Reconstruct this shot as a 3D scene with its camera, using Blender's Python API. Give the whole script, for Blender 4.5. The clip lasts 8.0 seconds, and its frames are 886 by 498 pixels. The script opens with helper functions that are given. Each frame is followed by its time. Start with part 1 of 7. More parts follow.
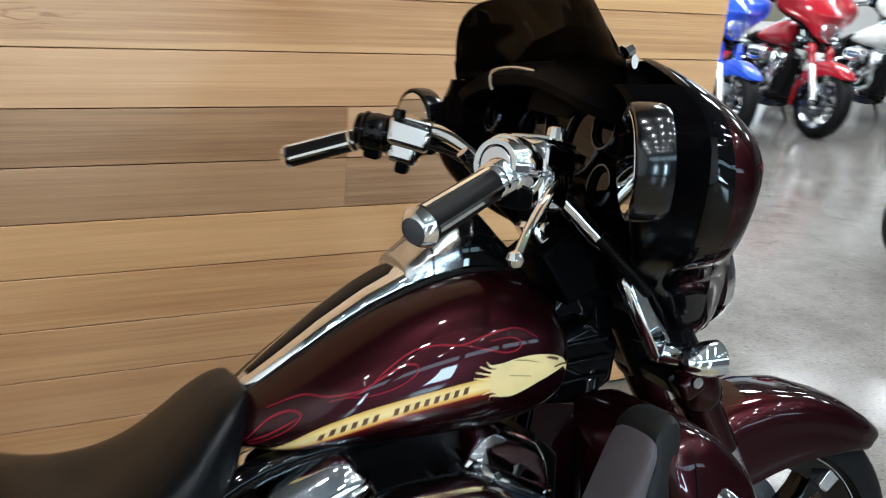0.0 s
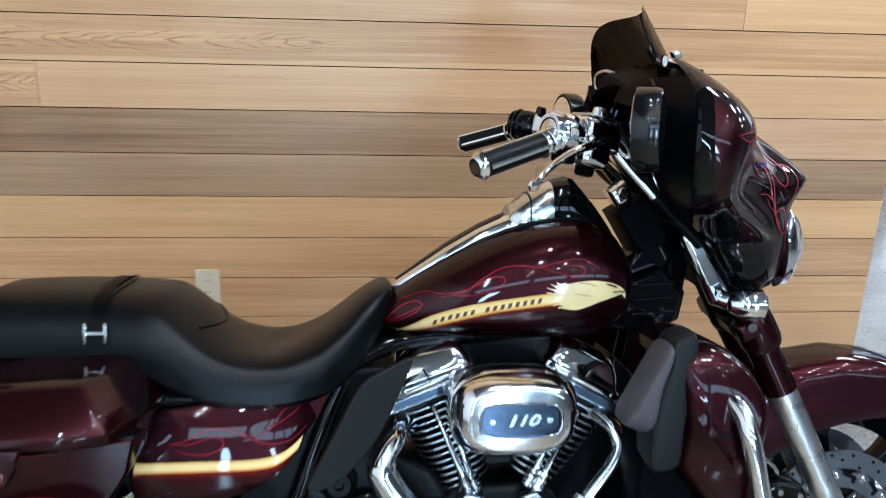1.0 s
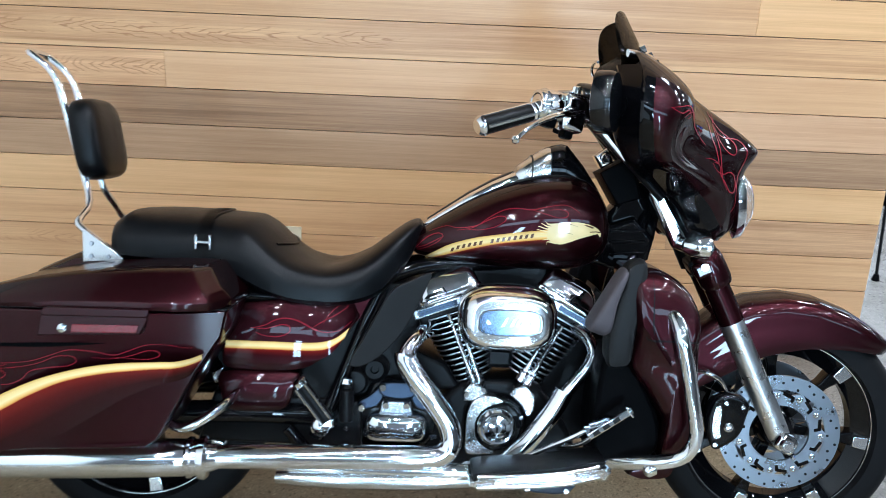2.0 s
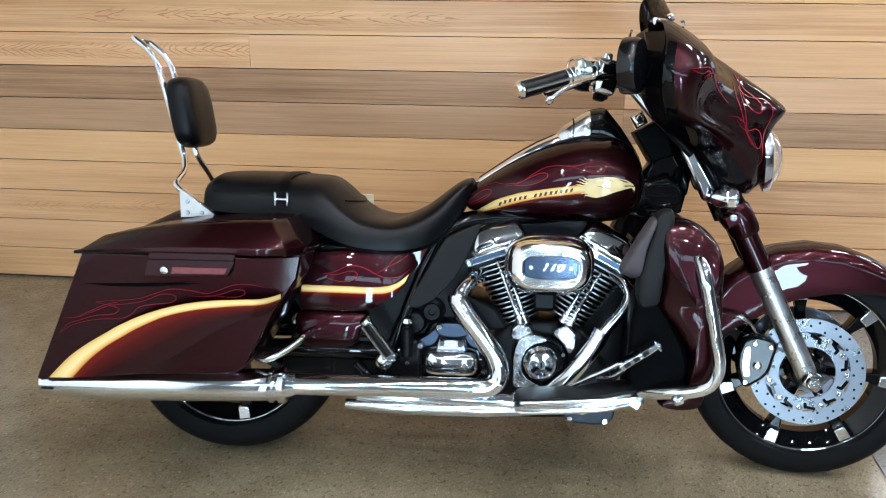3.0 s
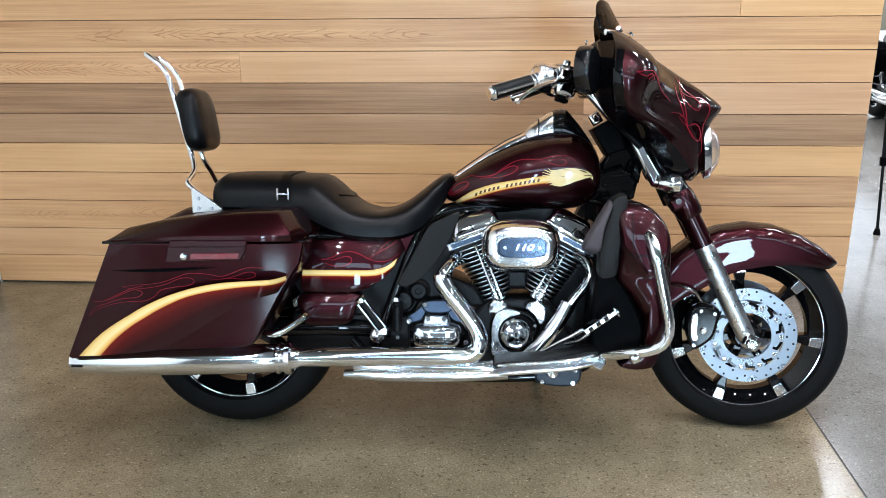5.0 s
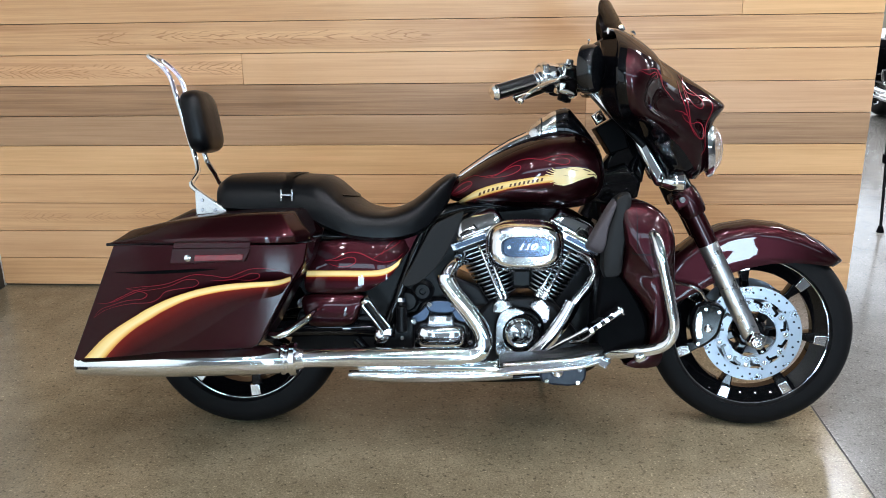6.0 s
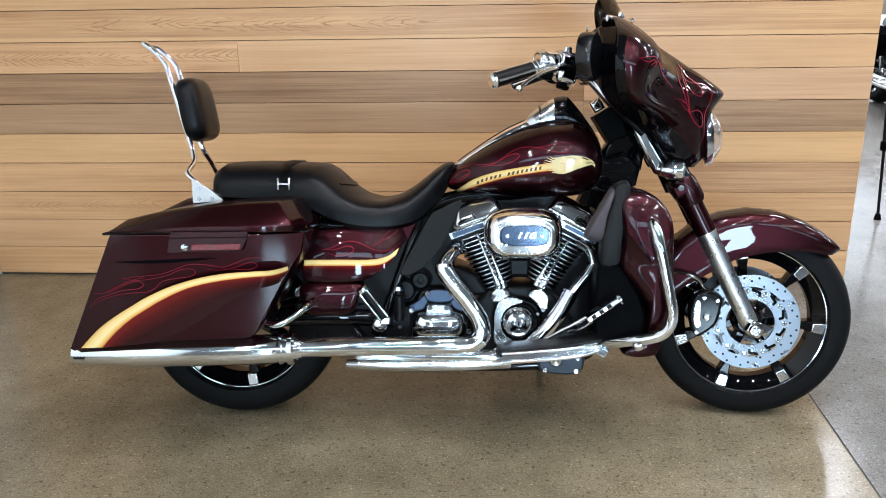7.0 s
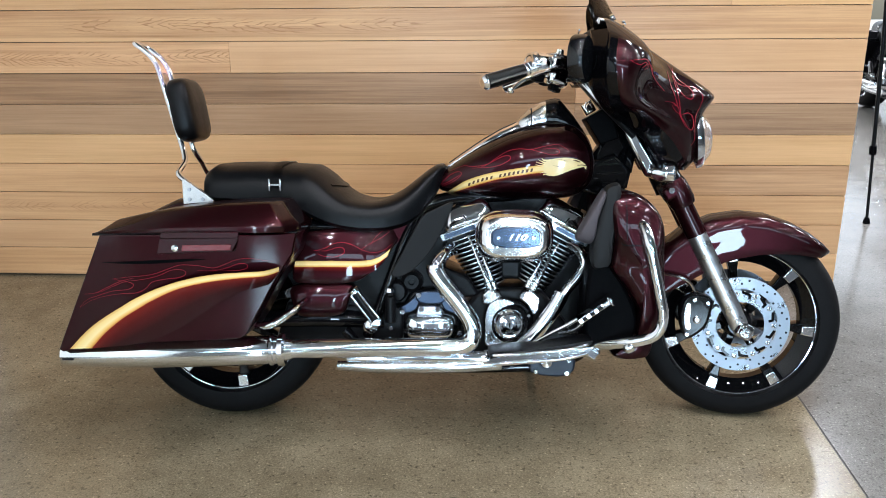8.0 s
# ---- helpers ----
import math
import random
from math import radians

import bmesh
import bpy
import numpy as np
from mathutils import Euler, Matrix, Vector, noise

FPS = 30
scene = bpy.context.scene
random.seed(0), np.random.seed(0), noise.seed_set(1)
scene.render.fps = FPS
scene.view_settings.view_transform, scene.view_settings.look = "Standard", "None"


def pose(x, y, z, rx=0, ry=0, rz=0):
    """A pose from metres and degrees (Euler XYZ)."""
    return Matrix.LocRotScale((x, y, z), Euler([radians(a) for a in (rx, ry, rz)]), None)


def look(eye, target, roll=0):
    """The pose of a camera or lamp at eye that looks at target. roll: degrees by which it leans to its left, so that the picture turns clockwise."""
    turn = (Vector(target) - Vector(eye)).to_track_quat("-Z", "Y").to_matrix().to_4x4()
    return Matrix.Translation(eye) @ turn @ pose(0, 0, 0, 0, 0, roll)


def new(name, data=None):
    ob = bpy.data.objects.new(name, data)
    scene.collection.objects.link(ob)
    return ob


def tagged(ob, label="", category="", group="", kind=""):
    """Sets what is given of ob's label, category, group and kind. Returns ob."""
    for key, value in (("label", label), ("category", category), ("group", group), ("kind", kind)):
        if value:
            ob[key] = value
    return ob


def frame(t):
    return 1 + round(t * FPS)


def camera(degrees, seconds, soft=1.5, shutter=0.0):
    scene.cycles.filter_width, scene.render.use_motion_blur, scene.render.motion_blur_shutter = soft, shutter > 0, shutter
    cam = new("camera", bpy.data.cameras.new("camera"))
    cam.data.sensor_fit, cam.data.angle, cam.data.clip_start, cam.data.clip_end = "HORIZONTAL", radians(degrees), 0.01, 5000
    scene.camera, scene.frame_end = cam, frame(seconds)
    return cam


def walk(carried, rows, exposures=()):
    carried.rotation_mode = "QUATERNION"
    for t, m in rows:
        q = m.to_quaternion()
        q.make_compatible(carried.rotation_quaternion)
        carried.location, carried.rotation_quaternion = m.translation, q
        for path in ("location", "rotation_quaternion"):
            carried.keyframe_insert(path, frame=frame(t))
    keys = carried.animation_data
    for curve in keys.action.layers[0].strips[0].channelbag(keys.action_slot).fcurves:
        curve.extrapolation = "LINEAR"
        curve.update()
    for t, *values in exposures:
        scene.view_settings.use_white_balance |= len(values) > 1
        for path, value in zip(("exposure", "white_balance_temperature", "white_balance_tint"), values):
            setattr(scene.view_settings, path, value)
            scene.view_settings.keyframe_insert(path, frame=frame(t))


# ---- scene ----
cam = camera(54.5, 8.0, soft=0.8, shutter=0.5)
PATH = [
    (0, (0.766, -2.081, 1.358), (1.587, -0.385, 0.688), 4.5),
    (0.5, (0.794, -2.358, 1.379), (1.307, -0.533, 0.743), 3.4),
    (1, (0.912, -2.622, 1.381), (1.112, -0.734, 0.752), 1.9),
    (1.5, (0.979, -2.897, 1.388), (1.081, -1.002, 0.757), 1.4),
    (2, (1.048, -3.141, 1.399), (1.033, -1.24, 0.779), 2.4),
    (2.2, (1.08, -3.194, 1.416), (1.013, -1.301, 0.776), 2.1),
    (3.3, (1.157, -3.494, 1.401), (0.931, -1.62, 0.74), -0.2),
    (3.5, (1.144, -3.569, 1.4), (0.937, -1.691, 0.743), -0.2),
    (4, (1.132, -3.689, 1.406), (0.963, -1.804, 0.759), -0.2),
    (4.5, (1.141, -3.719, 1.415), (0.994, -1.825, 0.789), -0.3),
    (6, (1.133, -3.725, 1.411), (0.989, -1.828, 0.793), -1.0),
    (6.5, (1.134, -3.718, 1.41), (0.985, -1.824, 0.784), -1.2),
    (7, (1.127, -3.714, 1.414), (0.992, -1.827, 0.767), -1.0),
    (7.5, (1.134, -3.712, 1.412), (1.007, -1.827, 0.756), -0.9),
    (8, (1.126, -3.715, 1.41), (1.012, -1.824, 0.769), -0.6),
]
walk(cam, [(t, look(eye, target, roll)) for t, eye, target, roll in PATH],
     [(0.0, -0.22, 6450, 10), (0.5, -0.28, 6550, 10), (1.0, -0.1, 5800, 10), (1.5, 0.05, 5800, 10), (2.0, 0.03, 5850, 10), (3.5, 0.0, 6450, 14), (8.0, -0.03, 6450, 14)])

# ---- light: ceiling lamps of the showroom, daylight and added fill ----
ROOM_W, ROOM_E, ROOM_S, ROOM_N, ROOM_H = -1.265, 13.0, -8.6, 8.0, 4.2
world = bpy.data.worlds.new("world")
scene.world = world
world.use_nodes = True
sky = world.node_tree.nodes.new("ShaderNodeTexSky")
sky.sky_type, sky.sun_disc, sky.sun_elevation, sky.sun_rotation = "NISHITA", False, radians(40), radians(200)
world.node_tree.links.new(sky.outputs[0], world.node_tree.nodes["Background"].inputs[0])
world.node_tree.nodes["Background"].inputs[1].default_value = 0.12


def area_lamp(name, m, power, colour, shape, sx, sy=None):
    data = bpy.data.lights.new(name, "AREA")
    data.energy, data.color, data.shape, data.size = power, colour, shape, sx
    if sy:
        data.size_y = sy
    ob = new(name, data)
    ob.matrix_world = m
    return ob


for lx in (-0.1, 0.95, 2.0, 3.05, 4.3, 5.8):
    for ly, watts in ((-6.9, 11), (-5.7, 11), (-4.5, 13), (-3.4, 16), (-2.5, 19), (-1.6, 21)):
        if lx < 0.5 and ly > -4:
            continue
        area_lamp("ceiling_spot", pose(lx + 0.13 * ly + 0.45, ly, ROOM_H - 0.03), watts * (2.0 if lx < 0.5 else 0.7 if lx > 4 else 1.0), (0.9, 0.96, 1.0), "SQUARE", 0.1)
# lamps past the partition, made large to soften its shadow edge
for lx in (0.8, 2.3, 3.8, 6.0, 8.4, 10.8):
    for ly in (1.2, 4.6):
        area_lamp("soft_ceiling_lamp", pose(lx + 0.13 * ly, ly, ROOM_H - 0.03), 125, (0.9, 0.96, 1.0), "SQUARE", 0.8)
# daylight openings; the high south row is added blue fill, doors follow reflected patches
DOORS = [(-0.02, 0.2), (2.1, 2.62)]
FILL_OPENINGS = [(-0.9, 0.7), (0.95, 2.55), (2.8, 4.4), (4.65, 6.25), (6.5, 8.1)]
for w0, w1 in FILL_OPENINGS:
    area_lamp("fill_light_south", pose((w0 + w1) / 2, ROOM_S + 0.1, 3.3, 90), 24, (0.56, 0.82, 1.0), "RECTANGLE", w1 - w0, 0.8)
for w0, w1 in DOORS:
    area_lamp("door_light", pose((w0 + w1) / 2, ROOM_S + 0.1, 1.2, 90), 280 * (w1 - w0), (0.56, 0.82, 1.0), "RECTANGLE", w1 - w0, 1.7)
area_lamp("window_light_north", pose(8.0, ROOM_N - 0.25, 1.9, -90), 125, (0.86, 0.95, 1.0), "RECTANGLE", 8.0, 2.6)


# ---- materials ----
def mat(name, colour=(0.8, 0.8, 0.8), rough=0.5, metal=0.0, coat=0.0, coat_rough=0.03, vary=0.12, scale=30.0, bump=0.0,
        bump_scale=200.0, rough_vary=0.1, stretch=(1, 1, 1), spec=0.5, edge=(1, 1, 1)):
    """A principled material with variation of colour and gloss at two scales, and fine relief."""
    m = bpy.data.materials.new(name)
    m.use_nodes = True
    n, l = m.node_tree.nodes, m.node_tree.links
    p = n["Principled BSDF"]
    p.inputs["Specular IOR Level"].default_value = spec
    p.inputs["Specular Tint"].default_value = (*edge, 1)
    tc, mp = n.new("ShaderNodeTexCoord"), n.new("ShaderNodeMapping")
    mp.inputs["Scale"].default_value = stretch
    l.new(tc.outputs["Object"], mp.inputs[0])
    big, fine = n.new("ShaderNodeTexNoise"), n.new("ShaderNodeTexNoise")
    big.inputs["Scale"].default_value, fine.inputs["Scale"].default_value = scale * 0.15, scale
    big.inputs["Detail"].default_value, fine.inputs["Detail"].default_value = 4, 6
    for t in (big, fine):
        l.new(mp.outputs[0], t.inputs["Vector"])
    add = n.new("ShaderNodeMath")
    l.new(big.outputs[0], add.inputs[0]), l.new(fine.outputs[0], add.inputs[1])
    ramp = n.new("ShaderNodeMapRange")
    ramp.inputs[1].default_value, ramp.inputs[2].default_value = 0.6, 1.4
    ramp.inputs[3].default_value, ramp.inputs[4].default_value = 1 - vary, 1 + vary
    l.new(add.outputs[0], ramp.inputs[0])
    mul = n.new("ShaderNodeVectorMath")
    mul.operation = "SCALE"
    mul.inputs[0].default_value = colour
    l.new(ramp.outputs[0], mul.inputs["Scale"])
    l.new(mul.outputs[0], p.inputs["Base Color"])
    rr = n.new("ShaderNodeMapRange")
    rr.inputs[1].default_value, rr.inputs[2].default_value = 0.3, 0.7
    rr.inputs[3].default_value, rr.inputs[4].default_value = rough * (1 - rough_vary), min(1, rough * (1 + rough_vary))
    l.new(fine.outputs[0], rr.inputs[0])
    l.new(rr.outputs[0], p.inputs["Roughness"])
    p.inputs["Metallic"].default_value = metal
    p.inputs["Coat Weight"].default_value, p.inputs["Coat Roughness"].default_value = coat, coat_rough
    if bump:
        t, b = n.new("ShaderNodeTexNoise"), n.new("ShaderNodeBump")
        t.inputs["Scale"].default_value = bump_scale
        t.inputs["Detail"].default_value = 4
        l.new(mp.outputs[0], t.inputs["Vector"]), l.new(t.outputs[0], b.inputs["Height"])
        b.inputs["Strength"].default_value, b.inputs["Distance"].default_value = bump, 0.002
        l.new(b.outputs[0], p.inputs["Normal"])
    return m


def cedar(name, light, dark, contrast=1.0, figured=None, sap=0.0):
    """Planed cedar boards: fine long grain, a few broad streaks, satin varnish; each board differs.
    figured: (strength, arrows per metre, slant, from x, to x) of the cathedral figure along the middle of the board;
    sap: a pale band of sapwood along the lower edge."""
    m = bpy.data.materials.new(name)
    m.use_nodes = True
    n, l = m.node_tree.nodes, m.node_tree.links
    p = n["Principled BSDF"]
    tc, info = n.new("ShaderNodeTexCoord"), n.new("ShaderNodeObjectInfo")
    off = n.new("ShaderNodeVectorMath")
    off.operation = "MULTIPLY_ADD"
    comb = n.new("ShaderNodeCombineXYZ")
    for i in range(3):
        l.new(info.outputs["Random"], comb.inputs[i])
    l.new(comb.outputs[0], off.inputs[0])
    off.inputs[1].default_value = (37, 11, 3.1)
    l.new(tc.outputs["Object"], off.inputs[2])

    def noise_at(scale, detail, size, rough=0.6):
        mp, t = n.new("ShaderNodeMapping"), n.new("ShaderNodeTexNoise")
        mp.inputs["Scale"].default_value = scale
        l.new(off.outputs[0], mp.inputs[0]), l.new(mp.outputs[0], t.inputs["Vector"])
        t.inputs["Scale"].default_value, t.inputs["Detail"].default_value, t.inputs["Roughness"].default_value = size, detail, rough
        return t.outputs[0]

    def op(kind, x, y=0.0, z=None):
        r = n.new("ShaderNodeMath")
        r.operation = kind
        for k, v in enumerate((x, y) if z is None else (x, y, z)):
            if isinstance(v, (int, float)):
                r.inputs[k].default_value = v
            else:
                l.new(v, r.inputs[k])
        return r.outputs[0]

    def ramp_of(v, lo, hi, x, y):
        r = n.new("ShaderNodeMapRange")
        for k, q in enumerate((lo, hi, x, y)):
            r.inputs[k + 1].default_value = q
        l.new(v, r.inputs[0])
        return r.outputs[0]

    fine = noise_at((0.8, 14, 110), 7, 4.0, 0.75)
    grain = noise_at((0.5, 6, 26), 6, 3.2, 0.6)
    streak = noise_at((0.22, 2, 8), 3, 2.4, 0.5)
    tone = noise_at((0.9, 1, 2.2), 4, 1.1)
    figure = op("ADD", op("ADD", op("MULTIPLY", fine, 0.36), op("MULTIPLY", grain, 0.36)), op("ADD", op("MULTIPLY", streak, 0.3), op("MULTIPLY", tone, 0.28)))
    # now and then a dark growth line
    line = ramp_of(noise_at((0.35, 2, 60), 3, 2.0, 0.5), 0.66, 0.74, 0.0, 0.07)
    figure = op("SUBTRACT", op("SUBTRACT", figure, line), 0.15)
    # here and there a pale streak
    figure = op("ADD", figure, ramp_of(noise_at((0.5, 2, 34), 3, 2.0, 0.5), 0.64, 0.74, 0.0, 0.1))
    sep = n.new("ShaderNodeSeparateXYZ")
    l.new(tc.outputs["Object"], sep.inputs[0])
    if figured:
        force, often, slant, from_x, to_x = figured
        wob = op("MULTIPLY", op("SUBTRACT", noise_at((5, 4, 14), 3, 1.0), 0.5), 5.0)
        mid = op("MULTIPLY", op("SUBTRACT", noise_at((1.6, 1, 1), 2, 1.0), 0.5), 0.07)
        away = op("ABSOLUTE", op("SUBTRACT", sep.outputs[2], mid))
        arrow = op("FRACT", op("ADD", op("SUBTRACT", op("MULTIPLY", sep.outputs[0], often), op("MULTIPLY", away, slant)), wob))
        stroke = ramp_of(op("ABSOLUTE", op("SUBTRACT", arrow, 0.5)), 0.0, 0.15, 1.0, 0.0)
        band = ramp_of(away, 0.012, 0.034, 1.0, 0.0)
        there = op("MULTIPLY", ramp_of(sep.outputs[0], from_x, from_x + 0.12, 0.0, 1.0), ramp_of(sep.outputs[0], to_x - 0.12, to_x, 1.0, 0.0))
        patch = op("MULTIPLY", there, ramp_of(noise_at((7, 1, 22), 2, 1.0), 0.42, 0.54, 0.05, 1.0))
        figure = op("SUBTRACT", figure, op("MULTIPLY", op("MULTIPLY", stroke, band), op("MULTIPLY", patch, force)))
    if sap:
        low = ramp_of(op("ADD", sep.outputs[2], op("MULTIPLY", op("SUBTRACT", noise_at((0.8, 1, 1), 2, 1.0), 0.5), 0.03)), -0.060, -0.046, 1.0, 0.0)
        figure = op("ADD", figure, op("MULTIPLY", low, sap))
    ramp = n.new("ShaderNodeValToRGB")
    e = ramp.color_ramp.elements
    e[0].position, e[1].position = 0.5 - 0.14 / contrast, 0.5 + 0.11 / contrast
    e[0].color, e[1].color = (*dark, 1), (*light, 1)
    l.new(figure, ramp.inputs[0])
    hsv = n.new("ShaderNodeHueSaturation")
    l.new(ramp_of(info.outputs["Random"], 0, 1, 0.93, 1.07), hsv.inputs["Value"])
    l.new(ramp.outputs[0], hsv.inputs["Color"]), l.new(hsv.outputs[0], p.inputs["Base Color"])
    l.new(ramp_of(grain, 0.3, 0.7, 0.4, 0.28), p.inputs["Roughness"])
    b = n.new("ShaderNodeBump")
    b.inputs["Strength"].default_value, b.inputs["Distance"].default_value = 0.1, 0.0015
    l.new(fine, b.inputs["Height"]), l.new(b.outputs[0], p.inputs["Normal"])
    return m


def concrete_floor(name, dark, light, gloss):
    """Ground and polished concrete: brownish, cloudy, with speckled aggregate and a waxed sheen."""
    m = bpy.data.materials.new(name)
    m.use_nodes = True
    n, l = m.node_tree.nodes, m.node_tree.links
    p = n["Principled BSDF"]
    tc = n.new("ShaderNodeTexCoord")

    def noise_at(size, detail, rough=0.6):
        t = n.new("ShaderNodeTexNoise")
        t.inputs["Scale"].default_value, t.inputs["Detail"].default_value, t.inputs["Roughness"].default_value = size, detail, rough
        l.new(tc.outputs["Object"], t.inputs["Vector"])
        return t.outputs[0]

    cloud, mottle, grit, pits = noise_at(0.9, 5), noise_at(6, 6, 0.7), noise_at(150, 3), noise_at(60, 2)

    def remap(v, a, b, c, d):
        r = n.new("ShaderNodeMapRange")
        for i, x in enumerate((a, b, c, d)):
            r.inputs[i + 1].default_value = x
        l.new(v, r.inputs[0])
        return r.outputs[0]

    def op(kind, a, b):
        r = n.new("ShaderNodeMath")
        r.operation = kind
        for i, x in enumerate((a, b)):
            if isinstance(x, float):
                r.inputs[i].default_value = x
            else:
                l.new(x, r.inputs[i])
        return r.outputs[0]

    ramp = n.new("ShaderNodeValToRGB")
    e = ramp.color_ramp.elements
    e[0].position, e[1].position = 0.40, 0.60
    e[0].color, e[1].color = (*dark, 1), (*light, 1)
    l.new(op("ADD", op("MULTIPLY", cloud, 0.5), op("MULTIPLY", mottle, 0.5)), ramp.inputs[0])
    speck = op("MULTIPLY", remap(grit, 0.3, 0.7, 0.7, 1.3), remap(pits, 0.3, 0.42, 0.5, 1.0))
    light_grain = remap(noise_at(95, 2), 0.62, 0.69, 1.0, 1.7)
    v = n.new("ShaderNodeVectorMath")
    v.operation = "SCALE"
    l.new(ramp.outputs[0], v.inputs[0]), l.new(op("MULTIPLY", speck, light_grain), v.inputs["Scale"])
    l.new(v.outputs[0], p.inputs["Base Color"])
    l.new(op("ADD", remap(cloud, 0.3, 0.7, gloss, gloss + 0.05), remap(mottle, 0.3, 0.7, -0.015, 0.02)), p.inputs["Roughness"])
    b = n.new("ShaderNodeBump")
    b.inputs["Strength"].default_value, b.inputs["Distance"].default_value = 0.05, 0.004
    l.new(mottle, b.inputs["Height"]), l.new(b.outputs[0], p.inputs["Normal"])
    return m


def glass(name, colour, rough=0.02, through_part=0.9, spec=0.5):
    m = bpy.data.materials.new(name)
    m.use_nodes = True
    p = m.node_tree.nodes["Principled BSDF"]
    p.inputs["Base Color"].default_value = (*colour, 1)
    p.inputs["Roughness"].default_value = rough
    p.inputs["Transmission Weight"].default_value = through_part
    p.inputs["IOR"].default_value = 1.45
    p.inputs["Specular IOR Level"].default_value = spec
    return m


def fade(name, stops, metal=(0.0, 0.0)):
    """Airbrushed paint that changes across the strip, under clear lacquer; stops: (place, colour)."""
    m = mat(name, stops[0][1], 0.34, 0.0, 0.55, 0.012, spec=0.1, edge=(0.06, 0.008, 0.014))
    n, l = m.node_tree.nodes, m.node_tree.links
    uv, sep, ramp, flake = n.new("ShaderNodeUVMap"), n.new("ShaderNodeSeparateXYZ"), n.new("ShaderNodeValToRGB"), n.new("ShaderNodeMapRange")
    l.new(uv.outputs[0], sep.inputs[0]), l.new(sep.outputs[1], ramp.inputs[0]), l.new(sep.outputs[1], flake.inputs[0])
    flake.inputs[3].default_value, flake.inputs[4].default_value = metal
    e = ramp.color_ramp.elements
    while len(e) < len(stops):
        e.new(0.5)
    for k, (at, colour) in enumerate(stops):
        e[k].position, e[k].color = at, (*colour, 1)
    l.new(ramp.outputs[0], n["Principled BSDF"].inputs["Base Color"])
    l.new(flake.outputs[0], n["Principled BSDF"].inputs["Metallic"])
    return m


MAROON_RGB = (0.0300, 0.0056, 0.0080)
MAROON = mat("maroon_paint", MAROON_RGB, 0.34, 0.85, 0.55, 0.012, 0.06, 400, bump=0.02, bump_scale=14, spec=0.1, edge=(0.06, 0.008, 0.014))
RED_PAINT = mat("red_paint", (0.30, 0.006, 0.014), 0.35, 0.0, 1.0, 0.03, spec=0.1)
BLUE_PAINT = mat("blue_paint", (0.01, 0.06, 0.5), 0.35, 0.0, 1.0, 0.03, spec=0.1)
WHITE_PAINT = mat("white_paint", (0.72, 0.72, 0.7), 0.35, 0.0, 1.0, 0.03)
CHROME = mat("chrome", (0.84, 0.87, 0.90), 0.06, 1.0, vary=0.03, rough_vary=0.4)
POLISHED = mat("polished_aluminium", (0.62, 0.63, 0.64), 0.17, 1.0, vary=0.06, rough_vary=0.3)
STEEL = mat("brushed_steel", (0.5, 0.54, 0.6), 0.25, 1.0, vary=0.02, scale=12)
SMOKE_CHROME = mat("blued_chrome_badge", (0.085, 0.112, 0.165), 0.14, 1.0, vary=0.05)
BRIGHT_ALLOY = mat("buffed_bright_cover", (0.88, 0.89, 0.9), 0.13, 1.0, vary=0.03, rough_vary=0.3)
SLIDER = mat("satin_bright_alloy", (0.86, 0.87, 0.88), 0.3, 1.0, vary=0.03, rough_vary=0.2)
GEAR_CAST = mat("blued_cast_cover", (0.05, 0.065, 0.095), 0.3, 1.0, vary=0.1)
DISC = mat("ground_disc_steel", (0.215, 0.228, 0.255), 0.28, 1.0, vary=0.03, scale=12, rough_vary=0.05)
BLACK_GLOSS = mat("black_gloss_paint", (0.002, 0.002, 0.0025), 0.3, 0.0, 0.6, 0.02, spec=0.0)
INNER_BLACK = mat("black_moulded_panel", (0.0015, 0.0015, 0.002), 0.22, 0.0, spec=0.06, bump=0.1, bump_scale=900)
BLACK_SATIN = mat("black_satin_coat", (0.0035, 0.0035, 0.004), 0.33, 0.0, spec=0.14, bump=0.15, bump_scale=600)
BLACK_PLASTIC = mat("black_plastic", (0.0018, 0.0018, 0.0022), 0.4, spec=0.02, bump=0.2, bump_scale=900)
GLOVE = mat("grey_rubbery_plastic", (0.062, 0.054, 0.060), 0.6, spec=0.25, bump=0.2, bump_scale=700)
FIN_EDGE = mat("machined_fin_edge", (0.6, 0.63, 0.68), 0.28, 1.0, vary=0.1)
BLUE_BLACK = mat("blue_black_coat", (0.008, 0.014, 0.03), 0.35, 0.0, spec=0.4, bump=0.15, bump_scale=600)
GREY_PLASTIC = mat("grey_plastic", (0.011, 0.0112, 0.0115), 0.45, spec=0.14, bump=0.2, bump_scale=700)
RUBBER = mat("tyre_rubber", (0.004, 0.004, 0.0045), 0.6, spec=0.14, vary=0.2, bump=0.2, bump_scale=300)
LEATHER = mat("black_leather", (0.0020, 0.0023, 0.0029), 0.31, spec=0.17, vary=0.15, bump=0.22, bump_scale=420, rough_vary=0.08)
YELLOW = fade("yellow_airbrush", [(0.0, (0.66, 0.36, 0.09)), (0.25, (0.84, 0.60, 0.24)), (0.6, (0.88, 0.68, 0.33)), (0.85, (0.8, 0.46, 0.12)), (1.0, (0.5, 0.14, 0.03))])
CREAM = mat("cream_paint", (0.82, 0.63, 0.3), 0.35, 0.0, 1.0)
FLAME = mat("red_pinstripe_paint", (0.22, 0.007, 0.018), 0.4, 0.0, 0.3, spec=0.1)
LETTER = mat("dark_letter_paint", (0.10, 0.035, 0.01), 0.4, 0.0, 1.0)
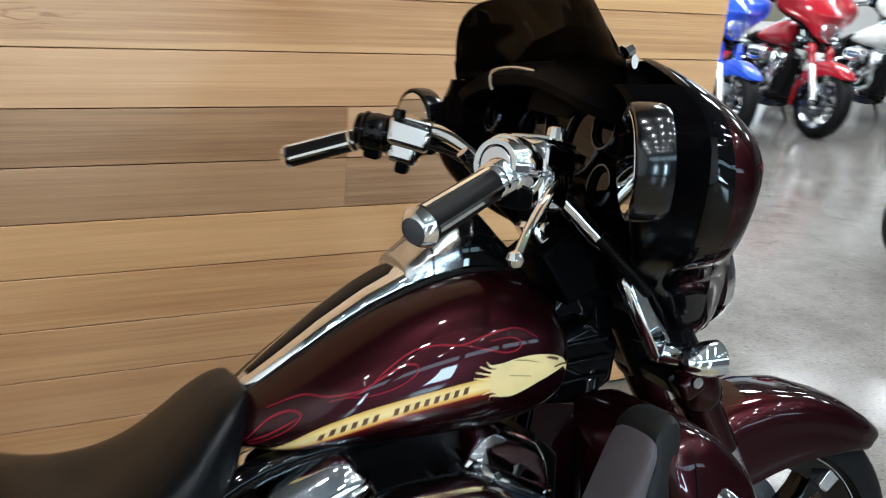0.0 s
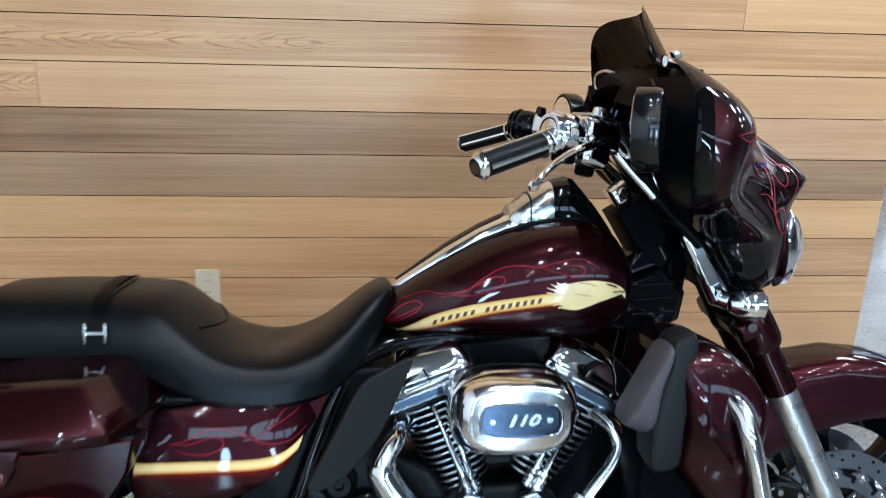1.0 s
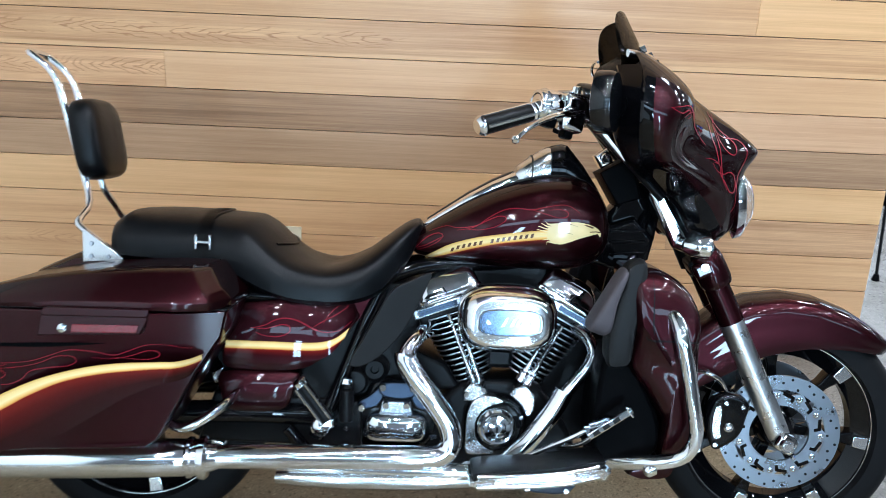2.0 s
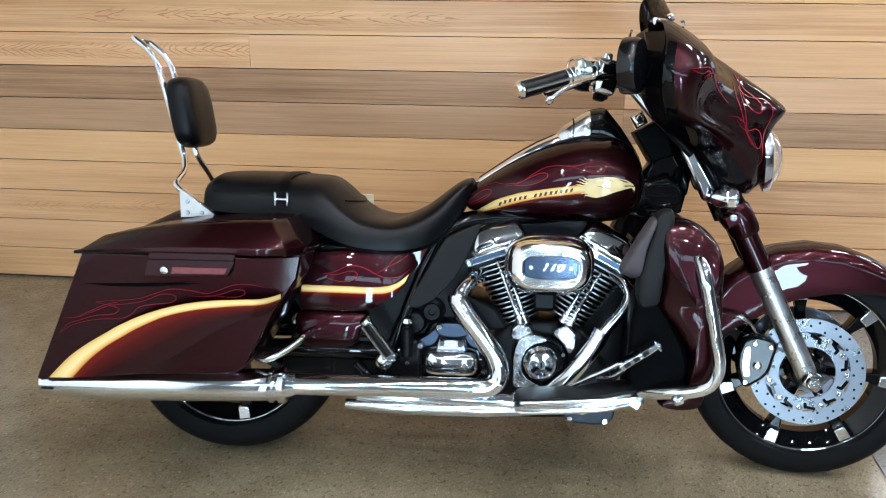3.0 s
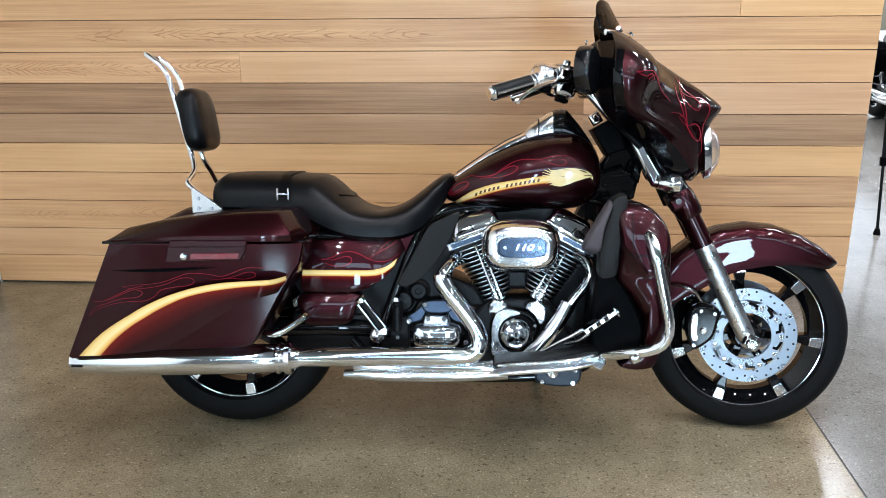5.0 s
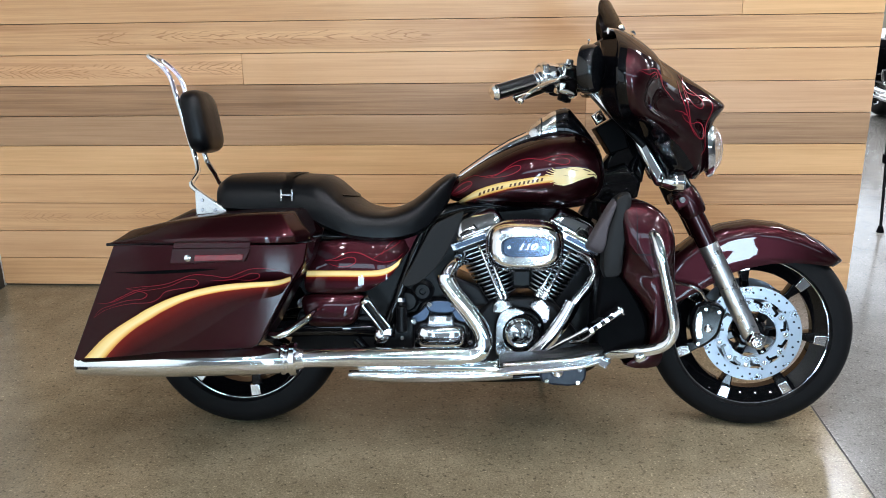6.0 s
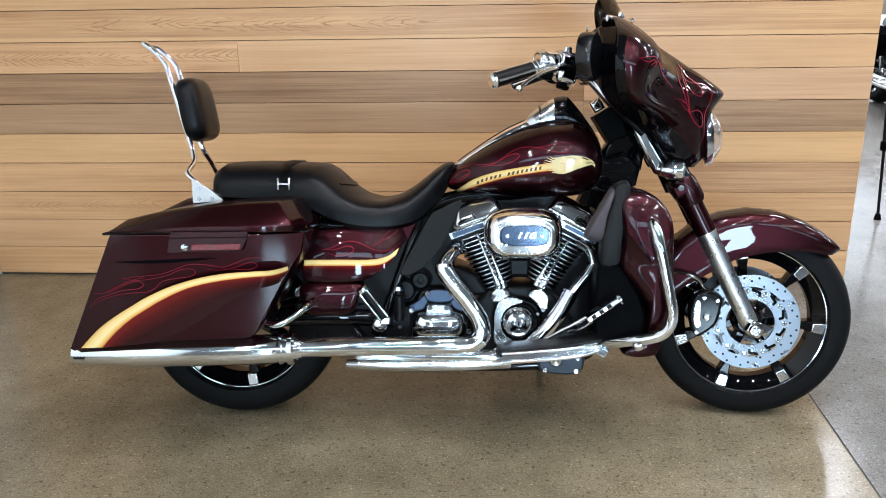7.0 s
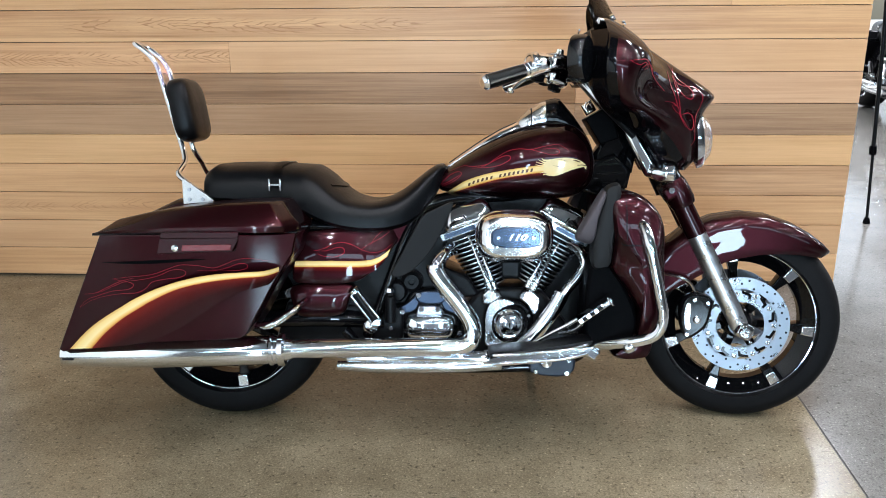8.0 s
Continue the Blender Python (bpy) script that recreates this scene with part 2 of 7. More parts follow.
RED_FADE = fade("red_airbrush_fade", [(0.0, (0.16, 0.011, 0.008)), (0.25, (0.085, 0.005, 0.005)), (0.6, (0.03, 0.0028, 0.0038)), (1.0, MAROON_RGB)], (0.1, 0.8))
REFLECTOR = mat("red_reflector", (0.13, 0.004, 0.01), 0.15, 0.0, 1.0, vary=0.3, scale=300)
SMOKE = glass("smoked_screen", (0.003, 0.0022, 0.0016), 0.04, 0.03, 0.1)
LENS = glass("headlamp_glass", (0.95, 0.97, 1.0), 0.02, 0.95)
MIRROR_SHELL = mat("black_satin_mirror_shell", (0.0025, 0.0028, 0.0035), 0.14, 0.0, spec=0.5)
MIRROR = mat("mirror_glass", (0.9, 0.9, 0.9), 0.02, 1.0, vary=0.0)
WALL_WHITE = mat("white_wall_paint", (0.78, 0.77, 0.74), 0.7, vary=0.03, scale=6, bump=0.08)
# for walls out of view, kept dark so paint and chrome reflect dark
WALL_GREY = mat("dark_grey_wall_paint", (0.10, 0.102, 0.107), 0.7, vary=0.04, scale=6, bump=0.08)
CEILING = mat("ceiling_paint", (0.1, 0.1, 0.1), 0.8, vary=0.04, scale=3)
BASE_BLACK = mat("black_baseboard_vinyl", (0.015, 0.015, 0.015), 0.45)
ALMOND = mat("almond_plastic", (0.70, 0.60, 0.42), 0.4, vary=0.03)
JOINT = mat("dark_joint_filler", (0.05, 0.043, 0.035), 0.8, vary=0.3)
BACKING = mat("dark_backing_board", (0.07, 0.05, 0.035), 0.9)
FLOOR = concrete_floor("polished_brown_concrete", (0.145, 0.115, 0.071), (0.224, 0.181, 0.117), 0.19)
FLOOR_GREY = concrete_floor("polished_grey_concrete", (0.115, 0.108, 0.098), (0.164, 0.155, 0.142), 0.14)
CEDAR = {
    "tan": cedar("cedar_tan", (0.706, 0.415, 0.207), (0.483, 0.245, 0.106)),
    "plain": cedar("cedar_plain_tan", (0.706, 0.420, 0.220), (0.541, 0.290, 0.137), 0.9),
    "arrow": cedar("cedar_arrow_figure", (0.706, 0.420, 0.220), (0.424, 0.205, 0.088), 1.0, (0.4, 22, 70, -0.7, 0.7)),
    "oval": cedar("cedar_oval_figure", (0.706, 0.415, 0.207), (0.424, 0.205, 0.088), 1.0, (0.38, 10, 60, -1.45, 0.2), 0.3),
    "faint": cedar("cedar_faint_figure", (0.694, 0.410, 0.207), (0.471, 0.240, 0.106), 1.0, (0.2, 24, 70, -1.9, -1.0)),
    "pink": cedar("cedar_pinkish", (0.706, 0.430, 0.252), (0.530, 0.295, 0.154)),
    "yellow": cedar("cedar_yellow", (0.789, 0.475, 0.234), (0.589, 0.320, 0.137), 0.9),
    "grey": cedar("cedar_greyish", (0.471, 0.285, 0.159), (0.318, 0.175, 0.088), 1.0),
    "band": cedar("cedar_grey_banded", (0.500, 0.305, 0.170), (0.270, 0.145, 0.076), 1.25),
    "brown": cedar("cedar_brown", (0.424, 0.240, 0.124), (0.218, 0.112, 0.053), 1.2),
    "stripe": cedar("cedar_brown_striped", (0.612, 0.360, 0.190), (0.353, 0.180, 0.084), 1.25),
}


# ---- mesh tools ----
def link_mesh(name, bm, material, sharp=38):
    bm.normal_update()
    lim = radians(sharp)
    plane = bm.faces.layers.int.get("plane")
    for f in bm.faces:
        f.smooth = not (plane and f[plane])
    for e in bm.edges:
        if len(e.link_faces) == 2 and e.calc_face_angle(0) > lim:
            e.smooth = False
    me = bpy.data.meshes.new(name)
    bm.to_mesh(me)
    bm.free()
    me.materials.append(material)
    return me


SPLIT = {"emblem": "emblem", "drilled_hole": "drilled_hole", "filler_nut": "filler_nut", "buckle": "buckle", "fins": "fin", "fin_edges": "fin_edge", "cover_bolts": "bolt", "disc_bolts": "bolt", "insert_screws": "screw", "regulator_bolts": "bolt", "screen_bolts": "bolt", "bolts": "bolt",
         "grip_rails": "grip_band", "switches": "switch", "guard_clamp": "guard_clamp", "flame_pinstripe": "flame_pinstripe", "neck_cover": "neck_cover", "bag_guard": "bag_guard",
         "emblem_lines": "emblem_line", "stripe_mark": "stripe_mark", "engine_guard": "engine_guard", "peg_mount": "peg_mount", "pedal_rubber": "pedal_rubber", "cable": "cable",
         "frame": "frame_tube", "ignition_pod": "ignition_pod", "board_bracket": "board_bracket", "socket": "socket", "slots": "slot", "calliper_trim": "calliper_trim", "fork_yoke": "fork_yoke",
         "side_cover_plate": "side_cover_plate", "leg_clamp": "leg_clamp", "panel_gap": "panel_gap", "rear_block": "rear_block"}
NEAR = [True]


def islands(bm):
    """The loose pieces of a bmesh, each as a bmesh of its own."""
    bm.verts.ensure_lookup_table()
    seen, out = set(), []
    for v in bm.verts:
        if v in seen:
            continue
        todo, isle = [v], []
        seen.add(v)
        while todo:
            w = todo.pop()
            isle.append(w)
            for e in w.link_edges:
                o = e.other_vert(w)
                if o not in seen:
                    seen.add(o)
                    todo.append(o)
        n = bmesh.new()
        new_of = {w: n.verts.new(w.co) for w in isle}
        old, mark = bm.faces.layers.int.get("plane"), n.faces.layers.int.new("plane")
        for f in {f for w in isle for f in w.link_faces}:
            g = n.faces.new([new_of[w] for w in f.verts])
            g[mark] = f[old] if old else 0
        out.append(n)
    return out


def part(name, bm, material, parent, label="", m=None):
    """One mesh part under a thing or under a part; what lies deeper goes up to the second level."""
    while parent.parent is not None and parent.parent.parent is not None:
        parent = parent.parent
    if name in SPLIT and NEAR[0]:
        made = None
        for n in islands(bm):
            made = new(SPLIT[name], link_mesh(SPLIT[name], n, material))
            made.parent = parent
            if m is not None:
                made.matrix_local = m
            if label:
                tagged(made, label)
        bm.free()
        return made
    ob = new(name, link_mesh(name, bm, material))
    ob.parent = parent
    if m is not None:
        ob.matrix_local = m
    if label:
        tagged(ob, label)
    if name in SPLIT:
        tagged(ob, kind="stuff")
    return ob


def again(ob, m):
    """The same piece once more under the same parent, sharing its mesh."""
    o = new(ob.name.split(".")[0], ob.data)
    o.parent = ob.parent
    o.matrix_local = m
    return o


def single(name, bm, material, label, category="", kind="", group=""):
    return tagged(new(name, link_mesh(name, bm, material)), label, category, group, kind)


def thing(name, m, label, category, group=""):
    ob = new(name)
    ob.matrix_world = m
    return tagged(ob, label, category, group)


def V(*a):
    return Vector(a)


def loft(bm, rings, cap=True, closed=True):
    rows = [[bm.verts.new(p) for p in r] for r in rings]
    n = len(rows[0])
    for a, b in zip(rows, rows[1:]):
        for i in range(n if closed else n - 1):
            j = (i + 1) % n
            bm.faces.new((a[i], a[j], b[j], b[i]))
    if cap and closed:
        bm.faces.new(rows[0][::-1])
        bm.faces.new(rows[-1])
    return rows


def fix(bm):
    bmesh.ops.recalc_face_normals(bm, faces=bm.faces)
    return bm


def spline(pts, n=6, closed=False):
    """Points on a smooth curve through pts."""
    p = [Vector(q) for q in pts]
    k = len(p)
    out = []
    for i in range(k if closed else k - 1):
        if closed:
            a, b, c, d = p[(i - 1) % k], p[i], p[(i + 1) % k], p[(i + 2) % k]
        else:
            a, b, c, d = p[max(i - 1, 0)], p[i], p[i + 1], p[min(i + 2, k - 1)]
        for j in range(n):
            t = j / n
            out.append(0.5 * (2 * b + (c - a) * t + (2 * a - 5 * b + 4 * c - d) * t * t + (3 * b - a - 3 * c + d) * t ** 3))
    if not closed:
        out.append(p[-1])
    return out


def tube(bm, pts, r, seg=12, n=6, flat=1.0):
    """A round bar along a smooth line; r: one radius or one for each given point; flat squeezes it across."""
    line = spline(pts, n) if n > 1 else [Vector(q) for q in pts]
    if isinstance(r, (int, float)):
        rad = [r] * len(line)
    else:
        rad = [q.x for q in spline([(a, 0, 0) for a in r], n)] if n > 1 else list(r)
    tan = [(line[min(i + 1, len(line) - 1)] - line[max(i - 1, 0)]).normalized() for i in range(len(line))]
    up = Vector((0, 1, 0)) if abs(tan[0].y) < 0.9 else Vector((0, 0, 1))
    rings = []
    for c, t, q in zip(line, tan, rad):
        side = t.cross(up).normalized()
        up = side.cross(t).normalized()
        rings.append([c + q * (math.cos(a) * side + flat * math.sin(a) * up) for a in (2 * math.pi * i / seg for i in range(seg))])
    loft(bm, rings)
    return bm


def cyl(bm, a, b, r, r2=None, seg=24, bevel=0.0):
    """A turned cylinder or cone from a to b with eased ends."""
    a, b = Vector(a), Vector(b)
    r2 = r if r2 is None else r2
    d = (b - a).normalized()
    u = d.orthogonal().normalized()
    v = d.cross(u)
    prof = [(a, r, 0), (b, r2, 0)] if not bevel else [(a, r - bevel, 0), (a + d * bevel, r, 0), (b - d * bevel, r2, 0), (b, r2 - bevel, 0)]
    loft(bm, [[c + q * (math.cos(t) * u + math.sin(t) * v) for t in (2 * math.pi * i / seg for i in range(seg))] for c, q, _ in prof])
    return bm


def lathe(bm, prof, centre, axis=(0, 1, 0), seg=48, closed=True):
    """Turn the profile (radius, place along the axis) round the axis."""
    c, d = Vector(centre), Vector(axis).normalized()
    u = Vector((1, 0, 0)) if abs(d.x) < 0.9 else Vector((0, 0, 1))
    u = (u - d * u.dot(d)).normalized()
    v = d.cross(u)
    rings = []
    for i in range(seg):
        t = 2 * math.pi * i / seg
        rings.append([c + d * h + r * (math.cos(t) * u + math.sin(t) * v) for r, h in prof])
    rows = [[bm.verts.new(p) for p in r] for r in rings]
    k = len(prof)
    for i in range(seg):
        a, b = rows[i], rows[(i + 1) % seg]
        for j in range(k if closed else k - 1):
            q = (j + 1) % k
            bm.faces.new((a[j], a[q], b[q], b[j]))
    fix(bm)
    return bm


def prism(bm, outline, y0, y1, bevel=0.006, seg=3):
    """A plate or body with the given outline (x, z), from y0 to y1, its edges rounded."""
    plane = bm.faces.layers.int.get("plane") or bm.faces.layers.int.new("plane")
    lo = [bm.verts.new((x, y0, z)) for x, z in outline]
    hi = [bm.verts.new((x, y1, z)) for x, z in outline]
    n = len(outline)
    fs = [bm.faces.new(lo), bm.faces.new(hi[::-1])]
    for i in range(n):
        j = (i + 1) % n
        fs.append(bm.faces.new((lo[j], lo[i], hi[i], hi[j])))
    bmesh.ops.recalc_face_normals(bm, faces=fs)
    if bevel:
        edges = {e for f in fs[:2] for e in f.edges}
        fs[0][plane] = fs[1][plane] = 1
        res = bmesh.ops.bevel(bm, geom=list(edges), offset=bevel, segments=seg, affect="EDGES", profile=0.5, clamp_overlap=True)
        for f in res["faces"]:
            f[plane] = 0
    return bm


def pillow(bm, outline, rings):
    """A padded panel: the outline (x, z) drawn in towards its middle; rings: (scale, y)."""
    mx, mz = sum(p[0] for p in outline) / len(outline), sum(p[1] for p in outline) / len(outline)
    loft(bm, [[V(mx + (x - mx) * k, y, mz + (z - mz) * k) for x, z in outline] for k, y in rings])
    return bm


def box(bm, centre, size, bevel=0.003, m=None, seg=2):
    plane = bm.faces.layers.int.get("plane") or bm.faces.layers.int.new("plane")
    r = bmesh.ops.create_cube(bm, size=1.0, matrix=Matrix.LocRotScale(centre, None, size) if m is None else m @ Matrix.LocRotScale(centre, None, size))
    if bevel:
        edges = {e for v in r["verts"] for e in v.link_edges}
        for f in {f for v in r["verts"] for f in v.link_faces}:
            f[plane] = 1
        res = bmesh.ops.bevel(bm, geom=list(edges), offset=bevel, segments=seg, affect="EDGES", profile=0.5, clamp_overlap=True)
        for f in res["faces"]:
            f[plane] = 0
    return bm


def rounded(outline, n=5):
    return [(p.x, p.y) for p in spline([(x, z, 0) for x, z in outline], n, True)]


def table(rows, x, col):
    """Smooth look-up in a table of stations."""
    k = len(rows)
    for i in range(k - 1):
        if x <= rows[i + 1][0] or i == k - 2:
            a, b = rows[i], rows[i + 1]
            t = min(max((x - a[0]) / (b[0] - a[0]), 0), 1)
            p, q = rows[max(i - 1, 0)][col], rows[min(i + 2, k - 1)][col]
            b0, c0 = a[col], b[col]
            return 0.5 * (2 * b0 + (c0 - p) * t + (2 * p - 5 * b0 + 4 * c0 - q) * t * t + (3 * b0 - p - 3 * c0 + q) * t ** 3)


def decal(bm, top, bottom, surf, rows=2, n=6, lift=0.0012):
    """Paint laid on a side: a strip between two lines (x, z) of the surface y = surf(x, z)."""
    a, b = spline([(x, z, 0) for x, z in top], n), spline([(x, z, 0) for x, z in bottom], n)
    uv = bm.loops.layers.uv.verify()
    grid = []
    for p, q in zip(a, b):
        col = []
        for j in range(rows + 1):
            c = p.lerp(q, j / rows)
            col.append(bm.verts.new((c.x, surf(c.x, c.y) - lift, c.y)))
        grid.append(col)
    for i in range(len(grid) - 1):
        for j in range(rows):
            f = bm.faces.new((grid[i][j], grid[i][j + 1], grid[i + 1][j + 1], grid[i + 1][j]))
            for lp, (s, t) in zip(f.loops, ((i, j), (i, j + 1), (i + 1, j + 1), (i + 1, j))):
                lp[uv].uv = (s / len(grid), t / rows)
    return bm


def pinstripe(bm, pts, surf, width=0.004, n=6, lift=0.0012):
    """A brushed line on a side, thin at its ends."""
    c = spline([(x, z, 0) for x, z in pts], n)
    rows = []
    for i, p in enumerate(c):
        t = (c[min(i + 1, len(c) - 1)] - c[max(i - 1, 0)]).normalized()
        w = 0.5 * width * (0.35 + 0.65 * math.sin(math.pi * (i + 0.5) / len(c)))
        s = Vector((-t.y, t.x, 0)) * w
        rows.append([bm.verts.new((q.x, surf(q.x, q.y) - lift, q.y)) for q in (p + s, p - s)])
    for a, b in zip(rows, rows[1:]):
        bm.faces.new((a[0], a[1], b[1], b[0]))
    return bm


def bolt(bm, c, r=0.007, h=0.006, axis=(0, -1, 0)):
    c, d = Vector(c), Vector(axis)
    cyl(bm, c, c + d * h, r, r * 0.85, 8)
    return bm


# ---- the room ----
def slab(name, lo, hi, material, label, cat="", bevel=0.0):
    bm = bmesh.new()
    box(bm, [(a + b) / 2 for a, b in zip(lo, hi)], [b - a for a, b in zip(lo, hi)], bevel)
    return single(name, bm, material, label, cat, "structure")


slab("floor", (ROOM_W - 0.2, ROOM_S - 0.2, -0.15), (2.155, ROOM_N + 0.2, 0), FLOOR, "polished brown-grey concrete floor", "floor")
# greyer slab past the joint; its colour also takes in reflected light
slab("floor_2", (2.161, ROOM_S - 0.2, -0.15), (ROOM_E + 0.2, ROOM_N + 0.2, 0), FLOOR_GREY, "polished light grey concrete floor beyond the joint", "floor")
slab("ceiling", (ROOM_W - 0.2, ROOM_S - 0.2, ROOM_H), (ROOM_E + 0.2, ROOM_N + 0.2, ROOM_H + 0.15), CEILING, "dark painted ceiling", "ceiling")
slab("wall_west", (ROOM_W - 0.15, ROOM_S, 0), (ROOM_W, ROOM_N, ROOM_H), WALL_WHITE, "white painted wall beside the cedar panelling", "wall")
slab("wall_east", (ROOM_E, ROOM_S, 0), (ROOM_E + 0.15, ROOM_N, ROOM_H), WALL_GREY, "unseen closing wall, dark grey", "wall")
slab("baseboard", (ROOM_W, -5.0, 0), (ROOM_W + 0.012, -0.022, 0.145), BASE_BLACK, "tall black baseboard on the white wall", "baseboard", 0.003)


def window_wall(name, y, spans, z0, z1, paint, tone, doors=()):
    """A wall with a row of openings, and narrower door panes below them."""
    bm = bmesh.new()
    t = 0.15

    def band(z_lo, z_hi, gaps):
        ends = [ROOM_W] + [x for s in gaps for x in s] + [ROOM_E]
        for x0, x1 in zip(ends[::2], ends[1::2]):
            box(bm, ((x0 + x1) / 2, y, (z_lo + z_hi) / 2), (x1 - x0, t, z_hi - z_lo), 0)

    if doors:
        band(0, 0.35, ())
        band(0.35, 2.05, doors)
        band(2.05, z0, ())
    else:
        band(0, z0, ())
    band(z0, z1, spans)
    band(z1, ROOM_H, ())
    return single(name, bm, paint, tone + " wall with window openings", "wall", "structure")


# unseen south wall; its high openings only carry the added fill
window_wall("wall_south", ROOM_S, FILL_OPENINGS, 2.9, 3.7, WALL_GREY, "dark grey", DOORS)
window_wall("wall_north_far", ROOM_N, [(4.0, 12.0)], 0.6, 3.2, WALL_WHITE, "white")

# saw-cut joint in the floor
slab("floor_joint", (2.155, ROOM_S - 0.2, -0.15), (2.161, ROOM_N + 0.2, -0.002), JOINT, "dark saw-cut joint in the concrete floor", "joint")

# cedar panelling: a backing partition with each board a piece of its own
PLANK, BASE, WALL_X1 = 0.1339, 0.009, 2.66
backing = slab("wall_north", (ROOM_W, 0.016, 0), (WALL_X1 - 0.002, 0.14, ROOM_H), BACKING, "partition wall clad with horizontal cedar boards", "wall")

from mathutils.bvhtree import BVHTree

# ---- the motorcycles ----
# Bike axes: x ahead from the rear axle, y to the left, z up; right side is y < 0.
AXLE_R, AXLE_F = (0.0, 0.0, 0.322), (1.617, 0.0, 0.312)
HEAD, RAKE = Vector((1.785, 0, 0)), radians(26)


def steer(deg):
    axis = Vector((-math.sin(RAKE), 0, math.cos(RAKE)))
    return Matrix.Translation(HEAD) @ Matrix.Rotation(radians(-deg), 4, axis) @ Matrix.Translation(-HEAD)


def wheel(parent, name, c, R, width, rim_r, first, m, disc_sides):
    """Cast wheel: black rim with bright lip, seven split spokes, tyre, hub and brake discs."""
    w = width / 2
    cx, cy, cz = c
    rim = bmesh.new()
    rw = w * 0.74
    lathe(rim, [(rim_r, -rw), (rim_r + 0.004, -rw + 0.006), (rim_r - 0.008, -rw * 0.6), (rim_r - 0.03, -rw * 0.3), (rim_r - 0.03, rw * 0.3),
                (rim_r - 0.008, rw * 0.6), (rim_r + 0.004, rw - 0.006), (rim_r, rw), (rim_r - 0.016, rw * 0.75), (rim_r - 0.046, rw * 0.42),
                (rim_r - 0.046, -rw * 0.42), (rim_r - 0.016, -rw * 0.75)], c, seg=72)
    finish = BLACK_GLOSS if NEAR[0] else POLISHED
    wh = part(name, rim, finish, parent, "black cast rim with bright machined lip" if NEAR[0] else "bright cast rim", m)
    for sgn in (-1, 1):
        lip = bmesh.new()
        lathe(lip, [(rim_r + 0.003, sgn * (rw + 0.0005)), (rim_r + 0.001, sgn * (rw + 0.003)), (rim_r - 0.005, sgn * (rw + 0.0015)), (rim_r - 0.005, sgn * (rw - 0.003))], c, seg=72)
        part("rim_lip", lip, CHROME, wh, "bright rim lip")
    ty = bmesh.new()
    prof = []
    for i in range(17):
        a = math.pi * (i / 16) * 1.16 - math.pi * 0.08
        y = -w * math.copysign(abs(math.cos(a)) ** 0.8, math.cos(a))
        r = rim_r + 0.006 + (R - rim_r - 0.006) * max(0, math.sin(a)) ** 0.62 if math.sin(a) > 0 else rim_r + 0.004
        prof.append((r, y))
    prof += [(rim_r - 0.006, w * 0.7), (rim_r - 0.006, -w * 0.7)]
    lathe(ty, prof, c, seg=96)
    part("tyre", ty, RUBBER, wh, "black road tyre")
    # spokes
    inner, outer = 0.045, rim_r - 0.035
    body = bmesh.new()
    pts = [(inner, -0.014), (outer - 0.04, -0.011), (outer + 0.004, -0.02), (outer + 0.004, 0.02), (outer - 0.04, 0.011), (inner, 0.014)]
    prism(body, pts, -rw * 0.52, rw * 0.52, 0.004)
    face = bmesh.new()
    prism(face, [(outer - 0.008, -0.014), (outer + 0.03, -0.018), (outer + 0.03, 0.018), (outer - 0.008, 0.014)], -rw * 0.92, -rw * 0.45, 0.003)
    for k in range(7):
        mm = Matrix.Translation(c) @ Matrix.Rotation(radians(-(first - k * 360 / 7)), 4, "Y")
        if k == 0:
            s0 = part("spoke", body, finish, wh, "", mm)
            f0 = part("spoke_face", face, CHROME, wh, "chrome spoke end", mm)
        else:
            again(s0, mm), again(f0, mm)
    hub = bmesh.new()
    lathe(hub, [(0.012, -0.075), (0.036, -0.075), (0.045, -0.06), (0.052, -0.03), (0.052, 0.03), (0.045, 0.06), (0.036, 0.075), (0.012, 0.075)], c, seg=32)
    part("hub", hub, BLACK_GLOSS, wh)
    for sgn in disc_sides:
        d = bmesh.new()
        y = sgn * 0.07
        lathe(d, [(0.150, y - 0.0025), (0.150, y + 0.0025), (0.1125, y + 0.0025), (0.1125, y - 0.0025)], c, seg=72)
        dk = part("brake_disc", d, DISC, wh, "drilled steel brake disc")
        # dark studs on the face stand for the shade in the drilled holes
        hl = bmesh.new()
        for i in range(40):
            a = 2 * math.pi * i / 40
            r = (0.119, 0.141, 0.13, 0.141)[i % 4]
            p = Vector((cx + r * math.cos(a), cy + y + sgn * 0.0022, cz + r * math.sin(a)))
            cyl(hl, p, p + Vector((0, sgn * 0.0012, 0)), 0.0036, seg=10)
        part("drilled_hole", hl, BLACK_SATIN, dk)
        ca = bmesh.new()
        out = []
        for i in range(120):
            a = 2 * math.pi * i / 120
            q = 0.1065 + 0.0065 * max(-0.75, math.cos(11 * a))
            out.append((cx + q * math.cos(a), cz + q * math.sin(a)))
        inn = [(cx + 0.073 * math.cos(2 * math.pi * i / 120), cz + 0.073 * math.sin(2 * math.pi * i / 120)) for i in range(120)]
        yy = cy + y + sgn * 0.004
        ra = [[V(x, yy - 0.004, z) for x, z in out], [V(x, yy + 0.004, z) for x, z in out], [V(x, yy + 0.004, z) for x, z in inn], [V(x, yy - 0.004, z) for x, z in inn]]
        loft(ca, ra + [ra[0]], cap=False)
        bmesh.ops.remove_doubles(ca, verts=ca.verts, dist=1e-5)
        part("disc_carrier", fix(ca), DISC, dk, "steel disc carrier with cut-outs")
        # black pieces stand for the shade in the carrier's cut-outs
        cut = bmesh.new()
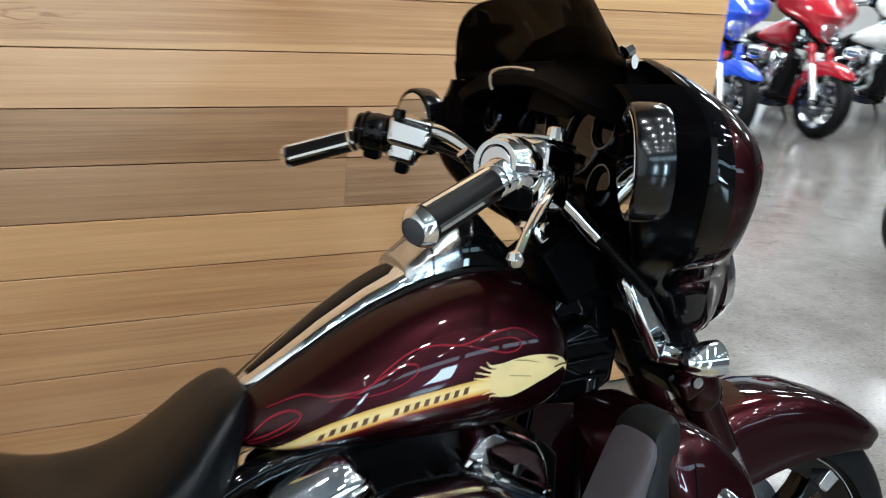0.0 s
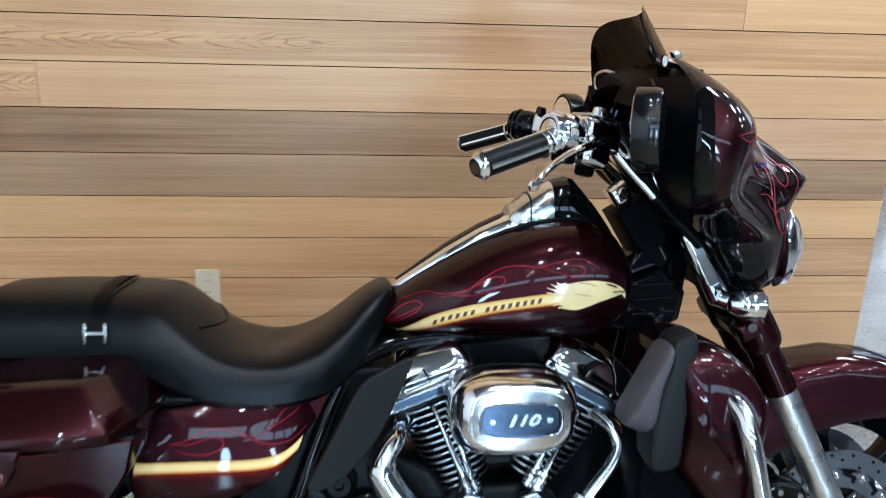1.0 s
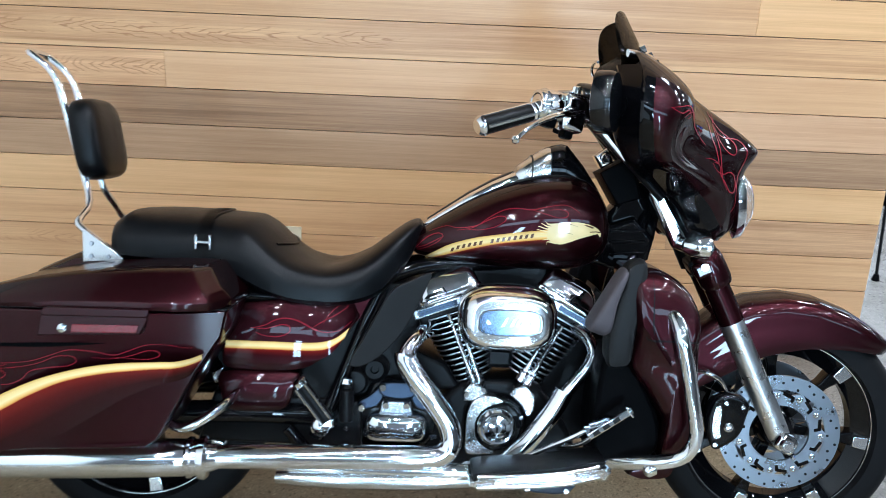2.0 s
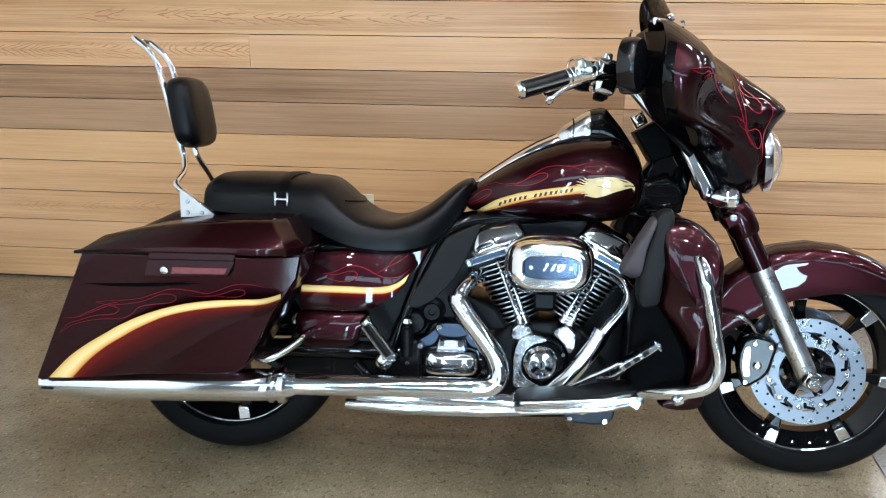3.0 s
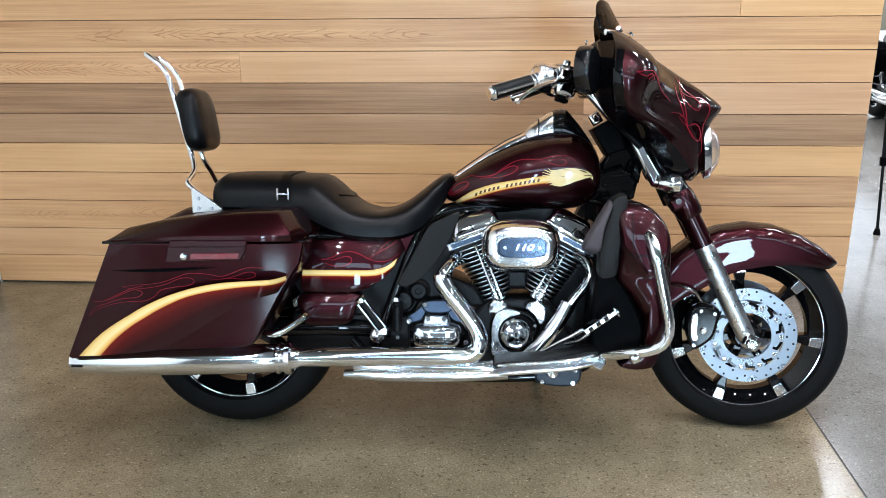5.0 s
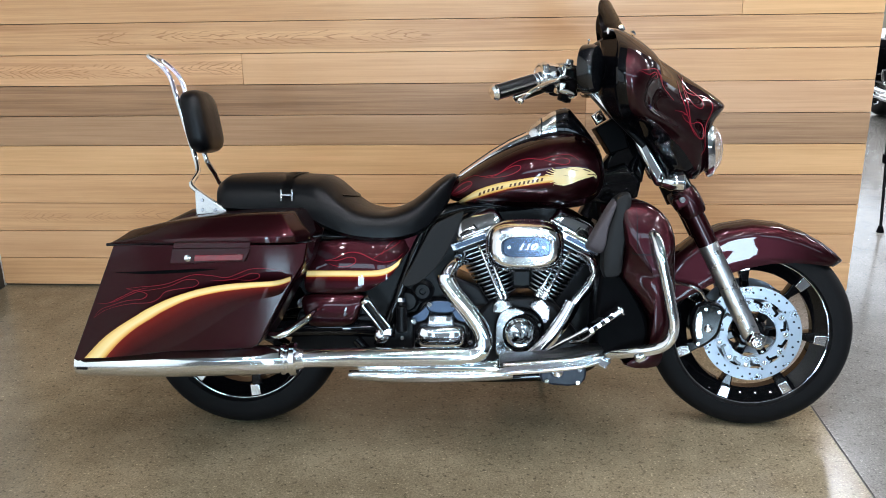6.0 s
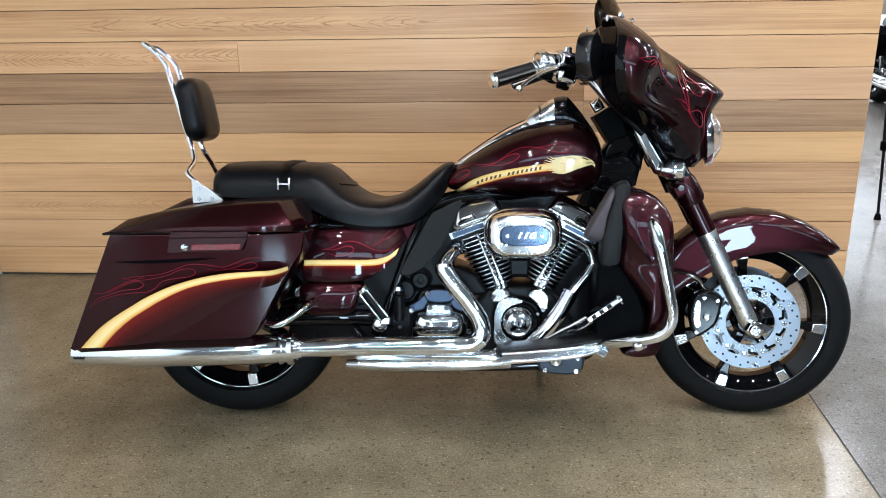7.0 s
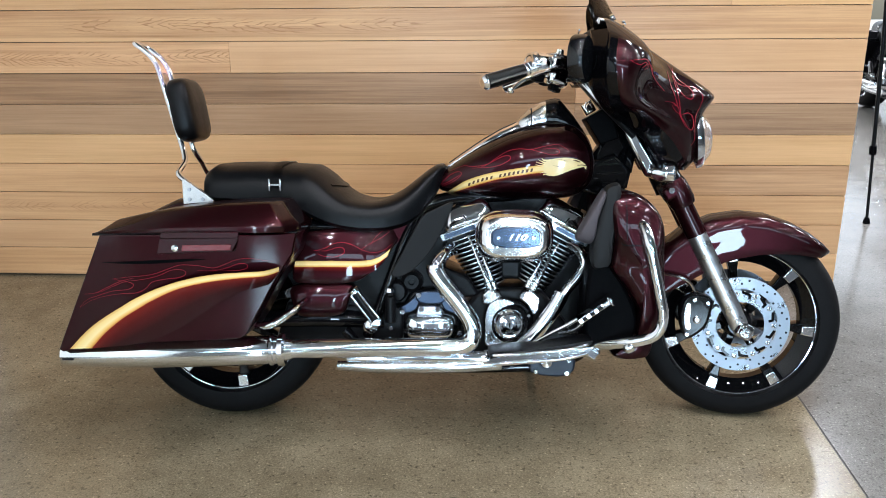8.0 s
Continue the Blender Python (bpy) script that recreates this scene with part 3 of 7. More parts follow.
        for i in range(11):
            mm = Matrix.Translation((cx, yy + sgn * 0.0036, cz)) @ Matrix.Rotation(2 * math.pi * (i + 0.5) / 11, 4, "Y")
            box(cut, (0, 0, 0), (0.009, 0.002, 0.03), 0.0009, mm @ Matrix.Translation((0.1, 0, 0)) @ Matrix.Rotation(0.25, 4, "Y"), 1)
            box(cut, (0, 0, 0), (0.014, 0.002, 0.009), 0.0009, mm @ Matrix.Translation((0.091, 0, -0.011)), 1)
        part("slots", cut, BLACK_GLOSS, dk)
        bo = bmesh.new()
        for i in range(11):
            a = 2 * math.pi * i / 11
            p = Vector((cx + 0.1 * math.cos(a), cy + y + sgn * 0.008, cz + 0.1 * math.sin(a)))
            lathe(bo, [(0.0, 0.003), (0.003, 0.003), (0.0045, 0.005), (0.0075, 0.004), (0.0085, 0.0)], p, (0, sgn, 0), 14, False)
        part("disc_bolts", bo, CHROME, dk)
    return wh


def fender(parent, c, stations, half, paint, m=None, name="front_fender"):
    """Rolled fender round a wheel: stations of angle, outer radius, skirt radius and width share."""
    bm = bmesh.new()
    rings = []
    for a, ro, ri, ws in stations:
        a = radians(a)
        d = Vector((math.cos(a), 0, math.sin(a)))
        outer, inner = [], []
        for i in range(17):
            t = math.pi * i / 16
            y = -half * ws * math.copysign(abs(math.cos(t)) ** 0.55, math.cos(t))
            depth = min(0.05, (ro - ri) * 0.6)
            r = ro - depth * (1 - math.sin(t) ** 0.75)
            outer.append((r, y))
        skirt = [(ri + (outer[0][0] - ri) * q, half * ws * (1.0 + 0.035 * math.sin(math.pi * q ** 0.8) - 0.02 * q)) for q in (0.0, 0.12, 0.3, 0.5, 0.7, 0.85)]
        outer = [(r, -y) for r, y in skirt] + outer + [(r, y) for r, y in skirt[::-1]]
        last = len(outer) - 1
        inner = [(r - 0.004 if 0 < k < last else r, y * 0.955) for k, (r, y) in enumerate(outer)][::-1]
        rings.append([Vector(c) + d * r + Vector((0, y, 0)) for r, y in outer + inner])
    loft(bm, rings)
    return part(name, fix(bm), paint, parent, "", m)


TANK = [  # x, top, bottom, half width
    (0.655, 0.765, 0.738, 0.05), (0.68, 0.788, 0.722, 0.085), (0.74, 0.828, 0.711, 0.118), (0.81, 0.871, 0.703, 0.14), (0.88, 0.905, 0.698, 0.153),
    (0.96, 0.931, 0.696, 0.164), (1.03, 0.94, 0.697, 0.168), (1.08, 0.932, 0.704, 0.165), (1.115, 0.908, 0.718, 0.15), (1.138, 0.873, 0.742, 0.12), (1.148, 0.835, 0.775, 0.075)]
TANK_N = 2.3


def tank_side(x, z):
    t, b, h = (table(TANK, x, k) for k in (1, 2, 3))
    q = min(0.985, abs((z - (t + b) / 2) / ((t - b) / 2)))
    return -h * (1 - q ** TANK_N) ** (1 / TANK_N)


def fuel_tank(parent, paint, graphics):
    bm = bmesh.new()
    rings = []
    for i in range(45):
        x = 0.655 + (1.148 - 0.655) * i / 44
        t, b, h = (table(TANK, x, k) for k in (1, 2, 3))
        ring = []
        for j in range(56):
            a = 2 * math.pi * j / 56
            ca, sa = math.cos(a), math.sin(a)
            ring.append(V(x, h * math.copysign(abs(ca) ** (2 / TANK_N), ca), (t + b) / 2 + (t - b) / 2 * math.copysign(abs(sa) ** (2 / TANK_N), sa)))
        rings.append(ring)
    loft(bm, rings)
    tank = part("fuel_tank", fix(bm), paint, parent, "glossy teardrop fuel tank")
    def ridge(rows):
        r = bmesh.new()
        loft(r, [[V(x, h * math.cos(math.pi * k / 16), lo + (z - lo) * math.sin(math.pi * k / 16) ** 0.5) for k in range(17)] + [V(x, -h * 0.9, lo - 0.03), V(x, h * 0.9, lo - 0.03)] for x, z, lo, h in rows])
        return fix(r)

    part("tank_console", ridge([(0.683, 0.797, 0.782, 0.016), (0.70, 0.811, 0.795, 0.026), (0.74, 0.839, 0.822, 0.036), (0.80, 0.880, 0.860, 0.044), (0.86, 0.915, 0.893, 0.05), (0.91, 0.938, 0.912, 0.055), (0.945, 0.950, 0.92, 0.058), (0.99, 0.958, 0.925, 0.058)]), CHROME, tank, "long chrome tank console")
    part("console_door", ridge([(0.916, 0.946, 0.925, 0.052), (0.922, 0.955, 0.925, 0.056), (0.95, 0.977, 0.925, 0.06), (0.975, 0.993, 0.925, 0.062), (0.992, 1.003, 0.925, 0.063), (1.0, 1.004, 0.925, 0.062)]), POLISHED, tank, "polished console door")
    part("door_seam", ridge([(0.9535, 0.9805, 0.93, 0.0607), (0.9565, 0.983, 0.93, 0.0609)]), BLACK_SATIN, tank)
    part("console_inlay", ridge([(0.70, 0.814, 0.80, 0.012), (0.74, 0.842, 0.828, 0.02), (0.80, 0.883, 0.868, 0.026), (0.86, 0.918, 0.903, 0.03), (0.9, 0.936, 0.924, 0.03), (0.912, 0.94, 0.934, 0.02)]), BLACK_SATIN, tank, "black inlay along the console")
    part("tank_dash", ridge([(0.996, 1.003, 0.925, 0.059), (1.01, 1.008, 0.925, 0.062), (1.03, 1.012, 0.925, 0.064), (1.045, 1.009, 0.92, 0.064), (1.085, 0.962, 0.905, 0.062), (1.115, 0.918, 0.885, 0.056), (1.138, 0.882, 0.85, 0.045)]), BLACK_GLOSS, tank, "gloss black dash with ignition switch")
    for sgn in (-1, 1):
        pipe = bmesh.new()
        tube(pipe, [(x, sgn * (h + 0.005), z) for x, z, h in ((0.70, 0.793, 0.026), (0.74, 0.821, 0.037), (0.80, 0.859, 0.046), (0.86, 0.89, 0.053), (0.91, 0.911, 0.058), (0.96, 0.925, 0.061), (1.0, 0.931, 0.063), (1.05, 0.93, 0.066), (1.09, 0.917, 0.064))], 0.0045, 8, 4)
        part("console_piping", pipe, BLACK_SATIN, tank, "black rubber piping")
    if not graphics:
        return tank
    st = bmesh.new()
    decal(st, [(0.695, 0.722), (0.723, 0.741), (0.757, 0.761), (0.814, 0.78), (0.87, 0.791), (0.926, 0.8), (0.97, 0.806), (1.004, 0.811)],
          [(0.702, 0.713), (0.722, 0.7225), (0.746, 0.732), (0.814, 0.754), (0.871, 0.768), (0.926, 0.777), (0.971, 0.783), (1.004, 0.786)], tank_side, 3)
    part("yellow_stripe", st, YELLOW, tank, "yellow swoosh stripe")
    glow = bmesh.new()
    decal(glow, [(0.702, 0.713), (0.722, 0.7225), (0.746, 0.732), (0.814, 0.754), (0.871, 0.768), (0.926, 0.777), (0.971, 0.783), (1.004, 0.786)],
          [(0.706, 0.71), (0.73, 0.7145), (0.756, 0.721), (0.82, 0.741), (0.872, 0.753), (0.926, 0.761), (0.971, 0.767), (1.004, 0.768)], tank_side, 4)
    part("red_shade", glow, RED_FADE, tank, "airbrushed red shade")
    head = bmesh.new()
    decal(head, [(0.985, 0.812), (1.003, 0.823), (1.031, 0.828), (1.059, 0.828), (1.087, 0.822), (1.105, 0.813), (1.112, 0.804)],
          [(0.985, 0.786), (1.0, 0.778), (1.016, 0.774), (1.038, 0.78), (1.06, 0.789), (1.086, 0.797), (1.098, 0.8)], tank_side, 4, lift=0.0016)
    for i, (x, z) in enumerate(((0.979, 0.828), (0.969, 0.823), (0.962, 0.816), (0.96, 0.808), (0.961, 0.8), (0.966, 0.791), (0.974, 0.783), (0.985, 0.773))):
        decal(head, [(x, z + 0.0006), (0.986, 0.823 - i * 0.006), (1.006, 0.824 - i * 0.0064)], [(x, z - 0.0006), (0.986, 0.819 - i * 0.0058), (1.006, 0.8165 - i * 0.006)], tank_side, 1, 4, 0.0018)
    decal(head, [(1.09, 0.819), (1.106, 0.812), (1.114, 0.802)], [(1.088, 0.805), (1.102, 0.803), (1.1125, 0.793)], tank_side, 1, 4, 0.002)
    part("emblem", head, CREAM, tank, "cream flaming bird-head shape")
    eye = bmesh.new()
    decal(eye, [(1.07, 0.823), (1.08, 0.822), (1.094, 0.817)], [(1.072, 0.821), (1.08, 0.818), (1.092, 0.814)], tank_side, 1, 4, 0.0026)
    decal(eye, [(1.085, 0.807), (1.1, 0.808), (1.112, 0.806)], [(1.085, 0.805), (1.1, 0.8055), (1.111, 0.803)], tank_side, 1, 4, 0.0026)
    decal(eye, [(1.02, 0.826), (1.04, 0.823), (1.055, 0.818)], [(1.02, 0.8252), (1.04, 0.822), (1.055, 0.8175)], tank_side, 1, 4, 0.0026)
    decal(eye, [(1.012, 0.806), (1.03, 0.803), (1.045, 0.8)], [(1.012, 0.8052), (1.03, 0.802), (1.045, 0.7995)], tank_side, 1, 4, 0.0026)
    part("emblem_lines", eye, LETTER, tank)
    # plain slanted bars along the stripe
    bars = bmesh.new()
    for i in range(15):
        if i == 6:
            continue
        f = i / 14
        x = 0.762 + 0.186 * f
        zc = 0.7475 + 0.044 * f ** 0.72
        zt = zc + 0.0065
        decal(bars, [(x, zt - 0.0015), (x + 0.0065, zt - 0.0003)], [(x - 0.0025, zc - 0.005), (x + 0.004, zc - 0.0038)], tank_side, 1, 2, 0.0018)
    part("stripe_mark", bars, LETTER, tank)
    fl = bmesh.new()
    for pts in ([(0.672, 0.742), (0.685, 0.758), (0.705, 0.776), (0.728, 0.786), (0.74, 0.781), (0.729, 0.766), (0.705, 0.751), (0.68, 0.741)],
                [(0.705, 0.787), (0.746, 0.804), (0.774, 0.802), (0.814, 0.808), (0.848, 0.825), (0.87, 0.834), (0.886, 0.833), (0.884, 0.822), (0.859, 0.808), (0.825, 0.8), (0.792, 0.8)],
                [(0.774, 0.796), (0.814, 0.806), (0.848, 0.83), (0.882, 0.849), (0.915, 0.855), (0.948, 0.853), (0.982, 0.861), (1.015, 0.867), (1.037, 0.864), (1.059, 0.85)],
                [(0.948, 0.853), (0.981, 0.844), (1.009, 0.837), (1.028, 0.84), (1.031, 0.85), (1.015, 0.856), (0.987, 0.854)],
                [(0.68, 0.747), (0.70, 0.755), (0.722, 0.768), (0.735, 0.776)]):
        pinstripe(fl, pts, tank_side, 0.0023)
    part("flame_pinstripe", fl, FLAME, tank, "fine red flame pinstripes")
    return tank


BAG_Z0, BAG_Z1 = 0.285, 0.63


def bag_side(x, z):
    return -0.378 - 0.032 * (z - BAG_Z0) / (BAG_Z1 - BAG_Z0) + 0.045 * max(0.0, (x - 0.098 - 0.42 * (z - 0.327)) / 0.045) ** 1.5


def saddlebag(parent, side, paint, graphics):
    """Hard saddlebag with sloping ends, lid, latch and reflector."""
    def shape(bm):
        for v in bm.verts:
            if v.co.y < -0.24:
                k = (v.co.y + 0.24) / (-0.39 + 0.24)
                v.co.y = -0.24 + k * (bag_side(v.co.x, v.co.z) + 0.24)
        if side > 0:
            bmesh.ops.scale(bm, vec=(1, -1, 1), verts=bm.verts)
            bmesh.ops.reverse_faces(bm, faces=bm.faces)
        return bm

    def cut(out, n):
        res = []
        for (x0, z0), (x1, z1) in zip(out, out[1:] + out[:1]):
            res += [(x0 + (x1 - x0) * i / n, z0 + (z1 - z0) * i / n) for i in range(n)]
        return res

    body = bmesh.new()
    prism(body, cut([(-0.405, 0.29), (-0.395, 0.283), (-0.26, 0.298), (-0.13, 0.312), (0.114, 0.322), (0.132, 0.332), (0.212, 0.48), (0.262, 0.56), (0.279, 0.622), (-0.258, 0.622)], 4), -0.39, -0.135, 0.016, 4)
    bag = part("saddlebag", shape(body), paint, parent, "hard saddlebag with sloping ends")
    lid = bmesh.new()

    def crest(x):
        pts = ((-0.275, 0.632), (-0.262, 0.642), (-0.228, 0.66), (-0.11, 0.685), (0.0, 0.699), (0.10, 0.706), (0.235, 0.711), (0.29, 0.712))
        for (x0, z0), (x1, z1) in zip(pts, pts[1:]):
            if x <= x1:
                return z0 + (z1 - z0) * (max(x, x0) - x0) / (x1 - x0)
        return pts[-1][1]

    def ring(k, front, rear, outer, inner):
        """A level of the lid: a plan with its front corner cut off, every edge eased."""
        plan = [(rear, inner), (rear, outer + 0.012), (rear + 0.014, outer), (front - 0.03, outer), (front, outer + 0.036), (front, inner)]
        res = []
        for p, q, r in zip(plan[-1:] + plan[:-1], plan, plan[1:] + plan[:1]):
            p, q, r = V(*p), V(*q), V(*r)
            e = min(0.005, (p - q).length / 3, (r - q).length / 3)
            u, w = q + (p - q).normalized() * e, q + (r - q).normalized() * e
            res += [u, u * 0.25 + q * 0.5 + w * 0.25, w]
            res += [w + (r + (q - r).normalized() * e - w) * i / 8 for i in range(1, 8)]
        return [V(x, y, 0.625 + (crest(x) - 0.625) * k) for x, y in res]

    loft(lid, [ring(0.0, 0.279, -0.272, -0.384, -0.13), ring(0.03, 0.283, -0.275, -0.389, -0.13), ring(0.2, 0.2845, -0.275, -0.39, -0.13), ring(0.26, 0.283, -0.274, -0.388, -0.13),
               ring(0.55, 0.262, -0.268, -0.368, -0.13), ring(0.9, 0.240, -0.255, -0.343, -0.13), ring(0.97, 0.235, -0.25, -0.336, -0.132), ring(1.0, 0.227, -0.244, -0.327, -0.136), ring(1.03, 0.17, -0.2, -0.29, -0.16), ring(1.04, 0.05, -0.1, -0.25, -0.2)])
    fix(lid)
    part("bag_lid", shape(lid), paint, bag)
    seam = bmesh.new()
    prism(seam, [(-0.278, 0.6195), (-0.278, 0.6265), (0.284, 0.6265), (0.278, 0.6195)], -0.3925, -0.15, 0.002)
    part("lid_seal", shape(seam), BLACK_SATIN, bag)
    if side > 0:
        return bag
    S = bag_side
    lt = bmesh.new()
    prism(lt, [(-0.1, 0.568), (-0.088, 0.625), (0.134, 0.628), (0.128, 0.606), (0.112, 0.576)], S(0, 0.6) - 0.003, S(0, 0.6) + 0.03, 0.002)
    lat = part("latch", lt, paint, bag, "raised latch handle")
    hd = bmesh.new()
    prism(hd, [(-0.087, 0.611), (-0.083, 0.63), (0.135, 0.631), (0.13, 0.613)], S(0, 0.6) - 0.012, S(0, 0.6), 0.003)
    part("latch_lever", hd, paint, lat)
    rf = bmesh.new()
    prism(rf, [(-0.03, 0.576), (-0.027, 0.594), (0.111, 0.596), (0.107, 0.579)], S(0, 0.58) - 0.007, S(0, 0.58), 0.002)
    part("reflector", rf, REFLECTOR, lat, "red reflector")
    lk = bmesh.new()
    lathe(lk, [(0.0, -0.014), (0.004, -0.0145), (0.007, -0.013), (0.0095, -0.012), (0.0095, 0.0)], (-0.048, S(0, 0.58) + 0.006, 0.585), seg=24, closed=False)
    part("lock", lk, CHROME, lat, "chrome lock")
    # black strip stands for the shadow under the bag's raised crease
    cr = bmesh.new()
    decal(cr, [(-0.257, 0.5445), (-0.187, 0.547), (-0.1, 0.551), (-0.03, 0.5535), (0.04, 0.5545)], [(-0.257, 0.5435), (-0.187, 0.5395), (-0.1, 0.541), (-0.03, 0.546), (0.04, 0.5538)], S, 1, 4, 0.001)
    part("crease_shadow", cr, BLACK_PLASTIC, bag)
    if not graphics:
        return bag
    top = [(-0.372, 0.292), (-0.318, 0.346), (-0.267, 0.384), (-0.211, 0.418), (-0.175, 0.439), (-0.107, 0.47), (-0.027, 0.495), (0.054, 0.51), (0.14, 0.5165), (0.2, 0.52), (0.228, 0.526)]
    bot = [(-0.309, 0.294), (-0.264, 0.341), (-0.214, 0.381), (-0.16, 0.414), (-0.125, 0.434), (-0.054, 0.466), (0.026, 0.486), (0.106, 0.497), (0.16, 0.502), (0.2, 0.504), (0.226, 0.511)]
    st = bmesh.new()
    decal(st, top, bot, S, 2)
    part("yellow_stripe", st, YELLOW, bag, "yellow swoosh stripe")
    gl = bmesh.new()
    low = [(-0.21, 0.303), (-0.16, 0.312), (-0.11, 0.328), (-0.06, 0.35), (-0.03, 0.368), (0.02, 0.4), (0.07, 0.432), (0.11, 0.452), (0.15, 0.467), (0.19, 0.474), (0.205, 0.48)]
    decal(gl, bot, low, S, 8)
    part("red_shade", gl, RED_FADE, bag, "red airbrushed shade below the stripe")
    fl = bmesh.new()
    for pts in ([(-0.318, 0.453), (-0.274, 0.458), (-0.226, 0.478), (-0.195, 0.489), (-0.173, 0.48), (-0.19, 0.467), (-0.234, 0.462), (-0.279, 0.448), (-0.309, 0.437), (-0.333, 0.414)],
                [(-0.231, 0.497), (-0.191, 0.502), (-0.144, 0.506), (-0.111, 0.512), (-0.077, 0.524), (-0.037, 0.537), (0.015, 0.535), (0.055, 0.529), (0.087, 0.539), (0.12, 0.552), (0.153, 0.556), (0.185, 0.553), (0.215, 0.546)],
                [(-0.231, 0.497), (-0.198, 0.491), (-0.152, 0.495), (-0.105, 0.505), (-0.064, 0.522), (-0.032, 0.523), (-0.023, 0.513), (-0.04, 0.502), (-0.08, 0.497), (-0.12, 0.488), (-0.14, 0.469), (-0.168, 0.457), (-0.215, 0.454), (-0.262, 0.446), (-0.303, 0.432), (-0.333, 0.412)],
                [(-0.318, 0.453), (-0.285, 0.456), (-0.25, 0.472), (-0.21, 0.49), (-0.17, 0.5)],
                [(0.011, 0.522), (0.053, 0.521), (0.092, 0.529), (0.126, 0.541), (0.148, 0.54), (0.15, 0.53), (0.125, 0.522), (0.088, 0.523), (0.053, 0.524)]):
        pinstripe(fl, pts, S, 0.0017)
    part("flame_pinstripe", fl, FLAME, bag, "fine red flame pinstripes")
    return bag


def fairing(parent, paint, m, graphics):
    """Batwing fairing: outer shell, black inner panel with instruments, smoked screen and headlamp."""
    rows = [  # centre x, z; edge x, z, y; how much the wing stands out from the lamp pod
        (1.440, 0.790, 1.385, 0.800, 0.10, 0), (1.468, 0.825, 1.35, 0.832, 0.14, 0), (1.476, 0.87, 1.32, 0.872, 0.17, 0),
        (1.482, 0.92, 1.275, 0.915, 0.21, 0.1), (1.49, 0.965, 1.222, 0.955, 0.29, 0.5), (1.515, 1.0, 1.196, 0.99, 0.362, 0.9),
        (1.517, 1.02, 1.182, 1.04, 0.406, 1.0), (1.47, 1.058, 1.178, 1.095, 0.424, 0.9), (1.40, 1.103, 1.18, 1.14, 0.418, 0.6),
        (1.32, 1.156, 1.186, 1.175, 0.386, 0.3), (1.26, 1.198, 1.184, 1.208, 0.33, 0.1), (1.225, 1.222, 1.178, 1.228, 0.278, 0)]
    SEAM = ((0.78, 1.44), (0.82, 1.425), (0.85, 1.405), (0.91, 1.36), (0.97, 1.285), (1.0, 1.225), (1.02, 1.207), (1.06, 1.2), (1.10, 1.2), (1.156, 1.205), (1.198, 1.2), (1.222, 1.185), (1.3, 1.18))  # height, foremost x of the black lower cover; low rows run ahead of the seam
    K = 24

    def section(row):
        """Half of a level cut from the centre to the rear edge: (x, y) for K + 1 points."""
        xc, zc, xe, ze, ye, wf = row
        plain = [(xe + (xc - xe) * math.cos(k / K * math.pi / 2), ye * math.sin(k / K * math.pi / 2) ** 0.92) for k in range(K + 1)]
        pw = 0.125
        ctl = [(xc, 0, 0), (xc - 0.02, pw * 0.5, 0), (xc - 0.085, pw, 0), ((xc + xe) / 2 - 0.005, (pw + ye) / 2 - 0.025, 0), (xe + 0.098, ye - 0.085, 0), (xe + 0.075, ye - 0.028, 0), (xe + 0.05, ye + 0.002, 0), (xe + 0.025, ye + 0.006, 0), (xe, ye, 0)]
        sm = spline(ctl, 3)
        return [((1 - wf) * p[0] + wf * q.x, (1 - wf) * p[1] + wf * q.y) for p, q in zip(plain, sm)]

    cache = {}

    def point(row, s, inset=0.0):
        if row not in cache:
            cache[row] = section(row)
        sec = cache[row]
        i = min(abs(s), 0.9999) * K
        a, c = sec[int(i)], sec[int(i) + 1]
        f = i - int(i)
        return V(a[0] + (c[0] - a[0]) * f - inset, math.copysign((a[1] + (c[1] - a[1]) * f) * (1 - 0.02 * (inset > 0)), s), row[1] + (row[3] - row[1]) * abs(s) ** 1.6)

    fine = []
    cols = [spline([(float(i), r[c], 0) for i, r in enumerate(rows)], 3) for c in range(6)]
    for i in range(len(cols[0])):
        fine.append(tuple(c[i].y for c in cols))
    def seam(r):
        """How far round the section the paint reaches; beyond it the cover is black."""
        xs = table(SEAM, r[1], 1)
        for k in range(K, 0, -1):
            x0, x1 = point(r, k / K - 1e-4).x, point(r, (k - 1) / K).x
            if x0 >= xs:
                return k / K
            if x1 >= xs:
                return (k - 1 + (x1 - xs) / max(x1 - x0, 1e-6)) / K
        return 0.15

    def skin(lo, hi, n):
        sheet = bmesh.new()
        rings = []
        for r in fine:
            a, c = lo(r), hi(r)
            out = [point(r, a + (c - a) * j / n) for j in range(n + 1)]
            inn = [point(r, a + (c - a) * j / n, 0.008) for j in range(n + 1)][::-1]
            rings.append(out + inn)
        loft(sheet, rings)
        return fix(sheet)

    sheet = skin(lambda r: -seam(r), seam, 2 * K)
    tree = BVHTree.FromBMesh(sheet)
    shell = part("fairing", sheet, paint, parent, "batwing handlebar fairing", m)
    for sgn in (-1, 1):
        part("lower_cover", skin(lambda r: sgn * min(seam(r), 0.985), lambda r: sgn * 0.9999, 8), BLACK_GLOSS, shell, "gloss black lower fairing cover")
    # inner panel, rolled back inside the painted edge
    bm = bmesh.new()
    rings = []
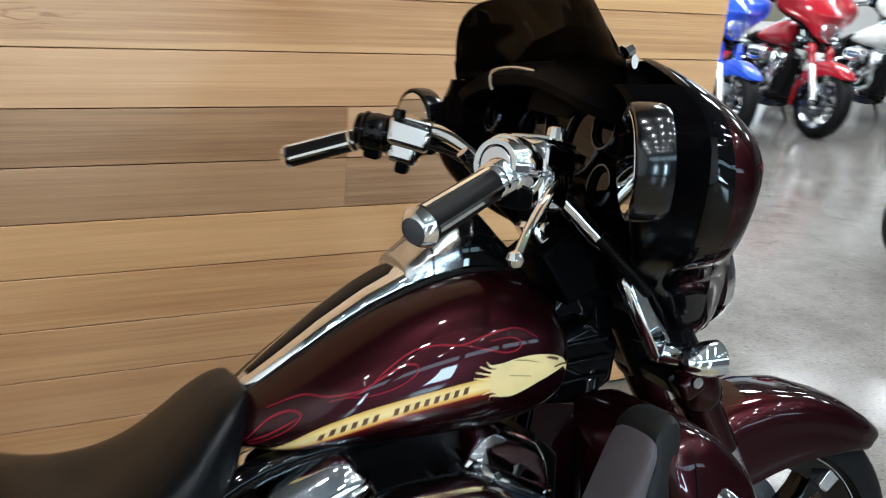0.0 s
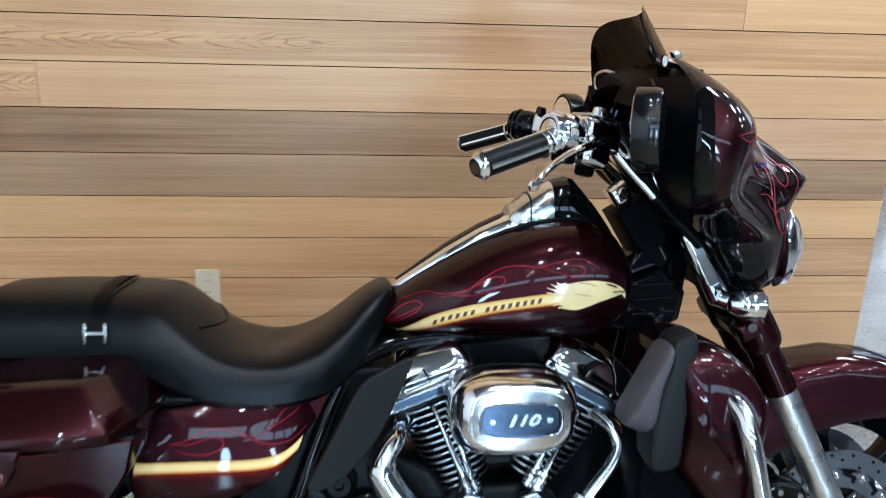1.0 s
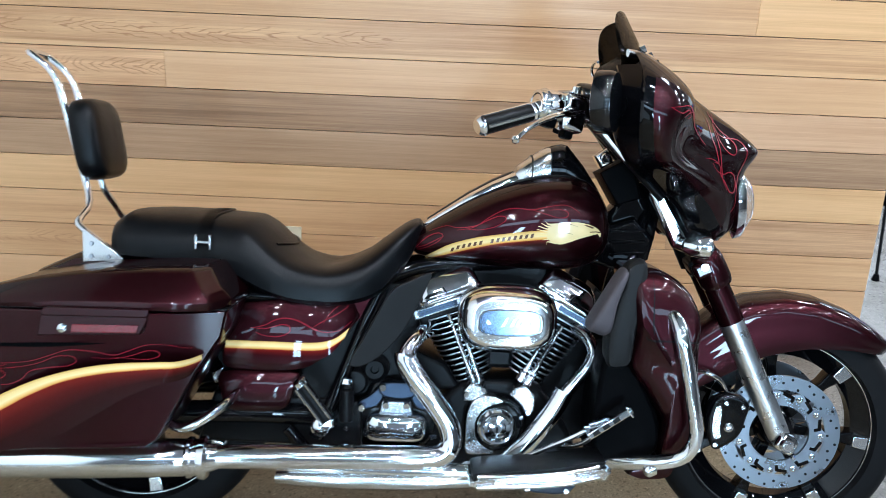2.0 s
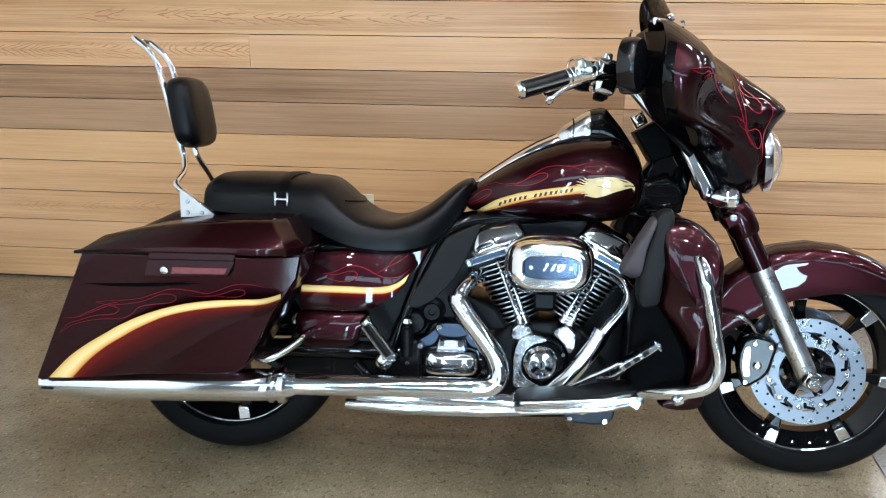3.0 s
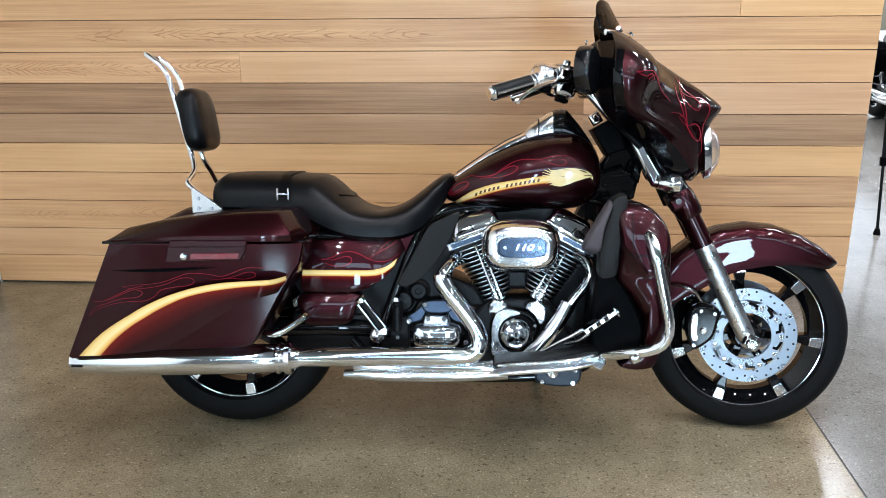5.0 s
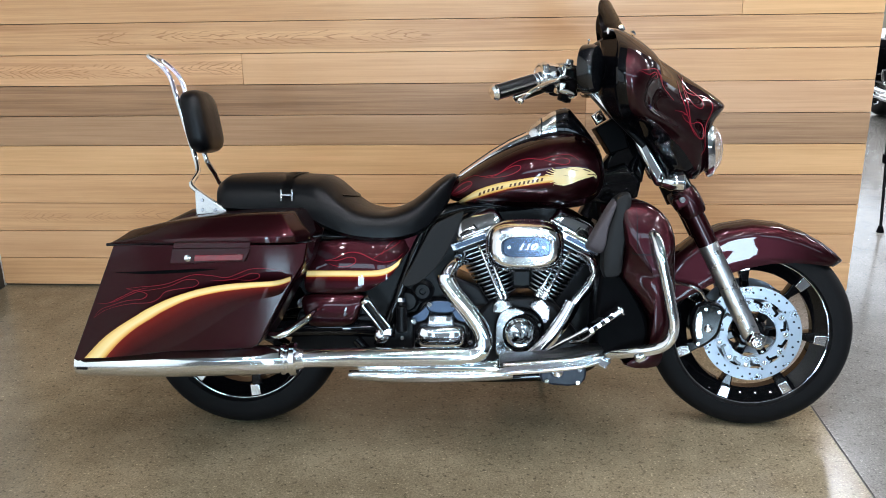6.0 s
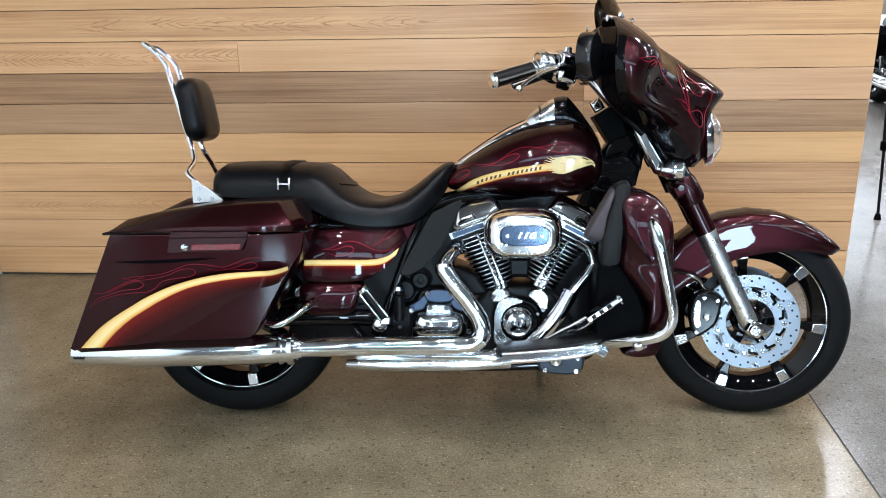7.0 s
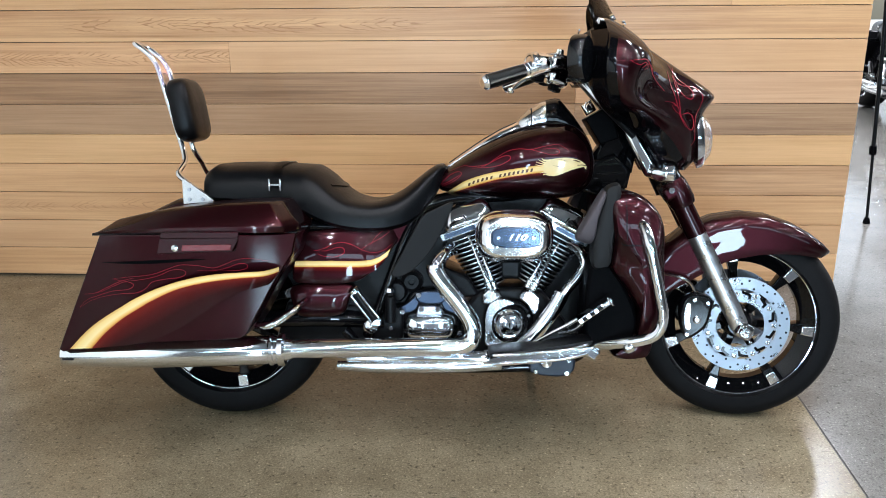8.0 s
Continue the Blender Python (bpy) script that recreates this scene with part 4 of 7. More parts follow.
    for r in fine[:-4]:
        xe, ze, ye = r[2], r[3], r[4]
        line = []
        for j in range(41):
            s = -1 + j / 20
            q = abs(s)
            roll = 0.055 * math.exp(-((q - 0.82) / 0.13) ** 2) * min(1, max(0.15, (ze - 0.9) / 0.15))
            well = 0.03 * (1 - q ** 3)
            line.append(V(xe - roll + well * (q < 0.7) + (0.0 if q >= 0.7 else 0.0), ye * 0.995 * s, r[1] + (ze - r[1]) * min(1, 0.6 + 0.4 * q)))
        rings.append(line)
    loft(bm, rings, closed=False)
    bmesh.ops.smooth_vert(bm, verts=[v for v in bm.verts if not v.is_boundary], factor=0.5, use_axis_x=True, use_axis_y=False, use_axis_z=False)
    inner = part("inner_fairing", fix(bm), INNER_BLACK, shell, "gloss black inner panel with gauges")
    hood = bmesh.new()
    out = []
    for j in range(25):
        s = -1 + j / 12
        y = 0.268 * s
        xb, zb = 1.225, 1.232
        lip = 1.118 - 0.012 * abs(s) ** 2 + 0.05 * abs(s) ** 8
        zt = 1.226 - 0.05 * abs(s) ** 2.2
        out.append([V(xb, y, zb - 0.02 * abs(s)), V(lip + 0.03, y, zt), V(lip, y, zt - 0.018), V(lip + 0.008, y, zt - 0.034), V(xb, y, zt - 0.045)])
    loft(hood, out)
    part("dash_hood", fix(hood), BLACK_PLASTIC, inner)
    for sgn in (-1, 1):
        bm = bmesh.new()
        tube(bm, [(1.1, sgn * 0.148, 1.08), (1.14, sgn * 0.16, 1.035), (1.182, sgn * 0.175, 0.988)], 0.012, 12, 3, 0.6)
        stt = part("fairing_support", bm, CHROME, shell, "chrome fairing support bar")
        bm = bmesh.new()
        tube(bm, [(1.18, sgn * 0.175, 0.99), (1.22, sgn * 0.175, 0.95), (1.27, sgn * 0.165, 0.9)], 0.011, 10, 3)
        part("support_leg", bm, BLACK_SATIN, stt)
    bm = bmesh.new()
    loft(bm, [[V(1.18 + d, -0.055, 1.228), V(1.18 + d, -0.085, 1.226), V(1.182 + d, -0.135, 1.2), V(1.186 + d, -0.17, 1.172), V(1.16 + d, -0.16, 1.15), V(1.15 + d, -0.06, 1.16)] for d in (-0.03, -0.022)])
    part("vent_flap", fix(bm), BLACK_PLASTIC, inner, "black vent flap")
    bm = bmesh.new()
    tube(bm, [(1.104, 0.032, 1.185), (1.1, 0.03, 1.2), (1.102, 0.018, 1.213), (1.104, -0.05, 1.217), (1.104, -0.12, 1.212)], 0.0035, 8, 4)
    part("hood_trim", bm, POLISHED, inner)
    for y, z, r in ((-0.085, 1.11, 0.052), (0.085, 1.11, 0.052), (-0.19, 1.135, 0.03), (0.19, 1.135, 0.03), (-0.165, 1.055, 0.03), (0.165, 1.055, 0.03)):
        g = bmesh.new()
        c = (1.212 - 0.03 * (abs(y) / 0.2) ** 3, y, z)
        lathe(g, [(r - 0.008, 0.012), (r + 0.001, 0.012), (r + 0.003, -0.03), (r - 0.008, -0.03)], c, (-1, 0, 0.25), 32)
        gg = part("gauge", g, BLACK_PLASTIC, inner, "round gauge in a black pod")
        g = bmesh.new()
        lathe(g, [(r - 0.004, 0.012), (r - 0.003, 0.016), (r, 0.016), (r + 0.0015, 0.012)], c, (-1, 0, 0.25), 32)
        part("bezel", g, SMOKE_CHROME, gg, "thin chrome gauge bezel")
        f = bmesh.new()
        lathe(f, [(0.0, 0.008), (r - 0.006, 0.008), (r - 0.006, 0.0), (0.0, 0.0)], c, (-1, 0, 0.25), 32, False)
        part("dial", f, BLACK_GLOSS, gg)
    for sgn in (-1, 1):
        mr = bmesh.new()
        o = [(0.056 * math.cos(a), 0.066 * math.sin(a)) for a in (2 * math.pi * i / 28 for i in range(28))]
        mm = pose(1.088, sgn * 0.385, 1.115, 0, 0, sgn * 20) @ Matrix.Rotation(radians(90), 4, "Z")
        rr = []
        for k, d in ((0.88, 0.004), (0.92, 0.0), (0.98, 0.001), (1.0, 0.006), (1.0, 0.022), (0.985, 0.034), (0.93, 0.041), (0.6, 0.045), (0.2, 0.046)):
            rr.append([mm @ V(-x * k, -d, z * k) for x, z in o])
        loft(mr, rr)
        mi = part("mirror", fix(mr), MIRROR_SHELL, inner, "black oval fairing mirror")
        mg = bmesh.new()
        loft(mg, [[mm @ V(-x * 0.86, 0.0008, z * 0.86) for x, z in o], [mm @ V(-x * 0.85, 0.0016, z * 0.85) for x, z in o]])
        part("mirror_face", fix(mg), MIRROR, mi)
        ms = bmesh.new()
        tube(ms, [(1.14, sgn * 0.372, 1.11), (1.155, sgn * 0.365, 1.108), (1.185, sgn * 0.345, 1.10)], [0.024, 0.02, 0.026], 12)
        part("mirror_stem", ms, BLACK_PLASTIC, mi)
    # screen
    sc = bmesh.new()
    rr = []
    for j in range(33):
        s = -1 + j / 16
        y = 0.292 * s
        h = 0.108 * (1 - abs(s) ** 6) + 0.004
        bx, bz = 1.228 - 0.09 * abs(s) ** 2, 1.222 + 0.006 * abs(s)
        rr.append([V(bx + 0.004, y, bz - 0.03)] + [V(bx - k * h * 0.5, y * (1 - 0.05 * k), bz + k * h * 0.93) for k in (0, 0.33, 0.66, 1.0)])
    loft(sc, rr, closed=False)
    bmesh.ops.solidify(sc, geom=sc.faces[:], thickness=0.004)
    part("windscreen", fix(sc), SMOKE, shell, "low dark smoked windscreen")
    tr = bmesh.new()
    for y in (-0.2, 0.0, 0.2):
        x = 1.232 - 0.09 * (abs(y) / 0.292) ** 2
        bolt(tr, (x + 0.002, y, 1.236), 0.011, 0.012, (0.85, 0, 0.5))
    part("screen_bolts", tr, CHROME, shell)
    tr = bmesh.new()
    tube(tr, [(1.241 - 0.09 * (abs(y) / 0.292) ** 2, y, 1.224) for y in (-0.285, -0.2, -0.1, 0, 0.1, 0.2, 0.285)], 0.009, 10, 4, 0.45)
    part("screen_trim", tr, POLISHED, shell, "bright trim along the screen's foot")
    # headlamp
    hl = bmesh.new()
    hc, hd = (1.47, 0, 0.885), (1, 0, 0.08)
    lathe(hl, [(0.078, 0.0), (0.083, 0.012), (0.088, 0.015), (0.093, 0.01), (0.095, -0.006), (0.07, -0.015)], hc, hd, 48)
    lamp = part("headlamp", hl, CHROME, shell, "round headlamp in a chrome ring")
    bowl = bmesh.new()
    lathe(bowl, [(0.0, -0.035), (0.03, -0.03), (0.055, -0.016), (0.08, 0.006)], hc, hd, 48, False)
    part("bowl", bowl, CHROME, lamp)
    gl = bmesh.new()
    lathe(gl, [(0.0005, 0.050), (0.03, 0.047), (0.055, 0.038), (0.074, 0.022), (0.082, 0.009), (0.079, 0.008), (0.071, 0.020), (0.053, 0.035), (0.03, 0.044), (0.0005, 0.047)], hc, hd, 48)
    part("lens", gl, LENS, lamp)
    if graphics:
        fl = bmesh.new()
        for sg in (-1, 1):
            def side(x, z):
                hit = tree.ray_cast(V(x, sg * 1.0, z), V(0, -sg, 0))[0]
                return hit.y + (0.0035 if sg > 0 else -0.0015) if hit else sg * 0.1

            for pts in ([(1.235, 1.108), (1.262, 1.112), (1.283, 1.113), (1.295, 1.098), (1.302, 1.083), (1.31, 1.068), (1.325, 1.05), (1.345, 1.03)],
                        [(1.24, 1.107), (1.263, 1.098), (1.28, 1.105), (1.288, 1.092), (1.278, 1.087)],
                        [(1.27, 1.09), (1.285, 1.1), (1.298, 1.098), (1.306, 1.08)],
                        [(1.367, 1.107), (1.377, 1.089), (1.395, 1.065), (1.419, 1.048), (1.438, 1.03), (1.44, 1.012), (1.43, 1.007), (1.409, 1.018), (1.391, 1.041), (1.382, 1.071)],
                        [(1.38, 1.101), (1.381, 1.065), (1.406, 1.047), (1.446, 1.042), (1.468, 1.024), (1.472, 1.006), (1.464, 0.983), (1.454, 0.959), (1.451, 0.93), (1.452, 0.905), (1.452, 0.885), (1.44, 0.869)],
                        [(1.348, 1.001), (1.371, 0.998), (1.391, 0.984), (1.398, 0.961), (1.412, 0.943), (1.427, 0.922), (1.441, 0.918), (1.446, 0.936), (1.44, 0.957), (1.425, 0.967), (1.405, 0.963), (1.385, 0.972), (1.371, 0.99)],
                        [(1.375, 1.077), (1.384, 1.041), (1.393, 1.007), (1.398, 0.978), (1.405, 0.949), (1.42, 0.925)],
                        [(1.36, 1.09), (1.366, 1.05), (1.378, 1.02), (1.388, 0.99), (1.376, 0.992)]):
                pinstripe(fl, pts, side, 0.003, 6)
        part("flame_pinstripe", fl, FLAME, shell, "fine red flame pinstripes")
    return shell


def front_end(parent, paint, m):
    """Fork legs, covers, clamps, turn signals, brake calliper and axle."""
    for sgn in (-1, 1):
        y = sgn * 0.092
        bm = bmesh.new()
        tube(bm, [(1.615, y, 0.305), (1.606, y, 0.325), (1.541, y, 0.457), (1.474, y, 0.592), (1.47, y, 0.6)], [0.024, 0.028, 0.029, 0.0295, 0.027], 20, 4)
        leg = part("fork_slider", bm, SLIDER, parent, "polished lower fork leg", m)
        bm = bmesh.new()
        box(bm, (0, 0, 0), (0.056, 0.05, 0.05), 0.016, pose(1.622, sgn * 0.112, 0.302, 0, 25, 0), 3)
        cyl(bm, (1.622, sgn * 0.13, 0.302), (1.622, sgn * 0.142, 0.302), 0.02, 0.018, 20, 0.003)
        for k in (-1, 1):
            bolt(bm, (1.622 + 0.016 * k, sgn * 0.136, 0.302 - 0.03 * k), 0.006, 0.006, (0, sgn, 0))
        bolt(bm, (1.622, sgn * 0.14, 0.302), 0.012, 0.01, (0, sgn, 0))
        part("axle_clamp", bm, CHROME, leg)
        bm = bmesh.new()
        tube(bm, [(1.472, y, 0.597), (1.434, y, 0.672), (1.395, y, 0.748)], 0.0315, 20, 3)
        part("fork_cover", bm, paint, parent, "painted fork cover", m)
        bm = bmesh.new()
        tube(bm, [(1.402, y, 0.744), (1.34, y, 0.85), (1.285, y, 0.945)], 0.033, 20, 3)
        part("upper_fork_cover", bm, BLACK_GLOSS, parent, "", m)
        bm = bmesh.new()
        box(bm, (0, 0, 0), (0.042, 0.028, 0.155), 0.013, pose(1.294, sgn * 0.125, 0.85, 0, -27, 0), 4)
        tube(bm, [(1.322, sgn * 0.13, 0.793), (1.345, sgn * 0.14, 0.787), (1.366, sgn * 0.15, 0.792)], 0.018, 12)
        bolt(bm, (1.268, sgn * 0.138, 0.903), 0.009, 0.005, (0, sgn, 0))
        bar = part("signal_bracket", bm, CHROME, parent, "chrome turn signal bracket", m)
        bm = bmesh.new()
        lathe(bm, [(0.0, -0.035), (0.014, -0.032), (0.024, -0.015), (0.028, 0.01), (0.028, 0.028), (0.0, 0.028)], (1.355, sgn * 0.186, 0.793), (1, 0, 0), 28, False)
        tube(bm, [(1.345, sgn * 0.14, 0.79), (1.352, sgn * 0.168, 0.792)], 0.011, 10, 2)
        sig = part("turn_signal", bm, CHROME, bar, "chrome bullet turn signal")
        bm = bmesh.new()
        lathe(bm, [(0.026, 0.026), (0.02, 0.034), (0.0, 0.038)], (1.355, sgn * 0.186, 0.793), (1, 0, 0), 28, False)
        part("signal_lens", bm, LENS, sig)
        bm = bmesh.new()
        tube(bm, [(1.432, y, 0.685), (1.424, y, 0.7), (1.398, y, 0.748), (1.39, y, 0.763)], [0.034, 0.04, 0.04, 0.034], 24, 2)
        box(bm, (0, 0, 0), (0.05, 0.03, 0.04), 0.01, pose(1.388, sgn * 0.118, 0.728, 0, -28, 0), 3)
        fc = part("fork_clamp", bm, paint, parent, "painted fork clamp", m)
        bm = bmesh.new()
        bolt(bm, (1.388, sgn * 0.133, 0.736), 0.011, 0.006, (0, sgn, 0))
        part("bolts", bm, CHROME, fc)
        cal = bmesh.new()
        prism(cal, rounded([(1.446, 0.277), (1.478, 0.288), (1.508, 0.318), (1.52, 0.36), (1.526, 0.396), (1.5, 0.416), (1.459, 0.418), (1.432, 0.394), (1.424, 0.335)], 4), sgn * 0.11 - 0.022, sgn * 0.11 + 0.022, 0.01)
        ck = part("brake_calliper", cal, BLACK_GLOSS, parent, "black brake calliper", m)
        pl = bmesh.new()
        a, b = sgn * 0.13, sgn * 0.1335
        prism(pl, rounded([(1.444, 0.386), (1.456, 0.39), (1.46, 0.37), (1.458, 0.335), (1.462, 0.312), (1.448, 0.305), (1.44, 0.325), (1.439, 0.36)], 3), min(a, b), max(a, b), 0.001)
        part("calliper_plate", pl, POLISHED, ck, "silver name plate")
        bm = bmesh.new()
        for p in ((1.468, 0.4), (1.449, 0.291), (1.508, 0.392)):
            bolt(bm, (p[0], sgn * 0.131, p[1]), 0.007, 0.006, (0, sgn, 0))
        lathe(bm, [(0.0, 0.006), (0.006, 0.006), (0.007, 0.003), (0.009, 0.006), (0.012, 0.004), (0.013, -0.004)], (1.478, sgn * 0.131, 0.338), (0, sgn, 0), 20, False)
        part("calliper_trim", bm, POLISHED, ck)
        bm = bmesh.new()
        tube(bm, [(1.475, sgn * 0.11, 0.41), (1.455, sgn * 0.12, 0.45), (1.42, sgn * 0.125, 0.47), (1.37, sgn * 0.1, 0.475)], 0.005, 8)
        part("brake_hose", bm, POLISHED, parent, "", m)
    bm = bmesh.new()
    cyl(bm, (1.617, -0.13, 0.308), (1.617, 0.13, 0.308), 0.012)
    part("axle", bm, STEEL, parent, "", m)
    bm = bmesh.new()
    for x, z in ((1.335, 0.87), (1.415, 0.735)):
        box(bm, (0, 0, 0), (0.06, 0.22, 0.04), 0.01, pose(x - 0.03, 0, z, 0, -28, 0))
    cyl(bm, (1.385, 0, 0.72), (1.29, 0, 0.92), 0.032)
    part("fork_yoke", bm, BLACK_SATIN, parent, "", m)
    bm = bmesh.new()
    prism(bm, rounded([(1.30, 0.80), (1.42, 0.80), (1.44, 0.84), (1.40, 0.95), (1.32, 1.03), (1.27, 1.0)], 3), -0.1, 0.1, 0.02)
    part("nacelle_core", bm, BLACK_PLASTIC, parent, "", m)


def handlebar(parent, m):
    bm = bmesh.new()
    half = [(0.955, 0.318, 1.092), (1.0, 0.29, 1.104), (1.05, 0.255, 1.112), (1.1, 0.205, 1.1), (1.15, 0.13, 1.05), (1.175, 0.06, 1.022), (1.18, 0, 1.018)]
    tube(bm, half + [(x, -y, z) for x, y, z in half[-2::-1]], 0.0135, 14, 6)
    bar = part("handlebar", bm, CHROME, parent, "swept chrome handlebar", m)
    for sgn in (-1, 1):
        a, b = V(0.972, sgn * 0.312, 1.095), V(0.85, sgn * 0.388, 1.057)
        d = (b - a).normalized()
        bm = bmesh.new()
        cyl(bm, a, b, 0.0195, 0.0205, 28, 0.002)
        g = part("grip", bm, BLACK_SATIN, bar, "black rubber and chrome grip")
        bm = bmesh.new()
        u = d.orthogonal().normalized()
        v = d.cross(u)
        for k in range(4):
            t = 2 * math.pi * k / 4 + 0.5
            w = u * math.cos(t) + v * math.sin(t)
            tube(bm, [a + d * 0.012 + w * 0.0152, b - d * 0.006 + w * 0.0162], 0.0062, 8, 1)
        cyl(bm, b - d * 0.004, b + d * 0.012, 0.0235, 0.019, 28, 0.004)
        cyl(bm, a - d * 0.004, a + d * 0.014, 0.0245, 0.0225, 28, 0.003)
        cyl(bm, a + d * 0.018, a + d * 0.026, 0.0225, 0.0215, 28, 0.002)
        part("grip_rails", bm, CHROME, g, "chrome grip bands and end cap")
        R = Matrix.Translation((1.0, sgn * 0.29, 1.1)) @ pose(0, 0, 0, 0, 14, sgn * -32)
        bm = bmesh.new()
        lathe(bm, [(0.0, -0.034), (0.02, -0.033), (0.031, -0.022), (0.035, 0.0), (0.033, 0.018), (0.026, 0.03), (0.0, 0.036)], R @ V(-0.012, 0, 0.002), R.to_3x3() @ V(1, 0, 0.1), 24, False)
        for q, rad in ((-0.03, 0.031), (-0.018, 0.036), (0.022, 0.034)):
            lathe(bm, [(rad - 0.008, q - 0.004), (rad - 0.002, q - 0.004), (rad, q), (rad - 0.002, q + 0.004), (rad - 0.008, q + 0.004)], R @ V(-0.012, 0, 0.002), R.to_3x3() @ V(1, 0, 0.1), 28, False)
        cyl(bm, R @ V(0.03, -0.028, 0.04), R @ V(0.03, -0.028, 0.056), 0.012, 0.011, 18, 0.002)
        sw = part("switch_housing", bm, CHROME if sgn < 0 else BLACK_GLOSS, bar, "rounded chrome switch housing" if sgn < 0 else "black switch housing")
        bm = bmesh.new()
        box(bm, (0, 0, 0), (0.082, 0.06, 0.05), 0.012, R @ Matrix.Translation((0.054, sgn * -0.002, 0.016)), 3)
        rs = part("reservoir", bm, CHROME, bar, "chrome brake fluid reservoir")
        bm = bmesh.new()
        box(bm, (0, 0, 0), (0.072, 0.052, 0.006), 0.002, R @ Matrix.Translation((0.054, sgn * -0.002, 0.043)), 2)
        part("reservoir_lid", bm, POLISHED, rs)
        bm = bmesh.new()
        box(bm, (0, 0, 0), (0.06, 0.05, 0.056), 0.014, R @ Matrix.Translation((0.045, sgn * 0.01, -0.014)), 3)
        part("lever_bracket", bm, CHROME, bar, "chrome lever bracket")
        bm = bmesh.new()
        box(bm, (0, 0, 0), (0.026, 0.04, 0.044), 0.008, R @ Matrix.Translation((0.09, 0, 0.012)), 2)
        box(bm, (0, 0, 0), (0.03, 0.034, 0.026), 0.006, R @ Matrix.Translation((-0.012, sgn * 0.012, -0.034)))
        box(bm, (0, 0, 0), (0.024, 0.03, 0.022), 0.006, R @ Matrix.Translation((0.05, sgn * 0.0, -0.046)))
        for k in range(3):
            box(bm, (0, 0, 0), (0.01, 0.01, 0.008), 0.002, R @ Matrix.Translation((-0.012 + 0.004 * k, -sgn * 0.03, 0.014 - 0.015 * k)))
        part("switches", bm, BLACK_PLASTIC, sw)
        bm = bmesh.new()
        tube(bm, [(1.05, sgn * 0.295, 1.09), (1.028, sgn * 0.34, 1.088), (0.99, sgn * 0.388, 1.078), (0.952, sgn * 0.43, 1.058), (0.926, sgn * 0.457, 1.035)] if sgn < 0 else [(1.05, 0.295, 1.095), (1.03, 0.335, 1.09), (1.0, 0.375, 1.085), (0.975, 0.405, 1.08), (0.955, 0.42, 1.077)], [0.010, 0.008, 0.0065, 0.0055, 0.005], 10, 6)
        lathe(bm, [(0.0, 0.0095), (0.0065, 0.007), (0.0095, 0.0), (0.0065, -0.007), (0.0, -0.0095)], (0.924, -0.458, 1.033) if sgn < 0 else (0.953, 0.421, 1.076), (0, 0, 1), 14, False)
        part("lever", bm, CHROME, bar, "chrome lever with ball end")
        bm = bmesh.new()
        for q in (0.0, 0.018):
            tube(bm, [(1.06 + q, sgn * 0.22, 1.085), (1.13, sgn * (0.12 - q), 1.055 - q), (1.2, sgn * (0.06 - q), 0.98 - q), (1.245, sgn * 0.035, 0.88)], 0.004, 8)
        part("cable", bm, BLACK_SATIN, bar)
    for k in (-1, 1):
        bm = bmesh.new()
        tube(bm, [(1.178, k * 0.05, 1.02), (1.23, k * 0.06, 0.96), (1.285, k * 0.06, 0.93)], 0.02, 12)
        part("riser", bm, BLACK_GLOSS, bar)
    return bar


SEAT = [  # x, top, bottom, half width, dish
    (-0.054, 0.768, 0.738, 0.10, 0), (-0.048, 0.792, 0.722, 0.138, 0), (-0.02, 0.811, 0.712, 0.156, 0), (0.05, 0.816, 0.707, 0.16, 0), (0.13, 0.816, 0.702, 0.163, 0),
    (0.20, 0.813, 0.692, 0.168, 0), (0.26, 0.806, 0.675, 0.176, 0.0), (0.30, 0.79, 0.655, 0.182, 0.006), (0.345, 0.757, 0.638, 0.188, 0.012), (0.39, 0.733, 0.627, 0.19, 0.016),
    (0.45, 0.72, 0.621, 0.187, 0.016), (0.51, 0.722, 0.622, 0.178, 0.01), (0.56, 0.738, 0.632, 0.162, 0.004), (0.6, 0.763, 0.652, 0.142, 0.0), (0.635, 0.79, 0.69, 0.122, 0),
    (0.662, 0.806, 0.73, 0.102, 0), (0.682, 0.81, 0.77, 0.078, 0), (0.69, 0.803, 0.79, 0.05, 0)]


def seat_top(x, y):
    """Height of the seat; the pillion's front bulges forward over the rider's bucket."""
    h = table(SEAT, x, 3)
    q = min(1, abs(y) / h)
    w = min(max((x - 0.2) / 0.08, 0), 1) * min(max((0.53 - x) / 0.09, 0), 1)
    xe = x - 0.03 * (1 - q ** 2) ** 1.7 * w * w * (3 - 2 * w)
    t, b, dsh = table(SEAT, xe, 1), table(SEAT, x, 2), table(SEAT, xe, 4)
    sa = math.sqrt(max(0, 1 - q ** (2 / 0.72)))
    return b + (t - b) * sa ** (0.62 - 0.22 * min(max((x - 0.54) / 0.08, 0), 1)) - 1.6 * max(0, dsh) * (1 - q * q)


